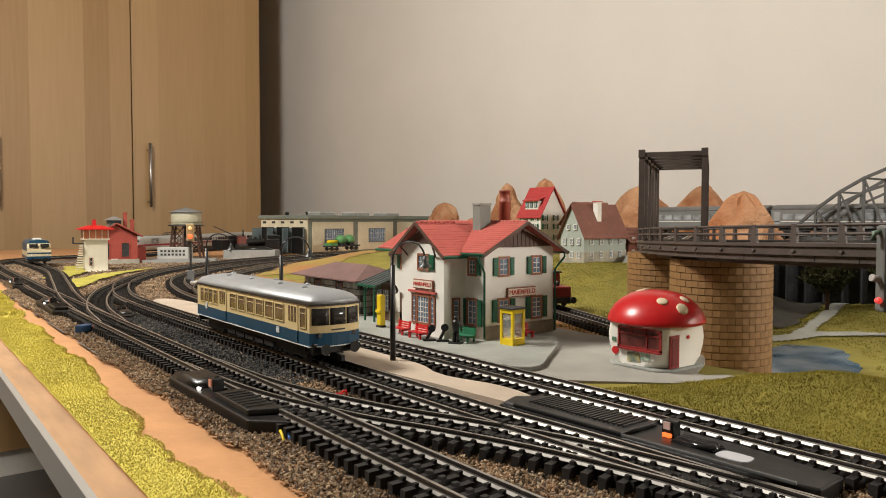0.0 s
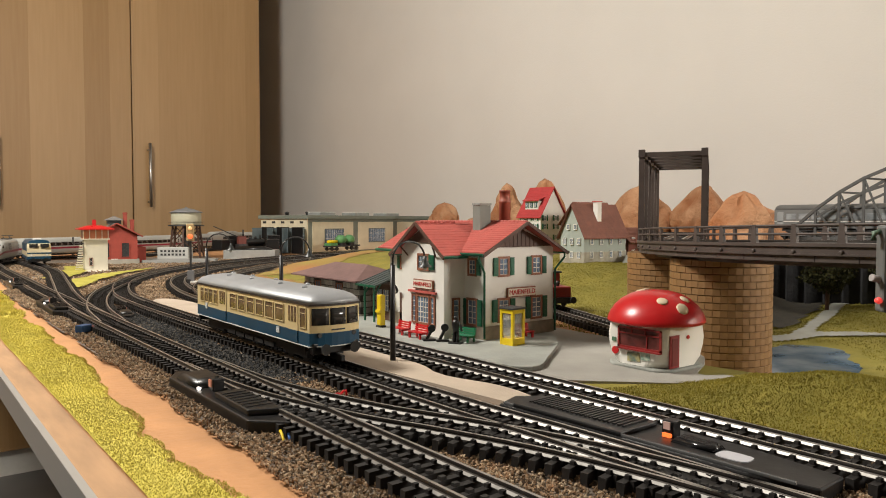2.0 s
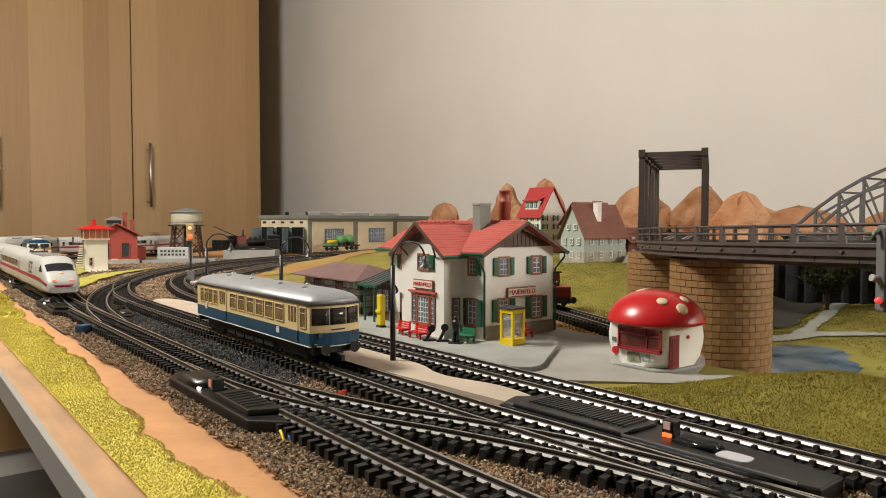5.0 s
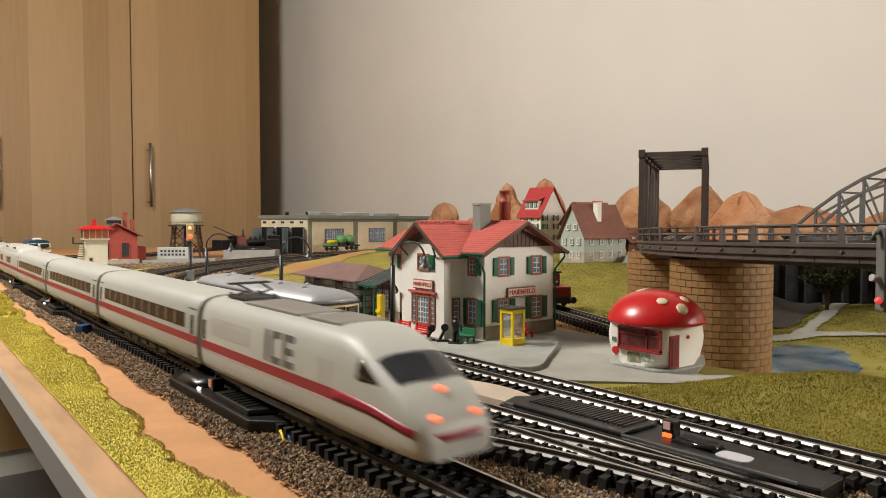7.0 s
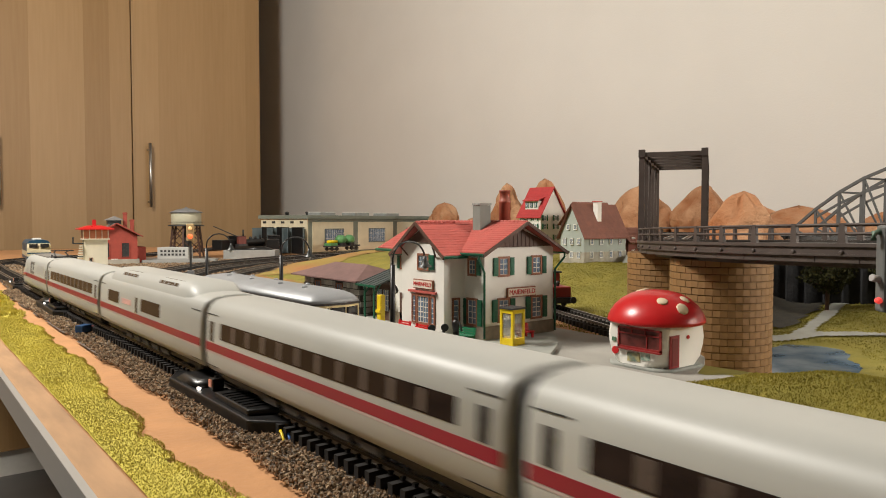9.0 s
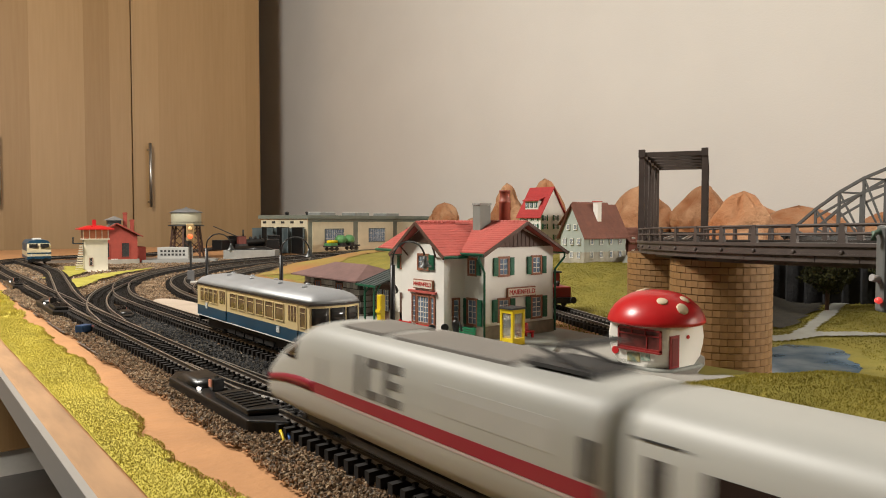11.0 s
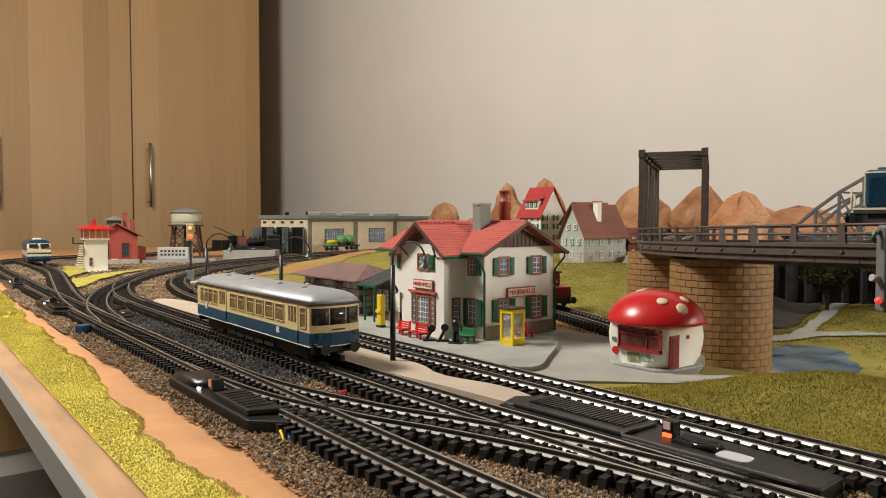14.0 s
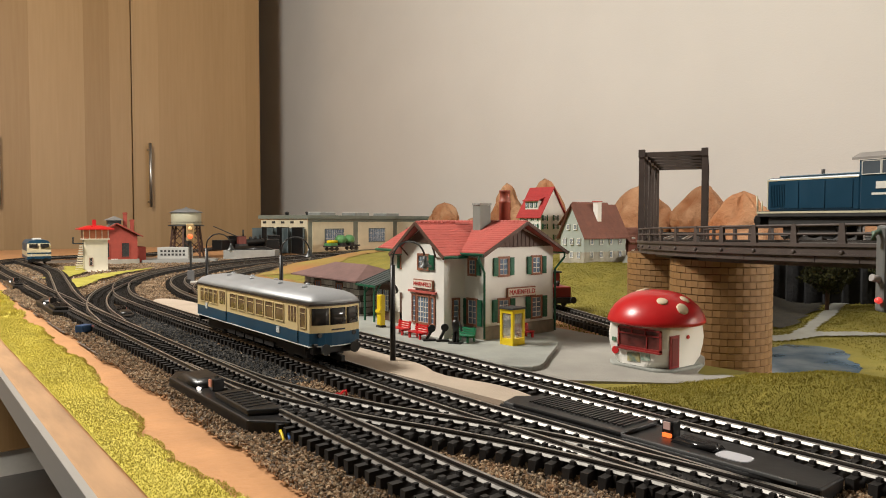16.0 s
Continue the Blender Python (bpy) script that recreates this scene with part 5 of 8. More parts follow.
# ---------------------------------------------------------------- small things on the platform
def booth():
    b = thing("phone_booth", pose(0.3262, 0.3480, 0.0050, 0, 0, 4), "bright yellow telephone booth with glazed sides", "phone booth")
    w, h = 0.0050, 0.0236
    for sx in (-1, 1):
        for sy in (-1, 1):
            part("post", box(sx * w - 0.0009, sy * w - 0.0009, 0, sx * w + 0.0009, sy * w + 0.0009, h, bevel=0.0002), YELLOW, b)
    for sx, sy, rz in ((0, -1, 0), (-1, 0, 90), (1, 0, 90), (0, 1, 0)):
        m = pose(sx * w, sy * w, 0, 0, 0, rz)
        part("sill_panel", bm_box(bmesh.new(), -w, -0.0007, 0, w, 0.0007, 0.0045, m), YELLOW, b)
        part("head_panel", bm_box(bmesh.new(), -w, -0.0007, 0.0210, w, 0.0007, h, m), YELLOW, b)
        pane = part("pane", bm_box(bmesh.new(), -w + 0.001, -0.0002, 0.0045, w - 0.001, 0.0002, 0.0210, m), mat("booth_glass", (0.85, 0.85, 0.8), 0.05, var=0.02, trans=0.9), b, "clear pane")
        pane.visible_shadow = False
    part("roof", box(-w - 0.0016, -w - 0.0016, h, w + 0.0016, w + 0.0016, h + 0.0013, bevel=0.0003), DARK, b, "dark grey flat roof")
    part("telephone", box(-0.003, 0.003, 0.0105, 0.003, 0.0052, 0.0160), DARK, b, "grey telephone")
    part("floor_plate", box(-w, -w, 0.0001, w, w, 0.0008), YELLOW, b)


booth()


def bench(x, y, rz, material, label):
    b = thing("bench", pose(x, y, 0.0050, 0, 0, rz), label, "bench", "platform benches")
    for k in range(3):
        part("seat_slat", box(-0.0079, -0.0043 + k * 0.0020, 0.0041, 0.0079, -0.0043 + k * 0.0020 + 0.0016, 0.0047), material, b)
    for k in range(3):
        part("back_slat", bm_box(bmesh.new(), -0.0079, 0, k * 0.0016, 0.0079, 0.0006, k * 0.0016 + 0.0012, pose(0, 0.0018, 0.0049, -12)), material, b)
    for s in (-1, 1):
        bm = bmesh.new()
        bm_box(bm, s * 0.0062 - 0.0007, -0.0042, 0, s * 0.0062 + 0.0007, -0.0030, 0.0041)
        bm_bar(bm, (s * 0.0062, 0.0025, 0), (s * 0.0062, 0.0030, 0.0098), 0.0012)
        bm_box(bm, s * 0.0062 - 0.0007, -0.0042, 0.0031, s * 0.0062 + 0.0007, 0.0027, 0.0041)
        part("leg", bm, material, b)


bench(0.2925, 0.4290, -90, RED, "small red plastic bench on the platform")
bench(0.2915, 0.4060, -90, RED, "small red plastic bench on the platform")
bench(0.3085, 0.3765, -90 + 8, mat("bench_green", (0.015, 0.17, 0.075), 0.4, var=0.08), "small green plastic bench by the station wall")
bench(0.3500, 0.3630, 0, RED, "small red plastic bench against the gable wall")


def disc_stand(x, y, h, rz):
    d = thing("disc_signal", pose(x, y, 0.0050, 0, 0, rz), "small black disc signal on a pedestal", "signal", "black disc signals")
    part("base", box(-0.0045, -0.0028, 0, 0.0045, 0.0028, 0.0014, bevel=0.0004), BLACK, d)
    part("post", bm_bar(bmesh.new(), (-0.002, 0, 0.001), (0.0015, 0, h), 0.0022, 0.0018), BLACK, d)
    part("disc", bm_lathe(bmesh.new(), [(0.0025, -0.0005), (0.0027, 0), (0.0025, 0.0005)], 18, pose(0.0015, -0.0008, h + 0.0015, 90)), BLACK, d)


disc_stand(0.2905, 0.3925, 0.0070, -30)
disc_stand(0.2960, 0.3850, 0.0080, -30)


def figurine():
    bm = bmesh.new()
    bm_box(bm, -0.0045, -0.0035, 0, 0.0045, 0.0035, 0.0008, bevel=0.0003)
    for s in (-1, 1):
        bm_tube(bm, [(s * 0.0012, 0, 0.0008), (s * 0.0012, 0.0004, 0.0050), (s * 0.0010, 0, 0.0090)], 0.0012)
    bm_lathe(bm, [(0.0018, 0.0080), (0.0024, 0.0105), (0.0026, 0.0140), (0.0014, 0.0160)], 12, pose(0, 0, 0))
    bmesh.ops.create_uvsphere(bm, u_segments=10, v_segments=8, radius=0.0014, matrix=pose(0, 0, 0.0172))
    bm_tube(bm, [(0.0024, 0, 0.0145), (0.0040, -0.001, 0.0115), (0.0046, -0.001, 0.0085)], 0.0008)
    ob = part("figurine", bm, BLACK)
    ob.matrix_basis = pose(0.2985, 0.3735, 0.0050, 0, 0, -60)
    tagged(ob, "plain black plastic toy figure standing on the platform", "figurine")


figurine()


def platform_post():
    p = thing("ticket_post", pose(0.2985, 0.4660, 0.0050), "narrow bright yellow ticket machine post", "ticket machine")
    part("column", box(-0.0022, -0.0028, 0.0015, 0.0022, 0.0028, 0.0250, bevel=0.0006), YELLOW, p)
    part("tray", box(-0.0034, -0.0030, 0.0115, -0.0022, 0.0030, 0.0135), YELLOW, p)
    part("foot", box(-0.0026, -0.0032, 0, 0.0026, 0.0032, 0.0014), DARK, p)


platform_post()


def arc_lamp(x, y, label):
    l = thing("platform_lamp", pose(x, y, 0.0062), label, "street lamp", "platform lamps")
    part("post", cyl(0.00165, 0.0014, 0, 0.0555, 12), BLACK, l)
    pts = [(0, 0, 0.0550), (0, 0, 0.0590)] + [(0.0112 - 0.0112 * math.cos(math.radians(a)), -0.0005, 0.0590 + 0.0098 * math.sin(math.radians(a))) for a in range(15, 166, 15)] + [(0.0226, -0.0005, 0.0590)]
    part("arm", bm_tube(bmesh.new(), pts, 0.0006), BLACK, l, "thin curved black arm")
    hd = part("lamp_head", bm_lathe(bmesh.new(), [(0.0009, 0.0600), (0.0011, 0.0580), (0.0020, 0.0568), (0.0022, 0.0552), (0.0042, 0.0538), (0.0044, 0.0533), (0.0016, 0.0537)], 18, pose(0.0228, -0.0005, 0)), mat("lamp_grey", (0.045, 0.048, 0.046), 0.4, 0.3), l, "grey bell shaped lamp shade")
    part("bulb", bm_lathe(bmesh.new(), [(0.0011, 0.0538), (0.0013, 0.0525), (0.0006, 0.0514)], 10, pose(0.0228, -0.0005, 0)), WHITE, hd)


for y in (0.3450, 0.494, 0.652):
    arc_lamp(0.2290, y, "black platform lamp with a curved arm, unlit")


# ---------------------------------------------------------------- turnout gear
def motor_box(x, y, rz, scale, label):
    b = thing("turnout_motor", pose(x, y, 0.0012, 0, 0, rz) @ Matrix.Diagonal((scale, scale, scale, 1)), label, "turnout motor", "turnout motors")
    pts = [(-0.0095, -0.052), (0.0040, -0.066), (0.0095, -0.062), (0.0095, 0.066), (-0.002, 0.070), (-0.0100, 0.056)]
    bm = bm_prism(bmesh.new(), pts, 0, 0.0060)
    bmesh.ops.bevel(bm, geom=[e for e in bm.edges if e.calc_length() > 0.004], offset=0.0009, segments=2, affect="EDGES", profile=0.5)
    part("housing", bm, BLACK, b, "black plastic housing")
    bm = bm_prism(bmesh.new(), [(-0.0070, -0.046), (0.0075, -0.052), (0.0085, -0.004), (-0.0065, -0.004)], 0.0060, 0.0088)
    bmesh.ops.bevel(bm, geom=list(bm.edges), offset=0.0008, segments=2, affect="EDGES", profile=0.5)
    lid = part("lid", bm, BLACK, b)
    for k in range(7):
        part("rib", box(-0.0055, -0.042 + k * 0.0050, 0.0087, 0.0065, -0.0405 + k * 0.0050, 0.0093), BLACK, lid)
    bm = bmesh.new()
    bm_loft(bm, [[(-0.0075, 0.018, 0.0060), (0.0085, 0.018, 0.0060), (0.0085, 0.058, 0.0060), (-0.0075, 0.052, 0.0060)], [(-0.0060, 0.022, 0.0094), (0.0078, 0.022, 0.0094), (0.0078, 0.050, 0.0094), (-0.0055, 0.046, 0.0094)], [(-0.0045, 0.025, 0.0101), (0.0070, 0.025, 0.0101), (0.0070, 0.046, 0.0101), (-0.0045, 0.043, 0.0101)]])
    part("coil_cover", bm, BLACK, b, "glossy black domed cover")
    ln = part("lantern", box(-0.0030, 0.0075, 0.0060, 0.0030, 0.0135, 0.0125, bevel=0.0006), BLACK, b, "square turnout lantern")
    part("lantern_lens", box(-0.0036, 0.0088, 0.0082, -0.0029, 0.0122, 0.0118), mat("lantern_glow", (0.55, 0.22, 0.14), 0.3, var=0.2, emit=0.25), ln, "faintly glowing lens")
    bm = bmesh.new()
    bm_prism(bm, [(-0.0008, -0.0008), (0.0008, -0.0008), (0.0008, 0.0008), (-0.0008, 0.0008)], 0.0125, 0.0136, pose(0, 0.0105, 0))
    part("lantern_cap", bm, BLACK, ln)
    part("lamp_glint", box(-0.0078, 0.0150, 0.0062, -0.0064, 0.0172, 0.0074), mat("filament_glow", (1.0, 0.9, 0.8), 0.3, var=0.02, emit=3.0), b, "tiny lit bulb")
    return b


motor_box(0.1208, 0.3230, 0, 0.93, "black turnout motor with lantern beside the front track")
motor_box(0.1225, 0.765, -1, 0.95, "black turnout motor beside the front track")
motor_box(0.1285, 1.070, -2, 0.95, "black turnout motor beside the far front track")
motor_box(0.1680, 0.700, 172, 0.6, "small black turnout motor between tracks")


def flat_motor():
    b = thing("flat_turnout_motor", pose(0.2245, 0.165, 0.0045, 0, 0, 2), "flat black turnout decoder housing with ribbed lid", "turnout motor")
    bm = bm_prism(bmesh.new(), [(-0.0120, 0.068), (-0.0120, -0.045), (-0.008, -0.066), (0.009, -0.066), (0.0140, -0.030), (0.0145, 0.066), (0.004, 0.074)], -0.003, 0.0022)
    bmesh.ops.bevel(bm, geom=[e for e in bm.edges if e.calc_length() > 0.004], offset=0.0007, segments=2, affect="EDGES", profile=0.5)
    part("housing", bm, BLACK, b)
    lid = part("ribbed_lid", box(-0.0115, 0.004, 0.0022, 0.0125, 0.060, 0.0040, bevel=0.0005), BLACK, b)
    for k in range(22):
        y = 0.007 + k * 0.0023
        part("rib", box(-0.0050, y, 0.0040, 0.0105, y + 0.0011, 0.0047), BLACK, lid)
    part("ridge", box(-0.0112, -0.060, 0.0022, -0.0100, 0.066, 0.0034, bevel=0.0003), mat("worn_black_edge", (0.10, 0.10, 0.10), 0.25, var=0.2), b, "worn shiny edge")
    bm = bmesh.new()
    bm_loft(bm, [[(-0.002, -0.028, 0.0022), (0.006, -0.028, 0.0022), (0.006, -0.011, 0.0022), (-0.002, -0.011, 0.0022)], [(-0.0005, -0.0265, 0.0042), (0.0045, -0.0265, 0.0042), (0.0045, -0.0125, 0.0042), (-0.0005, -0.0125, 0.0042)]])
    part("coil_cover", bm, mat("gloss_black", (0.012, 0.012, 0.013), 0.15, var=0.1), b, "glossy black cover")
    pts = [(0.0040 * math.copysign(abs(math.cos(a)) ** 0.5, math.cos(a)), -0.0345 + 0.0058 * math.copysign(abs(math.sin(a)) ** 0.5, math.sin(a))) for a in np.arange(0, 6.28, 0.26)]
    part("label", bm_prism(bmesh.new(), pts, 0.0022, 0.0025), mat("label_white", (0.50, 0.50, 0.53), 0.3, var=0.03), b, "blank whitish rounded label")
    ln = part("lantern", box(0.0020, -0.0095, 0.0022, 0.0072, -0.0047, 0.0085, bevel=0.0004), BLACK, b, "square turnout lantern")
    part("lantern_lens", box(0.0014, -0.0085, 0.0052, 0.0021, -0.0057, 0.0080), mat("lens_white", (0.6, 0.4, 0.35), 0.3), ln)
    part("lantern_glow", box(0.0010, -0.0090, 0.0024, 0.0021, -0.0055, 0.0038), mat("lantern_orange", (1.0, 0.15, 0.03), 0.3, var=0.05, emit=1.3), ln, "orange glowing bulb")


flat_motor()


# ---------------------------------------------------------------- mushroom kiosk
def kiosk():
    k = thing("mushroom_kiosk", pose(0.3584, 0.2585, 0.0022) @ Matrix.Diagonal((1.05, 1.05, 1.0, 1)), "toadstool kiosk with red white-spotted cap and white body", "kiosk")
    bm = bm_lathe(bmesh.new(), [(0.0250, -0.0005), (0.0250, 0.0010), (0.0240, 0.0016)], 64)
    for v in bm.verts:
        v.co.x, v.co.y = max(v.co.x, -0.0212), max(v.co.y, -0.0212)
    part("base_plate", bm, STONEGREY, k, "grey round base plate")
    bm = bm_lathe(bmesh.new(), [(0.0210, 0.0018), (0.0236, 0.0060), (0.0255, 0.0130), (0.0258, 0.0180), (0.0250, 0.0240), (0.0232, 0.0278), (0.019, 0.029)], 96)
    for v in bm.verts:
        v.co.x, v.co.y = max(v.co.x, -0.0198), max(v.co.y, -0.0198)
    for f in bm.faces:
        f.smooth = False
    part("body", bm, WHITE, k, "rounded white body with flat fronts")
    cap = [(0.0262, 0.0255), (0.0268, 0.0262), (0.0266, 0.0275), (0.0252, 0.0312), (0.0226, 0.0352), (0.0188, 0.0388), (0.0140, 0.0416), (0.0085, 0.0433), (0.0030, 0.0440), (0.0, 0.0441)]
    c = part("cap", bm_lathe(bmesh.new(), [(0.022, 0.0266)] + cap, 52), RED, k, "glossy red domed cap")
    dots = ((-134, 0.0178, 0.0030), (-84, 0.0172, 0.0029), (-107, 0.0225, 0.0035), (100, 0.0085, 0.0038), (20, 0.0205, 0.004), (55, 0.0232, 0.0038))
    DOT = mat("cap_dot", (0.72, 0.60, 0.42), 0.5, var=0.08)
    for a, r, s in dots:
        z = float(np.interp(r, [q[0] for q in reversed(cap)], [q[1] for q in reversed(cap)]))
        z2 = float(np.interp(r + 0.001, [q[0] for q in reversed(cap)], [q[1] for q in reversed(cap)]))
        n = Vector((-(z2 - z), 0, 0.001)).normalized()
        m = Matrix.Rotation(math.radians(a), 4, "Z") @ Matrix.Translation((r, 0, z)) @ n.to_track_quat("Z", "Y").to_matrix().to_4x4()
        part("spot", bm_lathe(bmesh.new(), [(s, -0.0014), (s, 0.0001), (s * 0.8, 0.0005), (0, 0.0006)], 16, m), DOT, c, "cream white spot")
    # serving window on the flat front, door on the other
    f = pose(-0.0198, -0.0028, 0, 0, 0, -90)
    KR = mat("kiosk_red", (0.26, 0.02, 0.018), 0.45)
    w = part("shop_window", bm_box(bmesh.new(), -0.0125, -0.0004, 0.0120, 0.0150, 0.0004, 0.0232, f), mat("kiosk_dark", (0.14, 0.03, 0.025), 0.3, var=0.5, scale=120), k, "dark serving window with red frame")
    bm = bmesh.new()
    for q in ((-0.0130, 0.0114, 0.0155, 0.0126), (-0.0130, 0.0226, 0.0155, 0.0236), (-0.0130, 0.0114, -0.0119, 0.0236), (0.0144, 0.0114, 0.0155, 0.0236), (-0.0130, 0.0196, 0.0155, 0.0203), (-0.0040, 0.0203, -0.0033, 0.0235), (0.0050, 0.0203, 0.0057, 0.0235), (0.0060, 0.0126, 0.0066, 0.0200)):
        bm_box(bm, q[0], -0.0010, q[1], q[2], 0.0002, q[3], f)
    part("window_frame", bm, KR, w, "dark red window frame")
    part("counter_shelf", bm_box(bmesh.new(), -0.0132, -0.0026, 0.0106, 0.0157, 0.0, 0.0114, f), KR, w)
    part("poster", bm_box(bmesh.new(), -0.0062, -0.0005, 0.0042, 0.0020, 0.0003, 0.0092, f @ pose(0, 0, 0, 0, -4)), mat("poster_print", (0.55, 0.45, 0.18), 0.5, second=(0.10, 0.16, 0.14), var=0.4, scale=260), k, "yellow and dark printed poster")
    part("poster", bm_box(bmesh.new(), 0.0028, -0.0005, 0.0052, 0.0086, 0.0003, 0.0098, f @ pose(0, 0, 0, 0, -4)), mat("poster_green", (0.12, 0.25, 0.20), 0.5, second=(0.6, 0.6, 0.5), scale=420), k, "green advertising print")
    part("badge", bm_lathe(bmesh.new(), [(0.0022, -0.0003), (0.0022, 0.0006)], 16, f @ pose(-0.0150, 0, 0.0088, 90)), RED, k, "round red badge")
    part("badge", bm_box(bmesh.new(), -0.0172, -0.0006, 0.0140, -0.0146, 0.0002, 0.0164, f), mat("badge_green", (0.10, 0.2, 0.12), 0.5), k)
    g = pose(0, -0.0198, 0, 0, 0, 0)
    part("door", bm_box(bmesh.new(), -0.0155, -0.0007, 0.0022, -0.0075, 0.0003, 0.0205, g), KR, k, "narrow dark red door")
    part("door_panel", bm_box(bmesh.new(), -0.0142, -0.0010, 0.0035, -0.0092, -0.0006, 0.0190, g), mat("kiosk_red_deep", (0.16, 0.012, 0.012), 0.5), k)
    part("badge", bm_lathe(bmesh.new(), [(0.0011, -0.0003), (0.0011, 0.0006)], 12, g @ pose(0.0010, 0, 0.0185, 90)), RED, k, "small red badge")


kiosk()


# ---------------------------------------------------------------- viaduct
VIADUCT_Z = 0.0655
VC, VR = Vector((0.7043, 0.1118, 0)), 0.3096


def arc_pt(phi, r=VR, z=0.0):
    a = math.radians(phi)
    return Vector((VC.x + r * math.cos(a), VC.y + r * math.sin(a), z))


def climb(phi):
    """The line climbs gently towards the south."""
    return 0.00012 * (phi - 150)


PORTAL = 121.7
AXIS = Vector((0.851, 0.525, 0))
VIADUCT = [tuple(arc_pt(p, VR, climb(p))) for p in np.arange(235, PORTAL - 0.1, -5.665)] + [tuple(arc_pt(PORTAL, VR, climb(PORTAL)) + AXIS * d) for d in (0.07, 0.14, 0.21, 0.28)]
VIADUCT_S = [(t_, math.radians(235 - p - 4.0) * VR) for t_, p in ((0.0, 205), (8.5, 205), (11.0, 189.5), (12.5, 178.4), (13.5, 171.2), (14.0, 167.3), (14.5, 163.7), (15.0, 160.0), (15.5, 157.6), (16.0, 157.2))]
SILVER_S = [(t_, 1.30 - y) for t_, y in ((0.0, 0.748), (0.5, 0.692), (2.0, 0.529), (2.5, 0.475), (3.0, 0.421), (9.0, -0.22), (16.0, -0.90))]
BACK_Z = 0.0595
BACKLINE = [(1.02, 1.30), (1.02, 0.8), (1.02, 0.3), (1.02, -0.5), (1.02, -1.2), (1.02, -2.2)]
track("viaduct_track", VIADUCT, "rails on dark sleepers over the curved viaduct", base=VIADUCT_Z, near=0.0)
track("upper_back_track", BACKLINE, "rails on dark sleepers along the upper back line", base=BACK_Z, near=0.0)


def viaduct():
    v = thing("curved_viaduct", pose(0, 0, 0), "dark brown curved girder viaduct deck with low railings", "bridge")
    half = 0.0258
    phis = [PORTAL - 0.5 + k * 4.0 for k in range(29)]
    for a, b in zip(phis, phis[1:]):
        bm = bmesh.new()
        rows = []
        for p in (a, (a + b) / 2, b - 0.06):
            rows.append([arc_pt(p, VR - half, VIADUCT_Z - 0.0020 + climb(p)), arc_pt(p, VR - half, VIADUCT_Z + 0.0015 + climb(p)), arc_pt(p, VR + half, VIADUCT_Z + 0.0015 + climb(p)), arc_pt(p, VR + half, VIADUCT_Z - 0.0020 + climb(p))])
        bm_loft(bm, rows, 0, False)
        part("deck_plate", bm, BROWNSTEEL, v)
    for r, s in ((VR + half, 1), (VR - half, -1)):
        for name, z0, z1, o in (("fascia", 0.0022, 0.0062, 0.0010), ("flange", 0.0060, 0.0078, 0.0022), ("lower_flange", 0.0014, 0.0024, 0.0016), ("inner_girder", -0.0050, 0.0012, -0.0130)):
            rows = []
            for p in np.arange(PORTAL - 0.5, 232, 2.0):
                rows.append([arc_pt(p, r - s * (0.0006 if o > 0 else 0.0155), VIADUCT_Z + z0 + climb(p)), arc_pt(p, r + s * o, VIADUCT_Z + z0 + climb(p)), arc_pt(p, r + s * o, VIADUCT_Z + z1 + climb(p)), arc_pt(p, r - s * (0.0006 if o > 0 else 0.0155), VIADUCT_Z + z1 + climb(p))])
            part(name, bm_loft(bmesh.new(), rows, 0, False), BROWNSTEEL, v)
        for z in (0.0125, 0.0170):
            rail = part("handrail", bm_tube(bmesh.new(), [arc_pt(p, r + s * 0.0006, VIADUCT_Z + z + climb(p)) for p in np.arange(PORTAL - 0.5, 232, 2.0)], 0.0008, 6), BROWNSTEEL, v)
        n = 0
        for p in np.arange(PORTAL, 232, 4.55):
            bm = bmesh.new()
            q = arc_pt(p, r + s * 0.0006)
            m = Matrix.Translation((q.x, q.y, VIADUCT_Z + climb(p))) @ Matrix.Rotation(math.radians(p - 90), 4, "Z")
            vs = [bm.verts.new(m @ Vector(c)) for c in ((-0.0022, -0.0009, 0.0072), (0.0022, -0.0009, 0.0072), (0.0022, 0.0009, 0.0072), (-0.0022, 0.0009, 0.0072), (-0.0013, -0.0009, 0.0178), (0.0013, -0.0009, 0.0178), (0.0013, 0.0009, 0.0178), (-0.0013, 0.0009, 0.0178))]
            for f in ((0, 1, 5, 4), (1, 2, 6, 5), (2, 3, 7, 6), (3, 0, 4, 7), (4, 5, 6, 7), (3, 2, 1, 0)):
                bm.faces.new([vs[i] for i in f])
            part("railing_post", bm, BROWNSTEEL, v)
            if s > 0:
                part("rivet", bm_lathe(bmesh.new(), [(0.0013, 0), (0.0012, 0.0008), (0.0006, 0.0012)], 8, m @ pose(0, 0.0004, 0.0032, -90)), BROWNSTEEL, v)
    for p in (182, 214):
        bm = bmesh.new()
        q = arc_pt(p)
        bm_box(bm, -0.020, -0.016, VIADUCT_Z - 0.0095, 0.024, 0.018, VIADUCT_Z - 0.0060, Matrix.Translation((q.x, q.y, 0)) @ Matrix.Rotation(math.radians(p), 4, "Z"))
        part("bearing", bm, DARK, v)


viaduct()


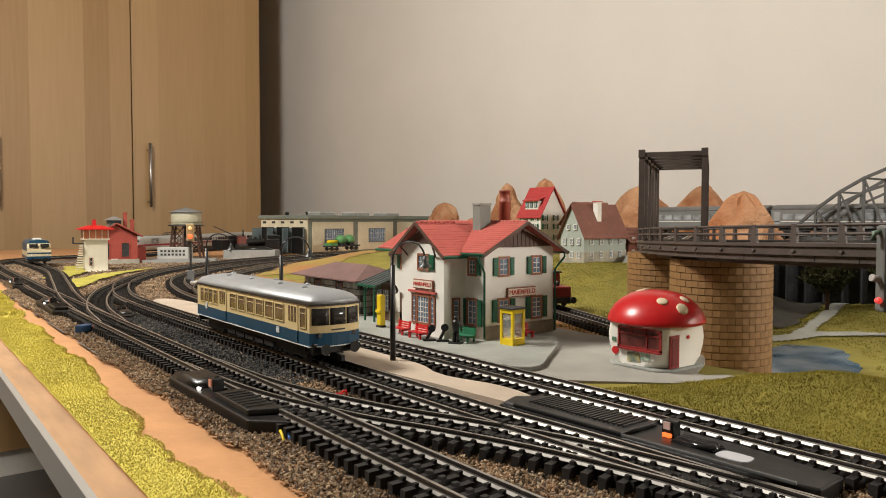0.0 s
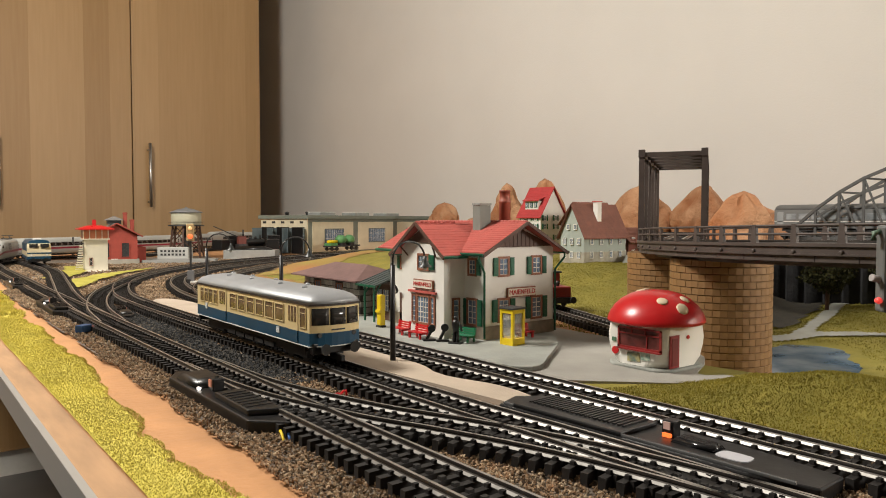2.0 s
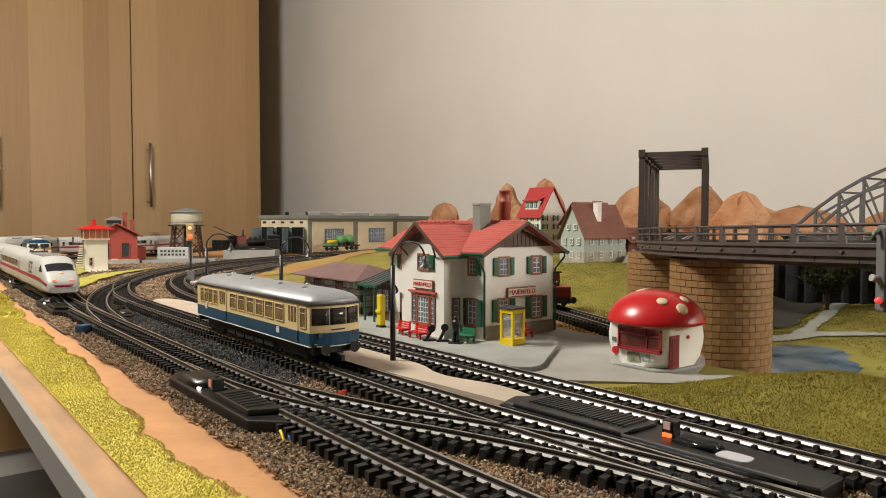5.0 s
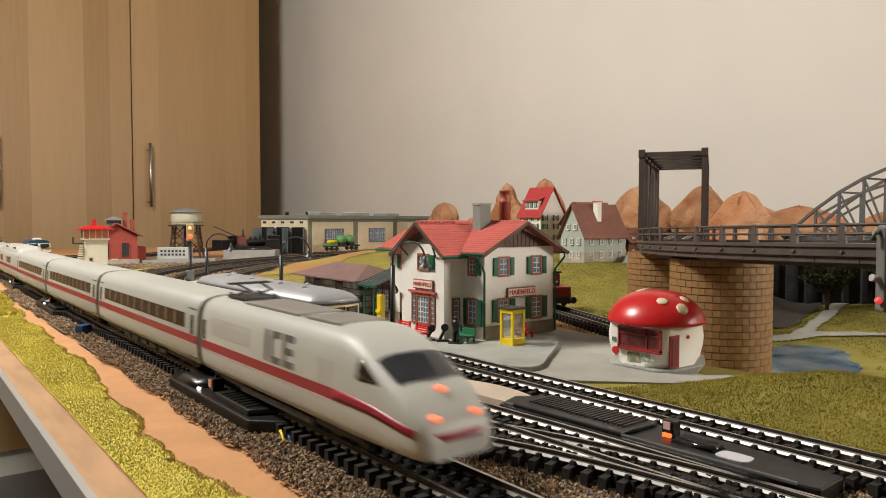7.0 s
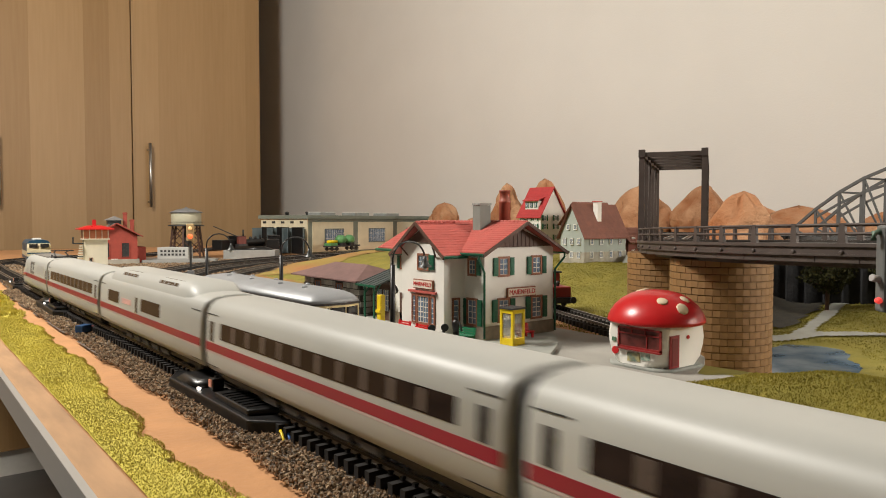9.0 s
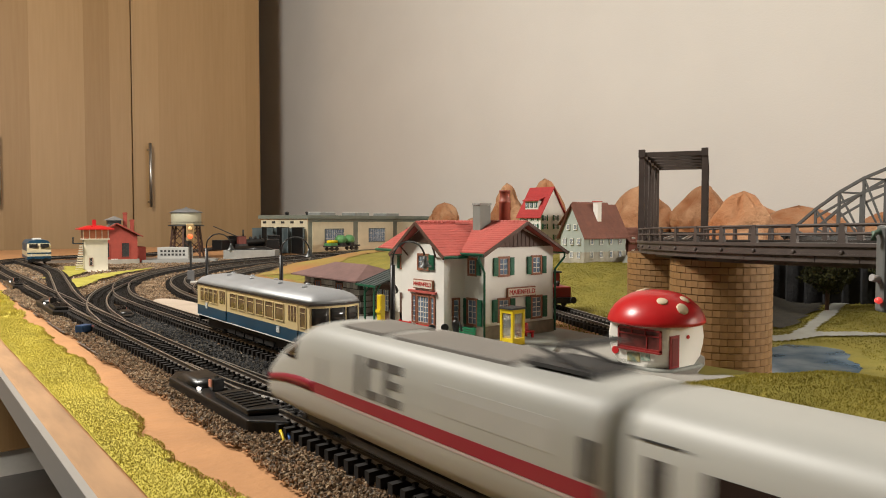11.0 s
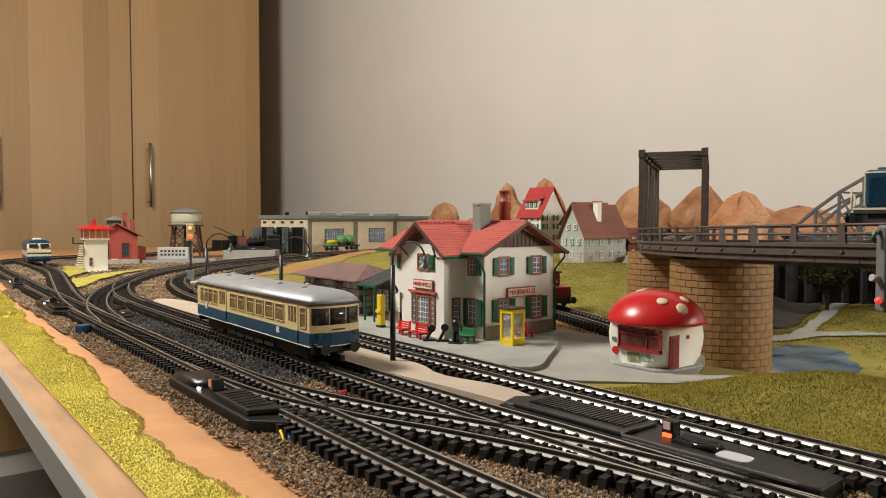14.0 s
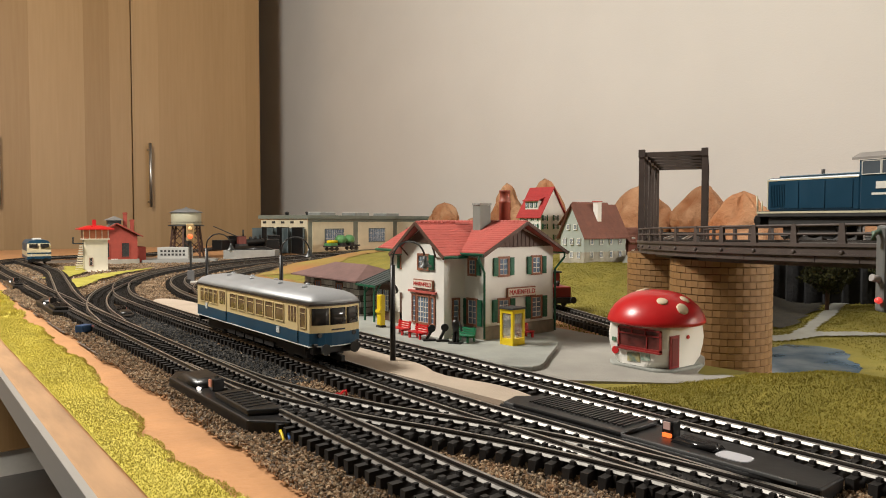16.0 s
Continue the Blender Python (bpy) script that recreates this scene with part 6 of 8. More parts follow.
def brick_mesh(r, w, h):
    """A slightly bowed brick on a round pier."""
    bm = bmesh.new()
    rows = []
    for k in (-1, 0, 1):
        a = k * w / 2 / r
        c, s = math.cos(a), math.sin(a)
        e = 0.0003 if k else 0
        rows.append([((r - 0.0008) * c, (r - 0.0008) * s, 0), ((r + 0.0007 - e) * c, (r + 0.0007 - e) * s, 0.0002), ((r + 0.0007 - e) * c, (r + 0.0007 - e) * s, h - 0.0002), ((r - 0.0008) * c, (r - 0.0008) * s, h)])
    bm_loft(bm, rows, 0, False)
    bmesh.ops.recalc_face_normals(bm, faces=bm.faces)
    me = bpy.data.meshes.new("brick")
    bm.to_mesh(me)
    bm.free()
    me.materials.append(BRICK)
    return me


BRICKS = brick_mesh(0.0332, 0.0091, 0.0043)


def pier(x, y, bottom, top, turn):
    p = thing("bridge_pier", pose(x, y, 0, 0, 0, turn), "round tan brick bridge pier", "bridge pier", "bridge piers")
    part("core", cyl(0.0332, 0.0332, bottom, top, 48), JOINT, p, "dark mortar core")
    rows = int((top - bottom) / 0.0047)
    n = 22
    for r in range(rows):
        for k in range(n):
            share("brick", BRICKS, p, pose(0, 0, top - (r + 1) * 0.0047, 0, 0, (k + 0.5 * (r % 2)) * 360 / n))


q = arc_pt(150)
pier(q.x + 0.0225, q.y + 0.0115, -0.036, 0.0612, 7)
q = arc_pt(PORTAL + 4)
pier(q.x + 0.012, q.y + 0.012, -0.010, 0.0600, 11)
for p in (182, 214):
    q = arc_pt(p)
    pier(q.x, q.y, -0.034, 0.0598, 3)


def box_bridge():
    b = thing("lattice_box_bridge", pose(arc_pt(PORTAL).x, arc_pt(PORTAL).y, VIADUCT_Z + climb(PORTAL), 0, 0, -58.3), "dark brown lattice box girder bridge with open portal", "bridge")
    W, H, L, n = 0.0262, 0.0865, 0.185, 5
    part("deck", box(-W, 0.001, -0.0060, W, L, 0.0015), BROWNSTEEL, b)
    for s in (-1, 1):
        part("top_chord", box(s * W - 0.0022, 0, H - 0.0055, s * W + 0.0022, L, H, bevel=0.0003), BROWNSTEEL, b)
        part("bottom_chord", box(s * W - 0.0022, 0, -0.0070, s * W + 0.0022, L, 0.0020), BROWNSTEEL, b)
        for k in range(n + 1):
            y = 0.0025 + (L - 0.005) * k / n
            w = 0.0038 if k in (0, n) else 0.0020
            bm = bmesh.new()
            bm_box(bm, s * W - 0.0024, y - w / 2, 0, s * W + 0.0024, y + w / 2, H)
            if k == 0:
                bm_box(bm, s * W - 0.0028, y - 0.0026, H - 0.0055, s * W + 0.0028, y + 0.0026, H + 0.0012)
                bm_prism(bm, [(-0.0030, 0), (0.0030, 0), (0.0020, 0.060), (-0.0020, 0.060)], -0.0026, 0.0026, Matrix(((1, 0, 0, s * W), (0, 0, 1, y), (0, 1, 0, 0), (0, 0, 0, 1))))
            part("upright", bm, BROWNSTEEL, b)
            if k < n:
                y2 = y + (L - 0.005) / n
                bm = bmesh.new()
                z = (0.004, H - 0.006) if k % 2 else (H - 0.006, 0.004)
                bm_bar(bm, (s * W, y, z[0]), (s * W, y2, z[1]), 0.0022)
                part("diagonal", bm, BROWNSTEEL, b)
    for k in range(n + 1):
        y = 0.0025 + (L - 0.005) * k / n
        part("cross_beam", box(-W, y - 0.0018, H - 0.0050, W, y + 0.0018, H - 0.0012), BROWNSTEEL, b)
        if k < n:
            y2 = y + (L - 0.005) / n
            for s in (-1, 1):
                bm = bmesh.new()
                bm_bar(bm, (s * W, y, H - 0.003), (-s * W, y2, H - 0.003), 0.0016)
                part("wind_brace", bm, BROWNSTEEL, b)


box_bridge()


def arch_bridge():
    b = thing("arch_bridge", pose(1.02, 0, BACK_Z), "grey steel arch bridge on the back line", "bridge")
    y0, y1, W = 0.490, 0.130, 0.033
    part("deck", box(-W, y1, -0.0070, W, y0, 0.0015), GREYSTEEL, b)

    def top(y, h):
        u = (y - (y0 + y1) / 2) / ((y0 - y1) / 2)
        return 0.016 + h * (1 - u * u)

    for s in (-1, 1):
        x = s * W
        part("girder", box(x - 0.0016, y1, -0.0090, x + 0.0016, y0, 0.0060), GREYSTEEL, b)
        n = 12
        ys = [y0 + (y1 - y0) * k / n for k in range(n + 1)]
        for h in (0.088, 0.070):
            if h == 0.070:
                for ya, yb in zip(ys[1:-1], ys[2:-1]):
                    bm = bmesh.new()
                    bm_bar(bm, (x, ya, top(ya, 0.072) - 0.006), (x, yb, top(yb, 0.072) - 0.006), 0.0024, 0.0030)
                    part("lower_chord", bm, GREYSTEEL, b)
            else:
                for ya, yb in zip(ys, ys[1:]):
                    bm = bmesh.new()
                    bm_bar(bm, (x, ya, top(ya, h)), (x, yb, top(yb, h)), 0.0040, 0.0036)
                    part("upper_chord", bm, GREYSTEEL, b)
        for k, y in enumerate(ys):
            bm = bmesh.new()
            bm_bar(bm, (x, y, 0), (x, y, top(y, 0.088)), 0.0030)
            part("hanger", bm, GREYSTEEL, b)
            if k < n:
                bm = bmesh.new()
                bm_bar(bm, (x, y, top(y, 0.088)) if k < n / 2 else (x, y, 0.003), (x, ys[k + 1], 0.003) if k < n / 2 else (x, ys[k + 1], top(ys[k + 1], 0.088)), 0.0022)
                part("diagonal", bm, GREYSTEEL, b)
    for k in range(2, 11):
        y = y0 + (y1 - y0) * k / 12
        part("cross_beam", bm_bar(bmesh.new(), (-W, y, top(y, 0.088)), (W, y, top(y, 0.088)), 0.0024), GREYSTEEL, b)


arch_bridge()
ROCKWALL = mat("dark_retaining_wall", (0.028, 0.027, 0.026), 0.85, var=0.3, scale=60, bump=0.5, bscale=250)
for a, b in ((0.492, 1.30), (-2.25, 0.128)):
    structure("embankment", box(0.985, a, -0.06, 1.055, b, BACK_Z), ROCKWALL, "dark stone embankment carrying the upper back line", "embankment")
structure("abutment", box(0.690, 0.455, -0.02, 0.760, 0.520, VIADUCT_Z - 0.0130), ROCKWALL, "dark stone bridge abutment", "embankment")
structure("embankment_slope", box(0.760, 0.480, -0.02, 0.836, 0.545, VIADUCT_Z - 0.0075), ROCKWALL, "dark stone embankment behind the lattice bridge", "embankment")


# ---------------------------------------------------------------- mountains
def mountain(x, y, z, w, seed, squash=1.0):
    """A lumpy painted rock with a rounded, uneven top and spreading foot."""
    n, m = 48, 22
    vs, fs = [], []
    for i in range(m + 1):
        h = i / m
        r = 1.05 * (1 - h) ** 1.2 + 0.72 * math.sqrt(max(0, 1 - h ** 4))
        for k in range(n):
            a = 2 * math.pi * k / n
            c, s = math.cos(a), math.sin(a)
            d = 1 + 0.60 * noise.noise((c * 1.2 + seed * 3.1, s * 1.2, h * 2.2)) + 0.30 * noise.noise((c * 3 + seed, s * 3, h * 4)) + 0.10 * noise.noise((c * 7 + seed, s * 7, h * 9))
            lean = 0.35 * w * h * noise.noise((seed * 1.7, 0.4, 0.1))
            vs.append((x + c * r * w * d * squash, y + lean + s * r * w * d, z * h ** 0.9 - 0.004 + 0.004 * noise.noise((c * 2, s * 2 + seed, h * 5))))
    for i in range(m):
        for k in range(n):
            fs.append((i * n + k, i * n + (k + 1) % n, (i + 1) * n + (k + 1) % n, (i + 1) * n + k))
    fs.append(tuple(m * n + k for k in range(n)))
    ob = raw("mountain", vs, fs, mat("painted_rock", (0.36, 0.135, 0.048), 0.8, second=(0.54, 0.31, 0.17), scale=18, bump=1.0, bscale=60, big=0.35))
    for f in ob.data.polygons:
        f.use_smooth = True
    tagged(ob, "orange-brown painted model rock peak near the wall", "mountain", "model mountains")


for q in ((1.25, 1.62, 0.142, 0.052, 1), (1.25, 1.355, 0.186, 0.042, 2), (1.25, 1.213, 0.192, 0.042, 3), (1.26, 0.948, 0.164, 0.056, 4), (1.26, 0.803, 0.162, 0.048, 5), (0.905, 0.520, 0.1290, 0.043, 6), (1.26, 0.62, 0.116, 0.085, 7), (1.28, 0.46, 0.108, 0.07, 8), (1.27, 1.09, 0.13, 0.07, 9), (1.27, 0.72, 0.125, 0.07, 10), (1.27, 1.50, 0.10, 0.06, 11)):
    mountain(q[0], q[1], q[2], q[3], q[4], 0.8)


# ---------------------------------------------------------------- trees and bushes
def leaf_mat(name, stops):
    return island_mat(name, stops, 0.8)


LEAF_DARK = leaf_mat("dark_foliage", ((0.020, 0.022, 0.008), (0.040, 0.042, 0.014), (0.065, 0.062, 0.020)))
LEAF_OLIVE = leaf_mat("olive_foliage", ((0.05, 0.055, 0.010), (0.10, 0.10, 0.02), (0.16, 0.14, 0.03)))


def clumps(cx, cy, cz, rx, rz, n, size, rng):
    vs, fs = [], []
    for _ in range(n):
        a, u = rng.uniform(0, 2 * math.pi), rng.uniform(-1, 1)
        r = rng.uniform(0.35, 1.0) ** 0.5 * (0.8 + 0.35 * noise.noise((math.cos(a) * 2, math.sin(a) * 2, u * 2)))
        p = Vector((cx + rx * r * math.cos(a) * math.sqrt(1 - u * u), cy + rx * r * math.sin(a) * math.sqrt(1 - u * u), cz + rz * r * u))
        q = Euler((rng.uniform(0, 6), rng.uniform(0, 6), rng.uniform(0, 6))).to_matrix()
        s = size * rng.uniform(0.6, 1.3)
        b = len(vs)
        for c in ((-1, -0.5, 0), (1, -0.5, 0.2), (0.8, 0.6, -0.2), (-0.7, 0.7, 0.3)):
            vs.append(tuple(p + q @ (Vector(c) * s)))
        fs += [(b, b + 1, b + 2), (b, b + 2, b + 3)]
    return vs, fs


def tree(x, y, z, h, r, seed):
    rng = random.Random(seed)
    t_ = thing("model_tree", pose(x, y, z), "dark green bushy model tree under the bridge", "tree", "model trees")
    bm = bmesh.new()
    bm_tube(bm, [(0, 0, -0.003), (0.001, 0, h * 0.4), (0, 0.001, h * 0.8)], r * 0.07)
    for k in range(7):
        a = k * 2.4
        bm_tube(bm, [(0, 0, h * (0.3 + 0.06 * k)), (math.cos(a) * r * 0.6, math.sin(a) * r * 0.6, h * (0.42 + 0.07 * k))], r * 0.03, 5)
    part("trunk", bm, WOODDARK, t_, "dark brown trunk with limbs")
    vs, fs = clumps(0, 0, h * 0.62, r, h * 0.40, 2600, 0.0016, rng)
    me = bpy.data.meshes.new("crown")
    me.from_pydata(vs, [], fs)
    me.materials.append(LEAF_DARK)
    new("crown", me).parent = t_


for x, y, h, r, s in ((0.838, 0.376, 0.074, 0.032, 1), (0.860, 0.300, 0.080, 0.036, 2), (0.900, 0.420, 0.075, 0.034, 4), (0.930, 0.340, 0.085, 0.036, 5), (0.930, 0.240, 0.085, 0.036, 6), (0.850, 0.210, 0.060, 0.030, 7), (0.940, 0.470, 0.060, 0.028, 8)):
    tree(x, y, ground_z(x, y), h, r, s)
# The wall's near-black colour carries the shadow that lies in the valley.
bw = structure("valley_wall", box(0, 0, -0.04, 0.20, 0.02, 0.0500), mat("shaded_stone", (0.016, 0.016, 0.017), 0.9, var=0.4, scale=60, bump=0.5, bscale=250), "stone retaining wall in the valley, shadow put into its near-black colour", "wall")
bw.matrix_basis = pose(0.815, 0.462, 0, 0, 0, -40)
for k in range(9):
    part("buttress", box(0.004 + k * 0.022, -0.005, -0.04, 0.011 + k * 0.022, 0.0002, 0.0460, bevel=0.0006), mat("shaded_stone", (0.016, 0.016, 0.017)), bw)
structure("back_retaining_wall", box(1.060, -0.30, -0.06, 1.075, 0.75, 0.052), ROCKWALL, "dark stone retaining wall behind the arch bridge", "wall")
for x, y, z, rx, rz, s in ((0.845, 0.490, 0.062, 0.022, 0.028, 1), (0.862, 0.520, 0.060, 0.016, 0.020, 2)):
    vs, fs = clumps(x, y, ground_z(x, y) + rz * 0.75, rx, rz, 2200, 0.0016, random.Random(s))
    tagged(raw("bush", vs, fs, LEAF_OLIVE), "round olive green scatter bush before the rock", "bush")


# ---------------------------------------------------------------- hill houses
def cottage(m, lx, ly, ze, zr, wall, roof, label, along="x", shutters=False, beams=None, upper=None, chimney=None, rows=((0.010, 4), (0.028, 4))):
    """A small house; local corner at the origin, ridge along x or y."""
    h = thing("model_house", m, label, "house", "hill houses")
    to_y = Matrix(((1, 0, 0, 0), (0, 0, 1, 0), (0, 1, 0, 0), (0, 0, 0, 1)))
    to_x = Matrix(((0, 0, 1, 0), (1, 0, 0, 0), (0, 1, 0, 0), (0, 0, 0, 1)))
    if along == "x":
        part("wall", bm_prism(bmesh.new(), [(0, -0.03), (ly, -0.03), (ly, ze), (ly / 2, zr - 0.001), (0, ze)], 0, lx, to_x), wall, h)
        gable_roof(h, pose(-0.004, ly / 2, ze) @ pose(0, 0, 0, 0, 0, -90), lx + 0.008, ly / 2, zr - ze, 0.008, 0.0020, roof, "tiled saddle roof")
    else:
        part("wall", bm_prism(bmesh.new(), [(0, -0.03), (lx, -0.03), (lx, ze), (lx / 2, zr - 0.001), (0, ze)], 0, ly, to_y), wall, h)
        gable_roof(h, pose(lx / 2, -0.004, ze), ly + 0.008, lx / 2, zr - ze, 0.008, 0.0020, roof, "tiled saddle roof")
    if upper:
        part("ground_floor", box(-0.0008, -0.0008, -0.03, lx + 0.0008, ly + 0.0008, ze * 0.42), upper, h, "rendered ground floor")
    for z, hh in rows:
        for k in range(3):
            window(h, wall_m(-0.0008, ly * (0.2 + 0.3 * k), z, -90), 0.0045, 0.0075, 2, 2, 0.0008, shutters=shutters, surround=WHITE)
        for k in range(4 if lx > 0.06 else 2):
            window(h, wall_m(lx * (0.16 + (0.23 if lx > 0.06 else 0.45) * k), -0.0008, z, 0), 0.0050, 0.0075, 2, 2, 0.0008, shutters=shutters, surround=WHITE)
    if along == "x":
        for k in (0.35, 0.65):
            window(h, wall_m(-0.0008, ly * k, ze + (zr - ze) * 0.15, -90), 0.0040, 0.0065, 2, 2, 0.0007, surround=WHITE)
    if beams:
        for k in range(5):
            part("beam", box(-0.0014, ly * k / 4 - 0.0007, ze * 0.45, -0.0006, ly * k / 4 + 0.0007, ze), beams, h)
        for k in range(8):
            part("beam", box(lx * k / 7 - 0.0007, -0.0014, ze * 0.45, lx * k / 7 + 0.0007, -0.0006, ze), beams, h)
        for z in (ze * 0.45, ze * 0.72, ze - 0.001):
            part("beam", box(-0.0015, 0, z - 0.0006, -0.0006, ly, z + 0.0006), beams, h)
            part("beam", box(0, -0.0015, z - 0.0006, lx, -0.0006, z + 0.0006), beams, h)
    if chimney:
        c = part("chimney", box(chimney[0] - 0.004, chimney[1] - 0.004, ze + 0.004, chimney[0] + 0.004, chimney[1] + 0.004, zr + 0.004), WHITE, h, "pale chimney")
        part("chimney_cap", box(chimney[0] - 0.005, chimney[1] - 0.005, zr + 0.004, chimney[0] + 0.005, chimney[1] + 0.005, zr + 0.0055), ROOFRED, c)
    return h


BROWNROOF = mat("brown_tile_roof", (0.20, 0.075, 0.05), 0.7, var=0.12, scale=150, bump=0.2, bscale=600)
REDROOF2 = mat("crimson_roof", (0.42, 0.035, 0.035), 0.6, var=0.1, scale=150, bump=0.2, bscale=600)
PALEGREY = mat("pale_grey_render", (0.36, 0.40, 0.36), 0.8, var=0.06, scale=60)
h = cottage(pose(0.727, 0.638, 0.0275), 0.086, 0.042, 0.0420, 0.0810, PALEGREY, BROWNROOF, "pale grey-green house with brown tiled roof on the hill", "x", upper=mat("rough_ground_floor", (0.40, 0.37, 0.30), 0.85, var=0.2, scale=90), chimney=(0.040, 0.012))
h2 = cottage(pose(0.842, 0.832, 0.030), 0.056, 0.050, 0.0680, 0.1120, STWHITE, REDROOF2, "tall white house with crimson roof and green shutters", "y", shutters=True, rows=((0.026, 4), (0.044, 4), (0.058, 3)))
dm = part("dormer", box(0.004, 0.010, 0.0760, 0.022, 0.040, 0.0900), STWHITE, h2, "white dormer with a red lean-to roof")
part("dormer_roof", bm_prism(bmesh.new(), [(0.000, 0.0895), (0.026, 0.0985), (0.026, 0.1000), (0.000, 0.0912)], 0.007, 0.043, Matrix(((1, 0, 0, 0), (0, 0, 1, 0), (0, 1, 0, 0), (0, 0, 0, 1)))), REDROOF2, dm)
for k in range(3):
    window(h2, wall_m(0.0036, 0.015 + k * 0.010, 0.0795, -90), 0.0050, 0.0075, 2, 2, 0.0007, surround=GREEN)
h3 = cottage(pose(0.842, 0.735, 0.030), 0.075, 0.050, 0.0560, 0.0850, mat("tan_timber", (0.30, 0.17, 0.08), 0.75, var=0.15), BROWNROOF, "brown boarded barn with brown roof beside the houses", "x", beams=WOODDARK)
h4 = cottage(pose(0.822, 0.640, 0.028), 0.060, 0.034, 0.0330, 0.0480, mat("barn_red", (0.20, 0.06, 0.04), 0.75, var=0.15), BROWNROOF, "low reddish brown annex beside the grey-green house", "x")
st = thing("garden_stairs", pose(0.787, 0.612, 0.0270), "grey outside stairs with a railing at the house", "stairs")
for k in range(7):
    part("step", box(0.002 * k, 0, 0, 0.030, 0.012, 0.0022 * (k + 1)), STONEGREY, st)
part("railing", bm_bar(bm_bar(bmesh.new(), (0.001, 0, 0.006), (0.016, 0, 0.024), 0.0009), (0.030, 0, 0.014), (0.030, 0, 0.024), 0.0009), WOODDARK, st)
te = structure("house_terrace", box(0.707, 0.591, 0.010, 0.832, 0.696, 0.0272), STONEGREY, "grey paved terrace under the hill house", "pavement")


def red_loco():
    c = thing("red_shunter", pose(0.4860, 0.470, 0.009, 0, 0, 156.7), "small red shunting locomotive behind the station", "locomotive")
    part("frame", box(-0.013, -0.032, 0.0050, 0.013, 0.032, 0.0085), BLACK, c, "black frame")
    part("hood", box(-0.010, 0.0, 0.0085, 0.010, 0.030, 0.0190, bevel=0.0012), mat("shunter_red", (0.22, 0.016, 0.016), 0.35), c, "dark red hood")
    cb = part("cab", box(-0.0125, -0.028, 0.0085, 0.0125, -0.001, 0.0290, bevel=0.0008), mat("shunter_red", (0.33, 0.02, 0.02)), c)
    part("cab_roof", box(-0.0135, -0.030, 0.0290, 0.0135, 0.001, 0.0308, bevel=0.0006), DARK, c)
    for s in (-1, 1):
        part("cab_window", box(min(s * 0.0120, s * 0.0128), -0.022, 0.0205, max(s * 0.0120, s * 0.0128), -0.006, 0.0270), GLASSD, cb)
    part("chimney", cyl(0.0014, 0.0017, 0.019, 0.0235, 10, pose(0, 0.022, 0)), BLACK, c)
    part("buffer_beam", bm_lathe(bm_lathe(box(-0.013, 0.030, 0.0045, 0.013, 0.033, 0.0095), [(0.0010, 0), (0.0010, 0.004), (0.003, 0.004), (0.003, 0.005)], 12, pose(0.0085, 0.033, 0.0075, -90)), [(0.0010, 0), (0.0010, 0.004), (0.003, 0.004), (0.003, 0.005)], 12, pose(-0.0085, 0.033, 0.0075, -90)), BLACK, c)
    bogie(c, 0.0, length=0.05)


red_loco()


# ---------------------------------------------------------------- depot in the distance
def engine_shed():
    s = thing("engine_shed", pose(0.866, 1.707, 0.0, 0, 0, 20), "cream and green roundhouse engine shed with open doors", "engine shed")
    CR = mat("shed_cream", (0.62, 0.56, 0.40), 0.7, var=0.06, scale=40)
    GG = mat("shed_greygreen", (0.17, 0.19, 0.155), 0.7, var=0.1, scale=40)
    DG = mat("shed_door", (0.07, 0.095, 0.10), 0.55, var=0.15)
    L, D, H = 0.60, 0.17, 0.092
    part("wall", box(0.003, 0, 0, L, D, H), GG, s, "grey-green wall")
    part("roof", box(-0.006, -0.006, H, L + 0.006, D + 0.006, H + 0.010, bevel=0.001), GG, s, "grey-green flat roof")
    for k in range(3):
        part("wall_panel", box(0.018 + k * 0.190, -0.0015, 0.004, 0.186 + k * 0.190, 0.0005, H - 0.008), CR, s, "cream wall panel")
        window(s, wall_m(0.105 + k * 0.190, -0.0016, 0.027, 0), 0.074, 0.036, 8, 3, 0.0025, surround=DG, bars=WHITE)
    for k in range(3):
        sk = part("skylight", box(0.07 + k * 0.15, 0.02, H + 0.010, 0.135 + k * 0.15, 0.07, H + 0.018), mat("skylight_grey", (0.25, 0.26, 0.25), 0.4), s, "grey ribbed skylight")
        for q in range(7):
            part("skylight_bar", box(0.072 + k * 0.15 + q * 0.0095, 0.019, H + 0.018, 0.0735 + k * 0.15 + q * 0.0095, 0.071, H + 0.0192), WHITE, sk)
    for k, (x, y) in enumerate(((0.03, 0.03), (0.045, 0.12), (0.20, 0.1), (0.02, 0.09))):
        part("roof_vent", bm_lathe(bmesh.new(), [(0.003, H + 0.010), (0.003, H + 0.016), (0.005, H + 0.017), (0.001, H + 0.020)], 10, pose(x, y, 0)), DARK, s)
    part("front_wall", box(-0.001, 0, 0.070, 0.003, D, H), CR, s, "cream front wall above the doors")
    for k in range(5):
        part("front_window", box(-0.0016, 0.014 + k * 0.034, 0.080, -0.0008, 0.026 + k * 0.034, 0.086), DARK, s)
    for k in range(3):
        y = 0.004 + k * 0.056
        part("pillar", box(-0.002, y - 0.004, 0, 0.003, y + 0.004, 0.070), CR, s)
        part("doorway", box(-0.0005, y + 0.004, 0, 0.003, y + 0.052, 0.070), BLACK, s, "dark open doorway")
        for e, o in ((0.005, -20), (0.051, 200)):
            d = part("door", bm_box(bmesh.new(), -0.026, -0.001, 0.002, 0, 0.001, 0.068, pose(-0.001, y + e, 0, 0, 0, 35 if e < 0.01 else -35)), DG, s, "open grey-green shed door")
    return s


engine_shed()


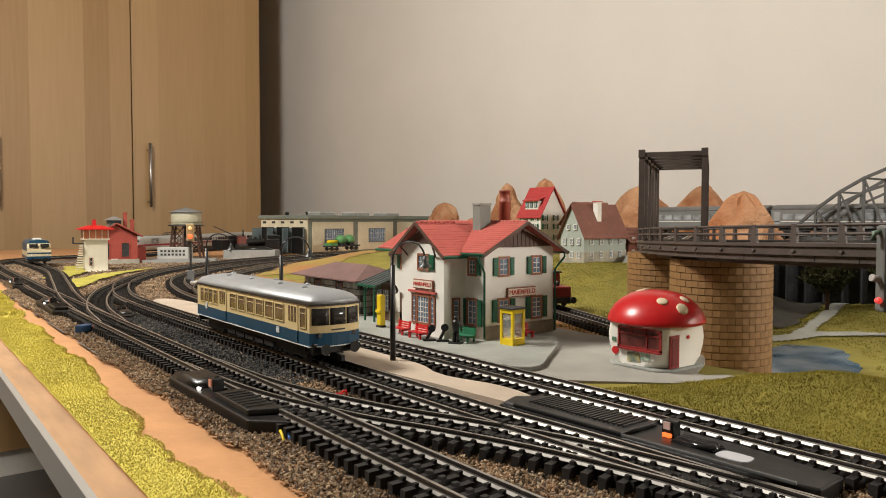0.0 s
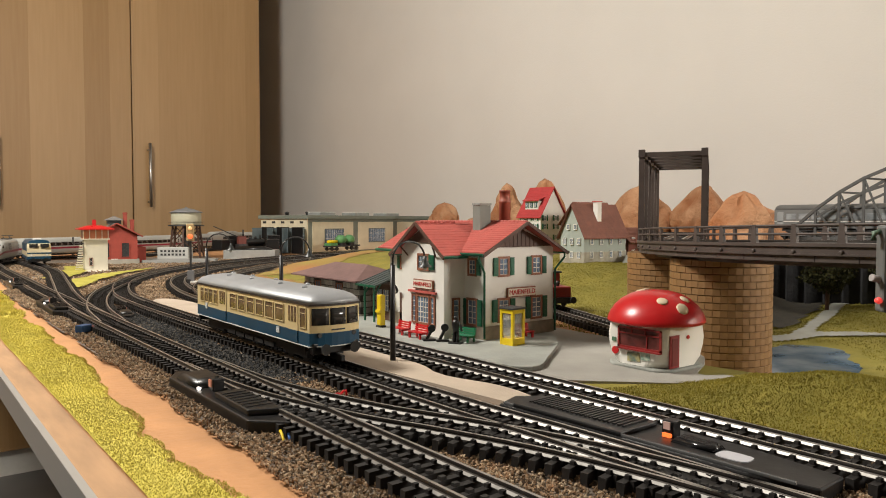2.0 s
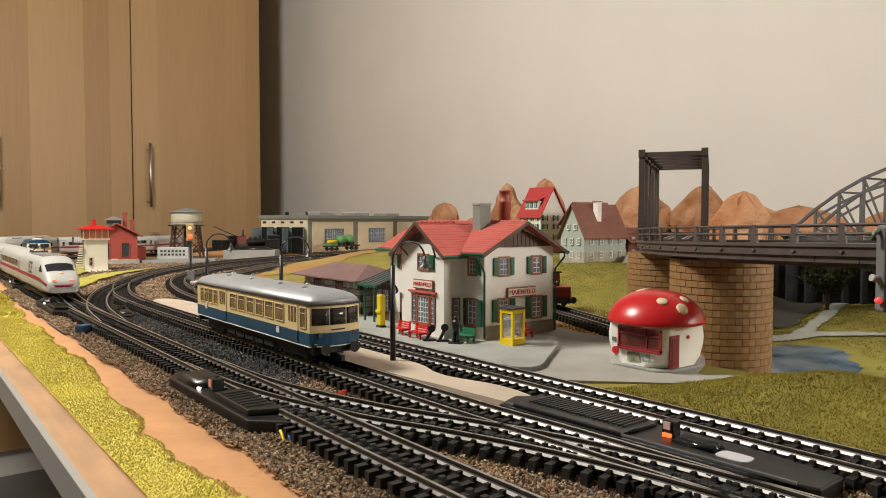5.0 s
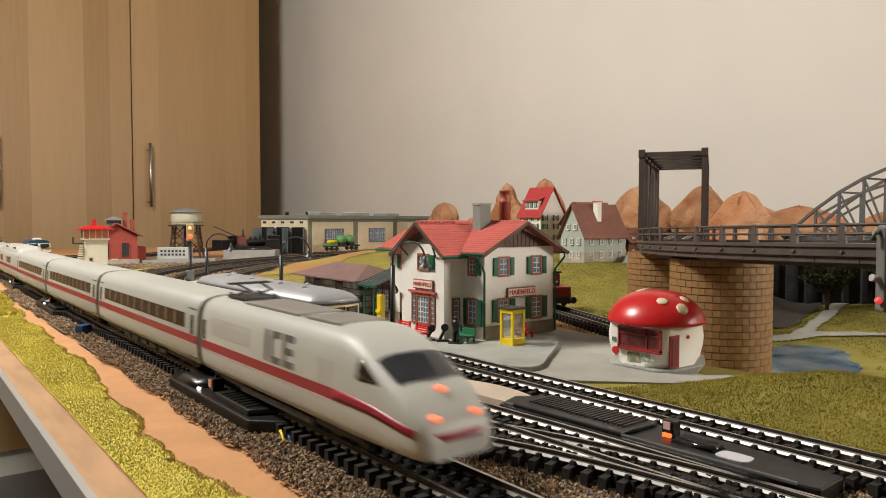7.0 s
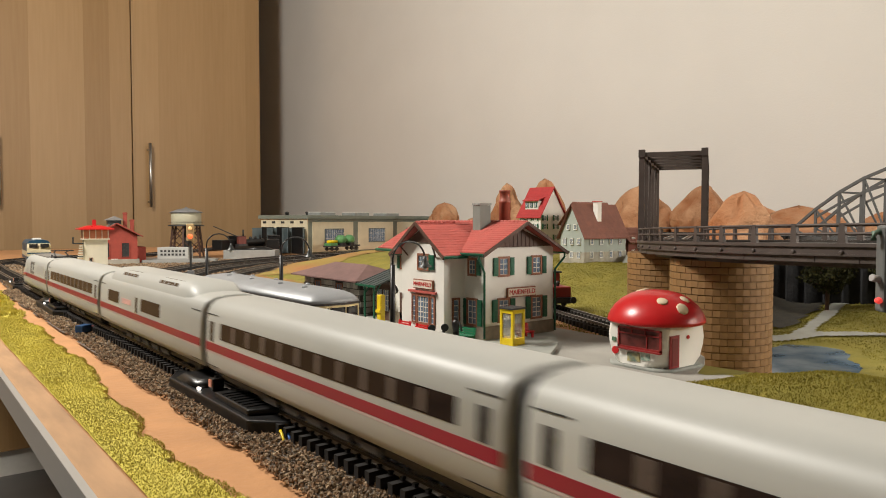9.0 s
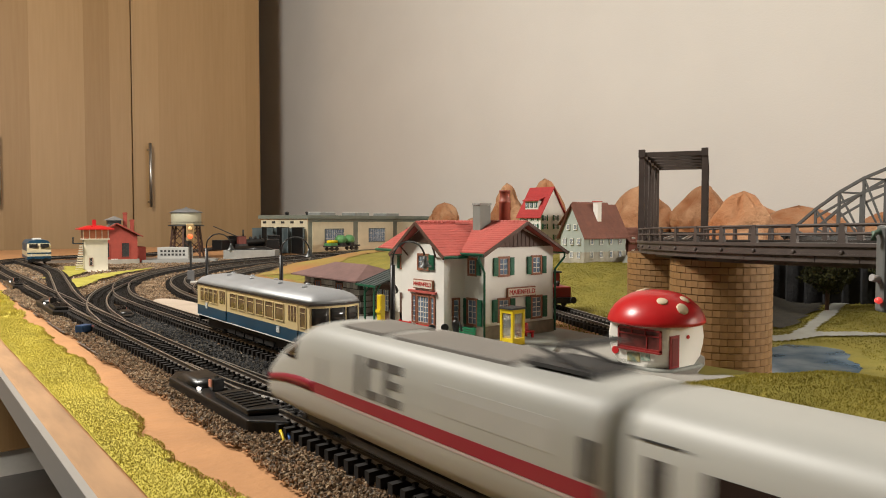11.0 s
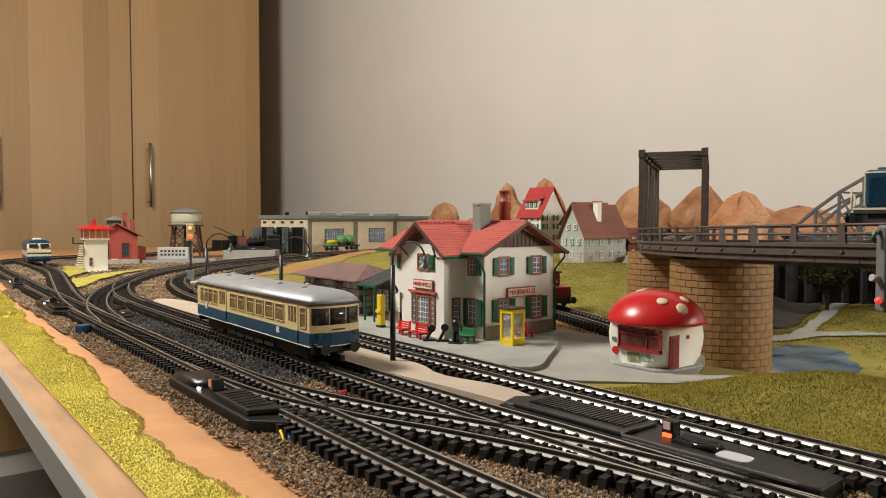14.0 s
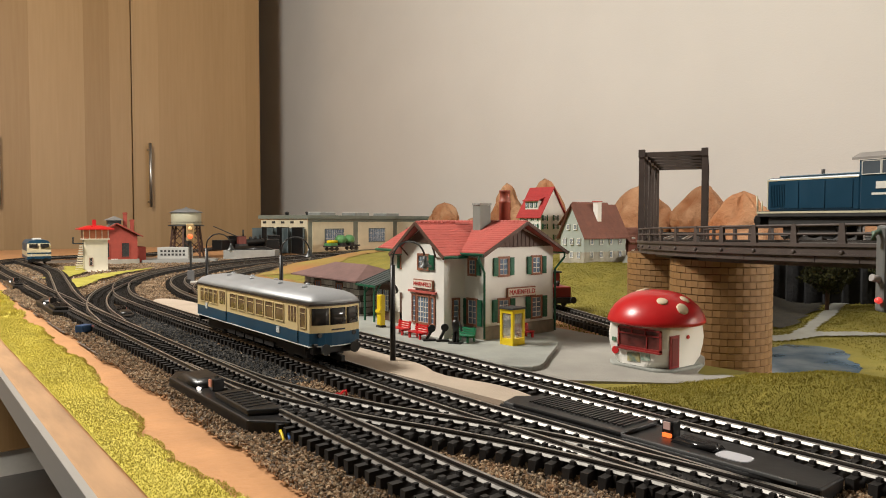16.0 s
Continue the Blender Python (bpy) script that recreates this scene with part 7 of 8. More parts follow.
def steam_loco(x, y, rz, label):
    c = thing("steam_locomotive", pose(x, y, 0.009, 0, 0, rz), label, "locomotive", "steam locomotives")
    RD = mat("wheel_red", (0.30, 0.02, 0.02), 0.45, var=0.1)
    part("boiler", bm_lathe(bmesh.new(), [(0.0085, -0.03), (0.0092, -0.028), (0.0092, 0.045), (0.0098, 0.046), (0.0098, 0.056), (0.0075, 0.058)], 20, pose(0, 0, 0.0235, -90)), BLACK, c, "black boiler")
    part("cab", box(-0.0145, -0.055, 0.012, 0.0145, -0.028, 0.0400, bevel=0.001), BLACK, c)
    part("cab_roof", box(-0.016, -0.058, 0.0400, 0.016, -0.026, 0.0420, bevel=0.001), BLACK, c)
    part("chimney", bm_lathe(bmesh.new(), [(0.0026, 0.031), (0.0022, 0.038), (0.0032, 0.0425)], 12, pose(0, 0.048, 0)), BLACK, c)
    for yy in (0.010, 0.028):
        part("dome", bm_lathe(bmesh.new(), [(0.0042, 0.030), (0.0042, 0.036), (0.0025, 0.0388), (0.0, 0.0394)], 12, pose(0, yy, 0)), BLACK, c)
    part("running_board", box(-0.0145, -0.03, 0.0135, 0.0145, 0.060, 0.0150), BLACK, c)
    part("frame", box(-0.0065, -0.05, 0.005, 0.0065, 0.06, 0.0135), RD, c, "red frame")
    for k in range(4):
        bm = bmesh.new()
        for s in (-1, 1):
            bm_cyl(bm, 0.0075, 0.0075, -0.0012, 0.0012, 16, pose(s * 0.0086, -0.02 + k * 0.0175, 0.0075, 0, 90))
        part("wheelset", bm, RD, c, "red driving wheels")
    part("buffer_beam", box(-0.0145, 0.060, 0.007, 0.0145, 0.063, 0.0125), RD, c, "red buffer beam")
    part("tender", box(-0.0145, -0.110, 0.010, 0.0145, -0.062, 0.0330, bevel=0.001), BLACK, c)


steam_loco(0.775, 1.715, -25, "black steam locomotive with red wheels before the shed")
steam_loco(0.700, 1.700, -62, "black steam locomotive with red wheels on the depot track")


def tank_wagon():
    c = thing("tank_wagon", pose(0.945, 1.665, 0.009, 0, 0, 110), "green twin tank wagon by the shed wall", "wagon")
    GT = mat("tank_green", (0.10, 0.28, 0.10), 0.4, var=0.1)
    part("frame", box(-0.013, -0.06, 0.010, 0.013, 0.06, 0.0140), DARK, c)
    for y in (-0.030, 0.004):
        part("tank", bm_lathe(bmesh.new(), [(0.002, -0.016), (0.0085, -0.0135), (0.0118, -0.006), (0.0122, 0), (0.0118, 0.006), (0.0085, 0.0135), (0.002, 0.016)], 22, pose(0, y, 0.0290, -90)), GT, c, "green ribbed tank")
        part("saddle", box(-0.011, y - 0.008, 0.0140, 0.011, y + 0.008, 0.0205), DARK, c)
    part("pipe", bm_tube(bmesh.new(), [(0, 0.02, 0.024), (0, 0.056, 0.024)], 0.004), YELLOW, c, "yellow pipe load")
    part("end_box", box(-0.012, 0.03, 0.0140, 0.012, 0.056, 0.0200), GT, c)
    bogie(c, -0.04)
    bogie(c, 0.04)


tank_wagon()


def crane():
    c = thing("depot_crane", pose(0.66, 1.64, 0.0), "small dark coaling crane with a slanting jib", "crane")
    part("base", box(-0.012, -0.010, 0, 0.012, 0.010, 0.032, bevel=0.001), DARK, c)
    part("cabin", box(-0.009, -0.008, 0.032, 0.009, 0.008, 0.050, bevel=0.001), mat("crane_red", (0.16, 0.04, 0.03), 0.6), c)
    bm = bmesh.new()
    for s in (-1, 1):
        bm_bar(bm, (0, s * 0.004, 0.045), (-0.055, 0.035 + s * 0.001, 0.074), 0.0016)
    part("jib", bm, DARK, c)
    part("stack", cyl(0.002, 0.002, 0.05, 0.066, 10, pose(0.004, 0, 0)), DARK, c)


crane()
CONC = mat("depot_concrete", (0.30, 0.30, 0.28), 0.85, var=0.1, scale=60, bump=0.2, bscale=300)
w = thing("coal_bunker", pose(0.585, 1.560, 0, 0, 0, -38), "long low grey concrete coaling bunker", "wall")
part("wall", box(0.0, 0, 0, 0.115, 0.045, 0.0220, bevel=0.0008), CONC, w)
part("coal", bm_loft(bmesh.new(), [[(0.01, 0.008, 0.0220), (0.105, 0.008, 0.0220), (0.105, 0.038, 0.0220), (0.01, 0.038, 0.0220)], [(0.03, 0.018, 0.0300), (0.085, 0.018, 0.0300), (0.085, 0.028, 0.0300), (0.03, 0.028, 0.0300)]]), BLACK, w, "heap of black coal")


def water_tower():
    w = thing("water_tower", pose(0.545, 1.685, 0.0), "cream round water tower on a dark timber frame", "water tower")
    part("tank", bm_lathe(bmesh.new(), [(0.0330, 0.0780), (0.0335, 0.0790), (0.0335, 0.1050), (0.0330, 0.1060)], 32), mat("tank_cream", (0.46, 0.44, 0.32), 0.6, var=0.08, scale=60), w, "cream round tank")
    part("roof", bm_lathe(bmesh.new(), [(0.0365, 0.1055), (0.0370, 0.1068), (0.0200, 0.1130), (0.004, 0.1165), (0.0012, 0.1190)], 32), mat("tower_roof", (0.17, 0.17, 0.17), 0.5), w, "grey conical roof")
    part("gallery", bm_lathe(bmesh.new(), [(0.0400, 0.0745), (0.0400, 0.0775)], 24), DARK, w)
    bm = bmesh.new()
    bm_tube(bm, [(0.040 * math.cos(math.radians(a)), 0.040 * math.sin(math.radians(a)), 0.084) for a in range(0, 361, 15)], 0.0006, 5)
    part("gallery_rail", bm, DARK, w)
    for k in range(6):
        a, b = math.radians(60 * k), math.radians(60 * k + 60)
        part("leg", bm_bar(bmesh.new(), (0.040 * math.cos(a), 0.040 * math.sin(a), 0), (0.031 * math.cos(a), 0.031 * math.sin(a), 0.0745), 0.0034), WOODDARK, w)
        for z0, z1 in ((0.010, 0.040), (0.042, 0.072)):
            for p, q in ((a, b), (b, a)):
                r0, r1 = 0.040 - 0.009 * z0 / 0.0745, 0.040 - 0.009 * z1 / 0.0745
                part("brace", bm_bar(bmesh.new(), (r0 * math.cos(p), r0 * math.sin(p), z0), (r1 * math.cos(q), r1 * math.sin(q), z1), 0.0018), WOODDARK, w)
    part("riser", cyl(0.006, 0.006, 0, 0.075, 12), DARK, w)


water_tower()
w = thing("depot_hut", pose(0.452, 1.590, 0.0, 0, 0, -38), "white-grey concrete hut with rows of small windows", "hut")
part("wall", box(0, 0, 0, 0.066, 0.03, 0.0300, bevel=0.0006), mat("hut_pale", (0.46, 0.46, 0.43), 0.8, var=0.06), w)
for r in range(2):
    for k in range(7):
        part("window", box(0.007 + k * 0.0080, -0.0006, 0.0125 + r * 0.0075, 0.0115 + k * 0.0080, 0.0004, 0.0170 + r * 0.0075), DARK, w)
for k in range(2):
    structure("loading_ramp", box(0, 0, 0, 0.13, 0.02, 0.0075), CONC, "low grey concrete ramp beside the depot tracks", "ramp").matrix_basis = pose(0.400 + 0.03 * k, 1.515 + 0.035 * k, 0.0, 0, 0, -35)


def signal_box():
    s = thing("signal_box", pose(0.2575, 1.322, 0.0, 0, 0, -6), "cream signal tower with a flat red roof", "signal tower")
    CRM = mat("box_cream", (0.66, 0.61, 0.48), 0.65, var=0.05, scale=60)
    part("wall", box(0, 0, 0, 0.036, 0.030, 0.0560, bevel=0.0006), CRM, s, "cream tower wall")
    c = part("cabin", box(-0.002, -0.003, 0.0560, 0.038, 0.033, 0.0720), mat("cabin_orange", (0.42, 0.13, 0.05), 0.4, var=0.2, scale=90), s, "orange glazed cabin")
    for k in range(5):
        part("cabin_post", box(-0.002 + k * 0.0095, -0.0036, 0.0560, -0.0008 + k * 0.0095, -0.0028, 0.0720), CRM, c)
    part("cabin_sill", box(-0.003, -0.004, 0.0550, 0.039, 0.034, 0.0570), CRM, c)
    part("roof", bm_loft(bmesh.new(), [[(-0.010, -0.010, 0.0720), (0.046, -0.010, 0.0720), (0.046, 0.040, 0.0720), (-0.010, 0.040, 0.0720)], [(-0.010, -0.010, 0.0738), (0.046, -0.010, 0.0738), (0.046, 0.040, 0.0738), (-0.010, 0.040, 0.0738)], [(0.008, 0.006, 0.0790), (0.028, 0.006, 0.0790), (0.028, 0.024, 0.0790), (0.008, 0.024, 0.0790)]], 0, False), RED, s, "bright red flat roof")
    part("chimney", box(0.014, 0.012, 0.078, 0.020, 0.018, 0.0890), RED, s)
    part("balcony", box(-0.016, 0.004, 0.0480, -0.0005, 0.026, 0.0495), DARK, s)
    bm = bmesh.new()
    for y in (0.004, 0.015, 0.026):
        bm_bar(bm, (-0.0155, y, 0.0495), (-0.0155, y, 0.0590), 0.0010)
    bm_bar(bm, (-0.0155, 0.004, 0.0590), (-0.0155, 0.026, 0.0590), 0.0010)
    part("balcony_rail", bm, DARK, s)
    bm = bmesh.new()
    for k in range(12):
        bm_box(bm, -0.014 + 0.0006 * k, -0.006 - 0.0010 * k + 0.012, 0.0040 * k, -0.002, -0.004 - 0.0010 * k + 0.016, 0.0040 * k + 0.0020)
    part("stairs", bm, CRM, s, "cream outside stairs")
    window(s, wall_m(0.010, -0.0004, 0.012, 0), 0.004, 0.012, 1, 2, 0.0008, fill=DARK)
    part("foot_slab", box(-0.018, -0.012, 0.0005, 0.040, 0.034, 0.0025), WHITE, s)


signal_box()


def red_house():
    m = pose(0.315, 1.517, 0.0, 0, 0, -8)
    h = thing("red_goods_shed", m, "red brick railway shed with grey roof and red chimneys", "shed")
    RB = mat("shed_red", (0.33, 0.055, 0.035), 0.7, var=0.1, scale=120)
    to_y = Matrix(((1, 0, 0, 0), (0, 0, 1, 0), (0, 1, 0, 0), (0, 0, 0, 1)))
    part("plinth", box(-0.003, -0.003, 0, 0.079, 0.103, 0.0110), mat("shed_plinth", (0.36, 0.33, 0.27), 0.8), h, "pale plinth")
    part("wall", bm_prism(bmesh.new(), [(0, 0.0110), (0.076, 0.0110), (0.076, 0.060), (0.038, 0.080), (0, 0.060)], 0, 0.10, to_y), RB, h, "red brick gable wall")
    gable_roof(h, pose(0.038, -0.007, 0.060), 0.114, 0.038, 0.021, 0.010, 0.002, mat("shed_roof_grey", (0.24, 0.23, 0.22), 0.65, var=0.1), "grey saddle roof", tiles=False)
    part("red_verge", bm_bar(bm_bar(bmesh.new(), (-0.010, -0.0075, 0.0555), (0.038, -0.0075, 0.0822), 0.0014, 0.0024), (0.086, -0.0075, 0.0555), (0.038, -0.0075, 0.0822), 0.0014, 0.0024), RB, h)
    part("ridge_vent", box(0.026, 0.03, 0.080, 0.050, 0.07, 0.0880), DARK, h)
    part("ridge_vent_roof", bm_prism(bmesh.new(), [(0.020, 0.0880), (0.056, 0.0880), (0.038, 0.0960)], 0.026, 0.074, to_y), mat("shed_roof_grey", (0.24, 0.23, 0.22)), h)
    for x, y, z in ((0.058, 0.04, 0.104), (0.074, 0.07, 0.090)):
        ch = part("chimney", box(x - 0.0035, y - 0.0035, 0.062, x + 0.0035, y + 0.0035, z), RB, h, "red chimney")
        part("chimney_cap", box(x - 0.0045, y - 0.0045, z - 0.003, x + 0.0045, y + 0.0045, z - 0.001), RB, ch)
    for x in (0.018, 0.054):
        window(h, wall_m(x, -0.0006, 0.0160, 0), 0.013, 0.027, 3, 4, 0.001, fill=DARK, surround=RB, bars=DARK)
    part("sign", box(0.028, -0.0012, 0.0060, 0.040, -0.0004, 0.0120), WHITE, h, "small white notice board")
    part("lean_to", box(0.0765, 0.02, 0.0, 0.094, 0.08, 0.034), RB, h)


red_house()


def light_signal(x, y, label, lit=True, tall=0.083):
    s = thing("light_signal", pose(x, y, 0.0, 0, 0, -24), label, "signal")
    part("foot", box(-0.014, -0.008, 0.0012, 0.014, 0.008, 0.0035, bevel=0.0005), WHITE, s, "white foot plate")
    part("foot_box", box(-0.0045, -0.0045, 0.0035, 0.0045, 0.0045, 0.0180, bevel=0.0004), mat("relay_grey", (0.20, 0.20, 0.20), 0.5), s, "grey relay box")
    part("mast", box(-0.0014, -0.0014, 0.018, 0.0014, 0.0014, tall - 0.018), DARK, s, "dark mast")
    hd = part("signal_head", box(-0.0052, -0.0028, tall - 0.024, 0.0052, 0.0028, tall, bevel=0.0014), mat("signal_amber_body", (0.45, 0.32, 0.16), 0.4), s, "yellowish signal head")
    part("lens", bm_lathe(bmesh.new(), [(0.0032, 0), (0.0030, 0.0012), (0.0015, 0.0020)], 14, pose(0, -0.0028, tall - 0.0175, 90)), mat("signal_red_glow", (1.0, 0.11, 0.03), 0.3, var=0.03, emit=1.6), hd, "glowing orange-red lens")
    part("lens", bm_lathe(bmesh.new(), [(0.0028, 0), (0.0026, 0.0010), (0.0012, 0.0016)], 14, pose(0, -0.0028, tall - 0.0065, 90)), mat("signal_yellow_glow", (0.9, 0.55, 0.25), 0.3, var=0.03, emit=0.35), hd, "dim yellow lens")


light_signal(0.3296, 1.0023, "light signal showing orange-red on a dark mast")


def near_signal():
    s = thing("near_signal_mast", pose(0.2192, 0.0838, 0.0, 0, 0, -37.6), "grey signal head with small red lamp beside the track", "signal")
    MG = mat("mast_grey", (0.13, 0.135, 0.13), 0.5, var=0.1)
    part("mast", box(0.0035, -0.0008, 0.0, 0.0055, 0.0008, 0.0640), MG, s, "grey mast")
    part("signal_head", box(-0.0006, -0.0022, 0.0615, 0.0075, 0.0022, 0.0858, bevel=0.0008), MG, s, "dark grey signal head")
    part("lamp_arm", bm_tube(bmesh.new(), [(0.0, 0, 0.0705), (-0.0030, -0.0004, 0.0712)], 0.0011), mat("arm_pale", (0.36, 0.34, 0.33), 0.5), s)
    part("red_lamp", bm_lathe(bmesh.new(), [(0.0008, -0.0008), (0.0010, 0), (0.0005, 0.0010)], 10, pose(-0.0013, -0.0012, 0.0648, 90)), mat("near_red_glow", (0.8, 0.06, 0.05), 0.3, emit=0.6), s, "small glowing red lamp")
    part("upper_bracket", bm_tube(bmesh.new(), [(-0.0002, 0, 0.0840), (-0.0026, -0.0004, 0.0836), (-0.0026, -0.0004, 0.0815)], 0.0008), mat("mast_green", (0.10, 0.16, 0.11), 0.5), s)
    part("foot", box(0.0015, -0.003, 0.0008, 0.0075, 0.003, 0.0030), DARK, s)


near_signal()


# ---------------------------------------------------------------- small loose things
def plug():
    p = thing("cable_plug", pose(0.1155, 0.598, 0.0025, 0, 0, 40), "blue and red cable plug lying on the ballast", "plug")
    part("blue_shell", box(-0.006, -0.0035, 0, 0.004, 0.0035, 0.0055, bevel=0.0006), mat("plug_blue", (0.02, 0.07, 0.18), 0.4), p)
    part("red_shell", box(0.0045, -0.0030, 0.0012, 0.0085, 0.0030, 0.0036, bevel=0.0006), mat("plug_red", (0.25, 0.03, 0.03), 0.4), p)
    part("pin_wire", bm_tube(bmesh.new(), [(0.008, 0, 0.0025), (0.014, 0.001, 0.0030), (0.018, 0.003, 0.0008)], 0.0008), DARK, p)


plug()


def wire(name, pts, material, label):
    ob = part(name, bm_tube(bmesh.new(), [tuple(q) for q in spline(pts, 0.002)], 0.0006, 6), material)
    tagged(ob, label, "wire")


wire("red_wire", [(0.1640, 0.2960, 0.0015), (0.1655, 0.2985, 0.0050), (0.1690, 0.3000, 0.0040), (0.1715, 0.2995, 0.0060), (0.1730, 0.3010, 0.0015)], RED, "short loop of thin red wire in the ballast")
wire("yellow_wire", [(0.1190, 0.2590, 0.0050), (0.1187, 0.2565, 0.0040), (0.1180, 0.2530, 0.0015)], YELLOW, "short stripped yellow wire end")
wire("blue_wire", [(0.1215, 0.2590, 0.0050), (0.1212, 0.2562, 0.0038), (0.1205, 0.2528, 0.0015)], mat("wire_blue", (0.02, 0.12, 0.4), 0.4), "short blue wire end")

# paths in the valley
PATH = mat("valley_path", (0.33, 0.33, 0.29), 0.9, var=0.1, scale=50, bump=0.2, bscale=400)
PATHS = (((0.47, 0.40), (0.60, 0.372), (0.667, 0.351), (0.71, 0.330), (0.75, 0.275), (0.80, 0.18)), ((0.70, 0.338), (0.82, 0.366), (0.96, 0.405)))


def path_gap(x, y):
    """Distance to the nearest path's middle line."""
    best = 9.0
    for line in PATHS:
        for a, b in zip(line, line[1:]):
            ux, uy = b[0] - a[0], b[1] - a[1]
            k = min(1, max(0, ((x - a[0]) * ux + (y - a[1]) * uy) / (ux * ux + uy * uy)))
            best = min(best, math.hypot(x - a[0] - k * ux, y - a[1] - k * uy))
    return best


def on_yard_bed(x, y):
    """The track bed under the trees, beyond the path, coloured dark for the shade there."""
    return 0.715 < x and y < 0.49 and y > float(np.interp(x, (0.60, 0.70, 0.82, 0.96), (0.392, 0.356, 0.384, 0.420))) + wob(x, y)


# Near-black sheet: the shadow of deck and trees is painted into its colour.
sheet("valley_track_bed", on_yard_bed, 0.006, 0.0034, 0.60, 0.985, 0.34, 0.60, mat("shaded_track_bed", (0.030, 0.027, 0.022), 0.9, second=(0.060, 0.052, 0.036), scale=60, bump=0.6, bscale=400), "track bed under the trees in the valley, shade put into its dark colour", "ballast")
sheet("valley_path", lambda x, y: path_gap(x, y) < 0.0075 + wob(x, y, 30, 0.002), 0.003, 0.0030, 0.47, 0.98, 0.10, 0.45, PATH, "pale grey winding path in the valley", "path")


# ---------------------------------------------------------------- loose ballast and grass fibres
def scatter(n, area, keep, rng):
    out = []
    while len(out) < n:
        x, y = rng.uniform(area[0], area[1]), rng.uniform(area[2], area[3])
        if keep(x, y):
            out.append((x, y))
    return out


def stones(name, n, area, keep, size, material, label, seed):
    rng = random.Random(seed)
    vs, fs = [], []
    oct_v = ((1, 0, 0), (-1, 0, 0), (0, 1, 0), (0, -1, 0), (0, 0, 1), (0, 0, -1))
    oct_f = ((0, 2, 4), (2, 1, 4), (1, 3, 4), (3, 0, 4), (2, 0, 5), (1, 2, 5), (3, 1, 5), (0, 3, 5))
    for x, y in scatter(n, area, keep, rng):
        s = size * rng.uniform(0.55, 1.35)
        e = Euler((rng.uniform(0, 6), rng.uniform(0, 6), rng.uniform(0, 6))).to_matrix()
        z = ground_z(x, y) + 0.0024 + s * rng.uniform(0.0, 0.7)
        b = len(vs)
        sx, sy, sz = s * rng.uniform(0.7, 1.3), s * rng.uniform(0.7, 1.3), s * rng.uniform(0.6, 1.0)
        for v in oct_v:
            p = e @ Vector((v[0] * sx, v[1] * sy, v[2] * sz))
            vs.append((x + p.x, y + p.y, z + p.z))
        fs += [(b + i, b + j, b + k) for i, j, k in oct_f]
    tagged(raw(name, vs, fs, material), label, "ballast", kind="stuff")


STONE = island_mat("ballast_stones", ((0.06, 0.041, 0.027), (0.19, 0.118, 0.066), (0.31, 0.205, 0.12), (0.11, 0.085, 0.060), (0.46, 0.35, 0.23), (0.25, 0.14, 0.075)))
STONEDARK = island_mat("dark_ballast_stones", ((0.016, 0.017, 0.018), (0.035, 0.036, 0.038), (0.065, 0.062, 0.058), (0.11, 0.095, 0.075)))


def near_ballast(x, y):
    return (on_ballast(x, y) or on_ballast(x + 0.0035, y)) and not (0.157 < x < 0.176 and 0.36 < y < 0.72)


stones("ballast_gravel", 54000, (0.100, 0.275, 0.08, 0.50), near_ballast, 0.00072, STONE, "brown-grey loose ballast stones between the sleepers", 3)
stones("ballast_gravel", 30000, (0.104, 0.30, 0.50, 1.05), near_ballast, 0.00095, STONE, "brown-grey loose ballast stones between the far tracks", 4)
stones("far_ballast_gravel", 16000, (0.11, 0.60, 1.0, 1.6), on_ballast, 0.0013, STONE, "brown-grey loose ballast in the depot throat", 5)
stones("dark_gravel", 9000, (0.156, 0.178, 0.34, 0.74), lambda x, y: True, 0.0010, STONEDARK, "dark blue-grey ballast strip between two tracks", 6)


def fibres(name, n, area, keep, height, width, material, label, seed, lift):
    rng = random.Random(seed)
    vs, fs = [], []
    for x, y in scatter(n, area, keep, rng):
        a = rng.uniform(0, 2 * math.pi)
        h, w = height * rng.uniform(0.5, 1.3), width * rng.uniform(0.7, 1.3)
        lx, ly = rng.uniform(-0.7, 0.7) * h, rng.uniform(-0.7, 0.7) * h
        z = ground_z(x, y) + lift
        b = len(vs)
        vs += [(x - w * math.cos(a), y - w * math.sin(a), z), (x + w * math.cos(a), y + w * math.sin(a), z), (x + lx, y + ly, z + h)]
        fs.append((b, b + 1, b + 2))
    tagged(raw(name, vs, fs, material), label, "grass", kind="stuff")


GRASSF = island_mat("grass_fibre", ((0.20, 0.172, 0.024), (0.26, 0.218, 0.034), (0.31, 0.258, 0.048), (0.38, 0.315, 0.070)))
GRASSFV = island_mat("slope_grass_fibre", ((0.15, 0.135, 0.020), (0.19, 0.168, 0.028), (0.24, 0.205, 0.038), (0.30, 0.25, 0.055)))
GRASSFL = island_mat("light_grass_fibre", ((0.40, 0.34, 0.050), (0.48, 0.41, 0.072), (0.56, 0.48, 0.105), (0.66, 0.58, 0.17)))
fibres("meadow_grass", 90000, (0.278, 0.43, 0.04, 0.27), lambda x, y: on_grass(x, y) and not (x < 0.41 and y > 0.212 + 0.45 * max(0, 0.35 - x)), 0.0012, 0.00032, GRASSF, "short olive green scatter grass fibres on the mound", 11, 0.001)
fibres("hill_grass", 80000, (0.44, 0.85, 0.33, 0.75), on_grass, 0.0012, 0.0006, GRASSFV, "olive green scatter grass fibres on the slope", 12, 0.001)
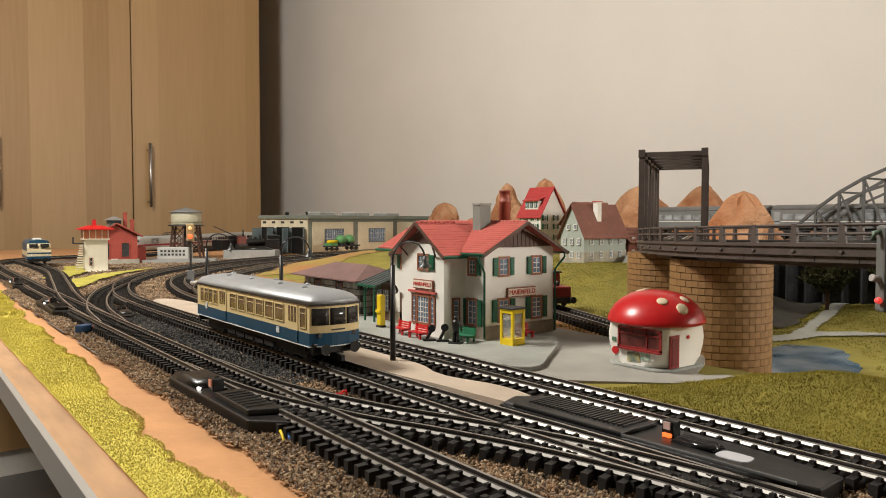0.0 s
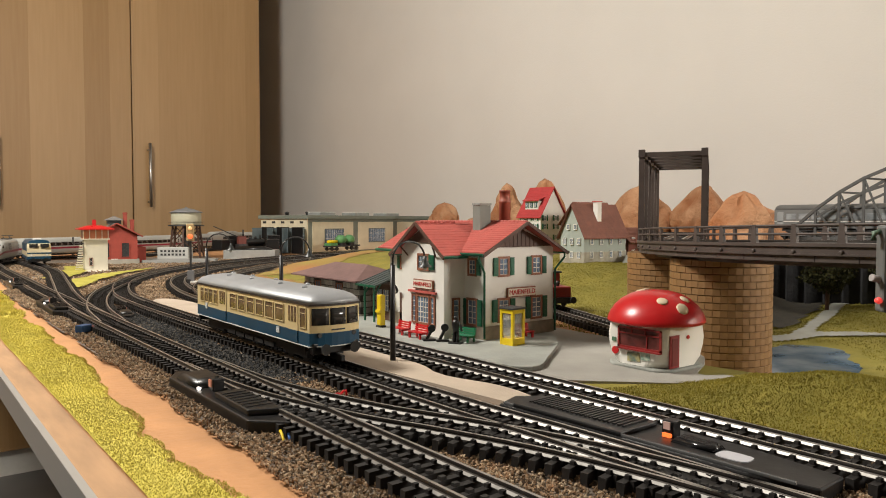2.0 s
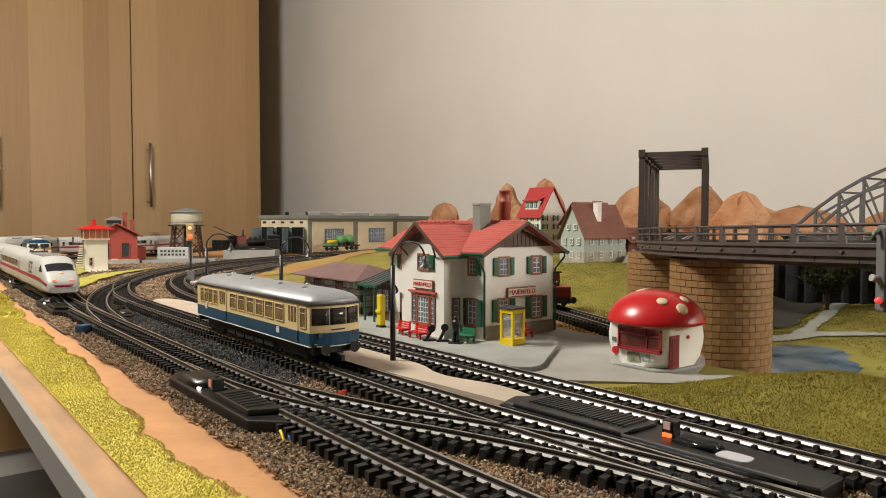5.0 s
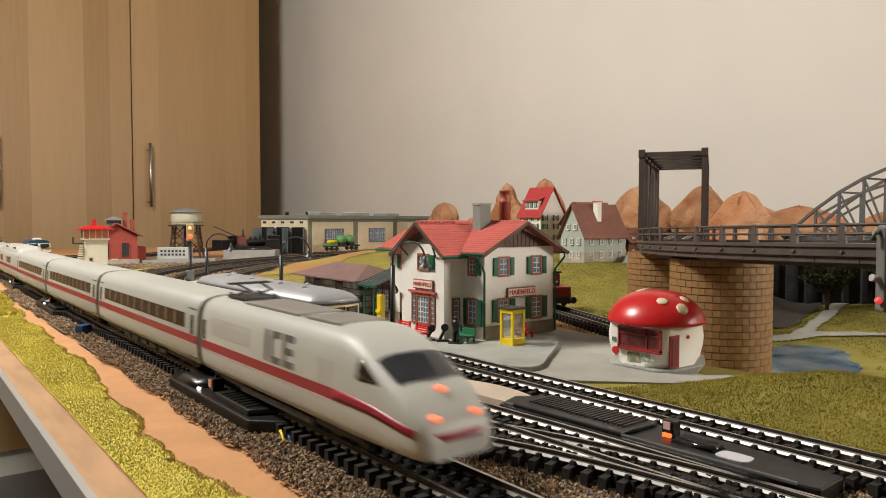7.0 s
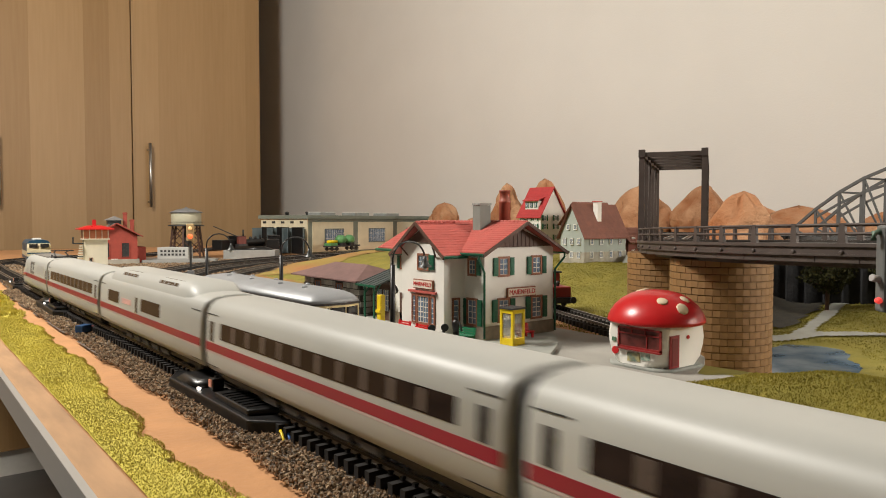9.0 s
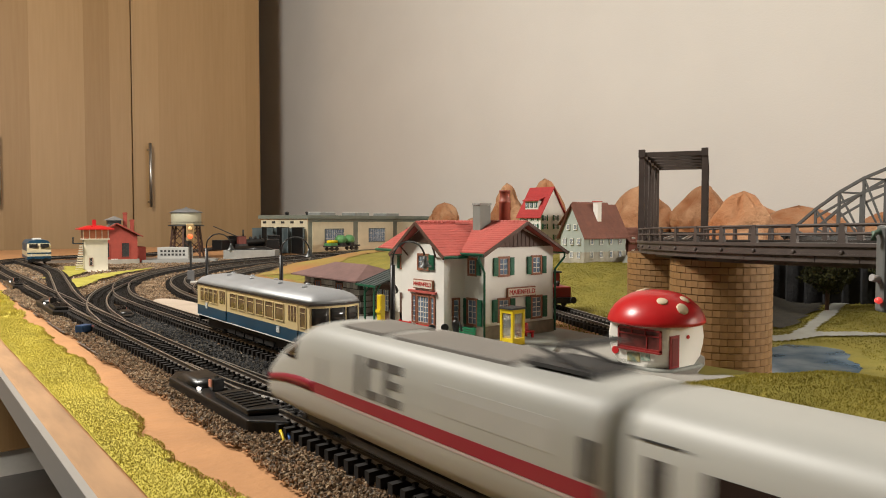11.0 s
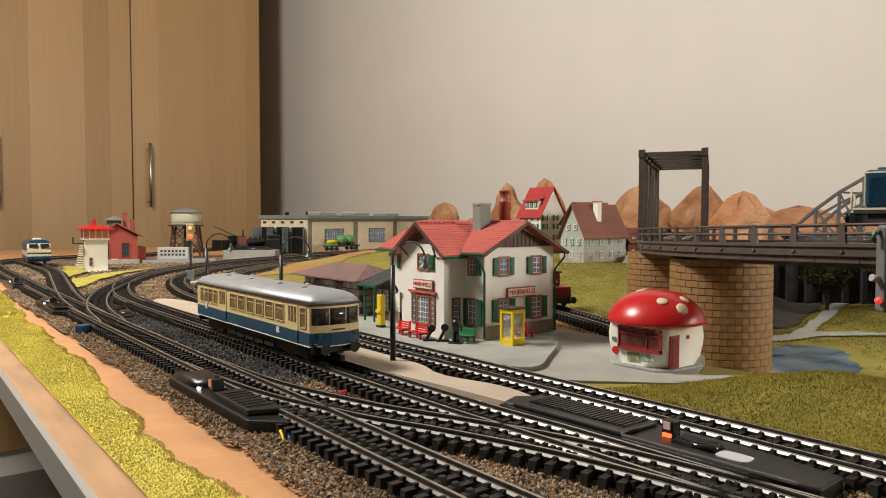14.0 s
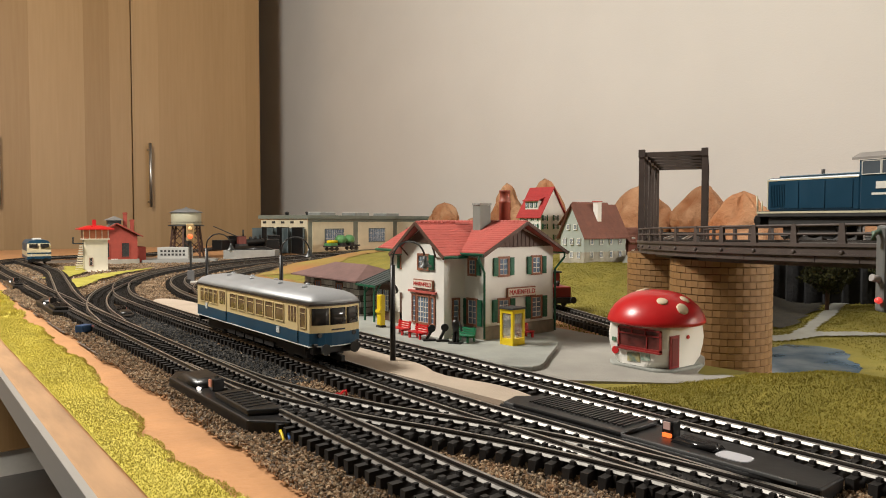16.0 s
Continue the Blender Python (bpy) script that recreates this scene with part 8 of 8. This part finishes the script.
fibres("valley_grass", 50000, (0.43, 0.97, -0.05, 0.42), lambda x, y: ground_z(x, y) > -0.0292 and path_gap(x, y) > 0.007 and not on_yard_bed(x, y), 0.0016, 0.0006, GRASSFV, "olive green scatter grass fibres in the valley", 15, 0.001)
fibres("verge_grass", 80000, (0.0618, 0.115, 0.18, 0.75), lambda x, y: on_edge_grass(x, y) or on_edge_grass(x - 0.002, y), 0.0007, 0.00024, GRASSFL, "yellow-green scatter grass fibres along the table edge", 13, 0.001)
fibres("verge_grass", 12000, (0.0618, 0.125, 0.75, 1.4), on_edge_grass, 0.0028, 0.0006, GRASSFL, "yellow-green scatter grass fibres by the far edge", 14, 0.001)
LAWN = mat("depot_lawn_scatter", (0.32, 0.29, 0.035), 0.95, second=(0.46, 0.40, 0.075), scale=70, bump=0.6, bscale=700)
LAWNS = (((0.185, 1.16), (0.212, 1.22), (0.232, 1.28), (0.270, 1.45)), ((0.178, 0.97), (0.210, 1.09), (0.272, 1.20), (0.365, 1.31)))


sheet("depot_lawn", lambda x, y: abs(x - float(np.interp(y, [q[1] for q in LAWNS[0]], [q[0] for q in LAWNS[0]]))) < 0.018 + wob(x, y) and 1.16 < y < 1.44, 0.005, 0.0058, 0.15, 0.5, 0.95, 1.48, LAWN, "yellow-green grass patch round the signal tower", "grass")
sheet("depot_lawn_strip", lambda x, y: abs(x - float(np.interp(y, [q[1] for q in LAWNS[1]], [q[0] for q in LAWNS[1]]))) < 0.020 * math.sin(math.pi * min(1, max(0, (y - 0.97) / 0.34))) ** 0.6 + 0.4 * wob(x, y) and 0.97 < y < 1.31, 0.005, 0.0058, 0.15, 0.5, 0.95, 1.48, LAWN, "yellow-green grass strip between the curved tracks", "grass")


# ---------------------------------------------------------------- what moves
def follower(points, z):
    """A line with its running lengths, to set vehicles on."""
    line = spline(points, 0.005)
    cum = [0.0]
    for a, b in zip(line, line[1:]):
        cum.append(cum[-1] + (b - a).length)
    xs, ys, zs = [p.x for p in line], [p.y for p in line], [p.z for p in line]

    def at(s):
        return Vector((float(np.interp(s, cum, xs)), float(np.interp(s, cum, ys)), z + float(np.interp(s, cum, zs))))

    return at, cum, line


def ride(ob, at, centre, half, flip, times, s_of):
    """Keys a rigid vehicle whose two bogies stay on the line."""
    rows = []
    for t_ in times:
        s = s_of(t_) - centre
        a, b = at(s - half), at(s + half)
        d = (b - a).normalized()
        if flip:
            d = -d
        q = Vector((d.x, d.y, 0)).to_track_quat("Y", "Z").to_matrix().to_4x4()
        rows.append((t_, Matrix.Translation((a + b) / 2) @ q))
    walk(ob, rows)


def motions():
    times = [i * 0.1 for i in range(161)]
    # express train: its head's place along the straight, by the clock
    at, cum, line = follower(ICE_PATH, 0.009)
    k0 = min(range(len(line)), key=lambda k: abs(line[k].y - 0.2) + 5 * abs(line[k].x - FRONT))
    base = cum[k0] + line[k0].y
    clock = (0.0, 0.5, 1.0, 1.5, 2.0, 2.5, 3.0, 3.5, 4.0, 5.0, 6.3, 6.5, 7.0, 7.5, 8.0, 8.5, 9.0, 11.3, 11.5, 12.0, 13.0, 14.0, 16.0)
    heads = (1.975, 1.865, 1.755, 1.645, 1.53, 1.415, 1.295, 1.168, 1.045, 0.79, 0.402, 0.337, 0.166, 0.002, -0.158, -0.325, -0.49, -1.272, -1.342, -1.52, -1.72, -1.82, -1.85)

    def s_ice(t_):
        return base - float(np.interp(t_, clock, heads))

    c = POWER_L / 2
    for i, car in enumerate(ice):
        half = 0.055 if i in (0, 6) else 0.068
        ride(car, at, c, half, i == 6, times, s_ice)
        nxt = COACH_L if i + 1 < 6 else POWER_L
        c += ((POWER_L if i in (0, 6) else COACH_L) + nxt) / 2
    # diesel on the viaduct
    at2, cum2, line2 = follower(VIADUCT, VIADUCT_Z + 0.009)
    place = VIADUCT_S
    ride(v100, at2, 0.066, 0.038, False, times, lambda t_: float(np.interp(t_, [q[0] for q in place], [q[1] for q in place])))
    # silver coaches on the arch bridge line
    at3, cum3, line3 = follower(BACKLINE, BACK_Z + 0.009)
    for i, car in enumerate(silver):
        ride(car, at3, -0.107 - 0.214 * i, 0.074, False, times, lambda t_: float(np.interp(t_, [q[0] for q in SILVER_S], [q[1] for q in SILVER_S])))


motions()
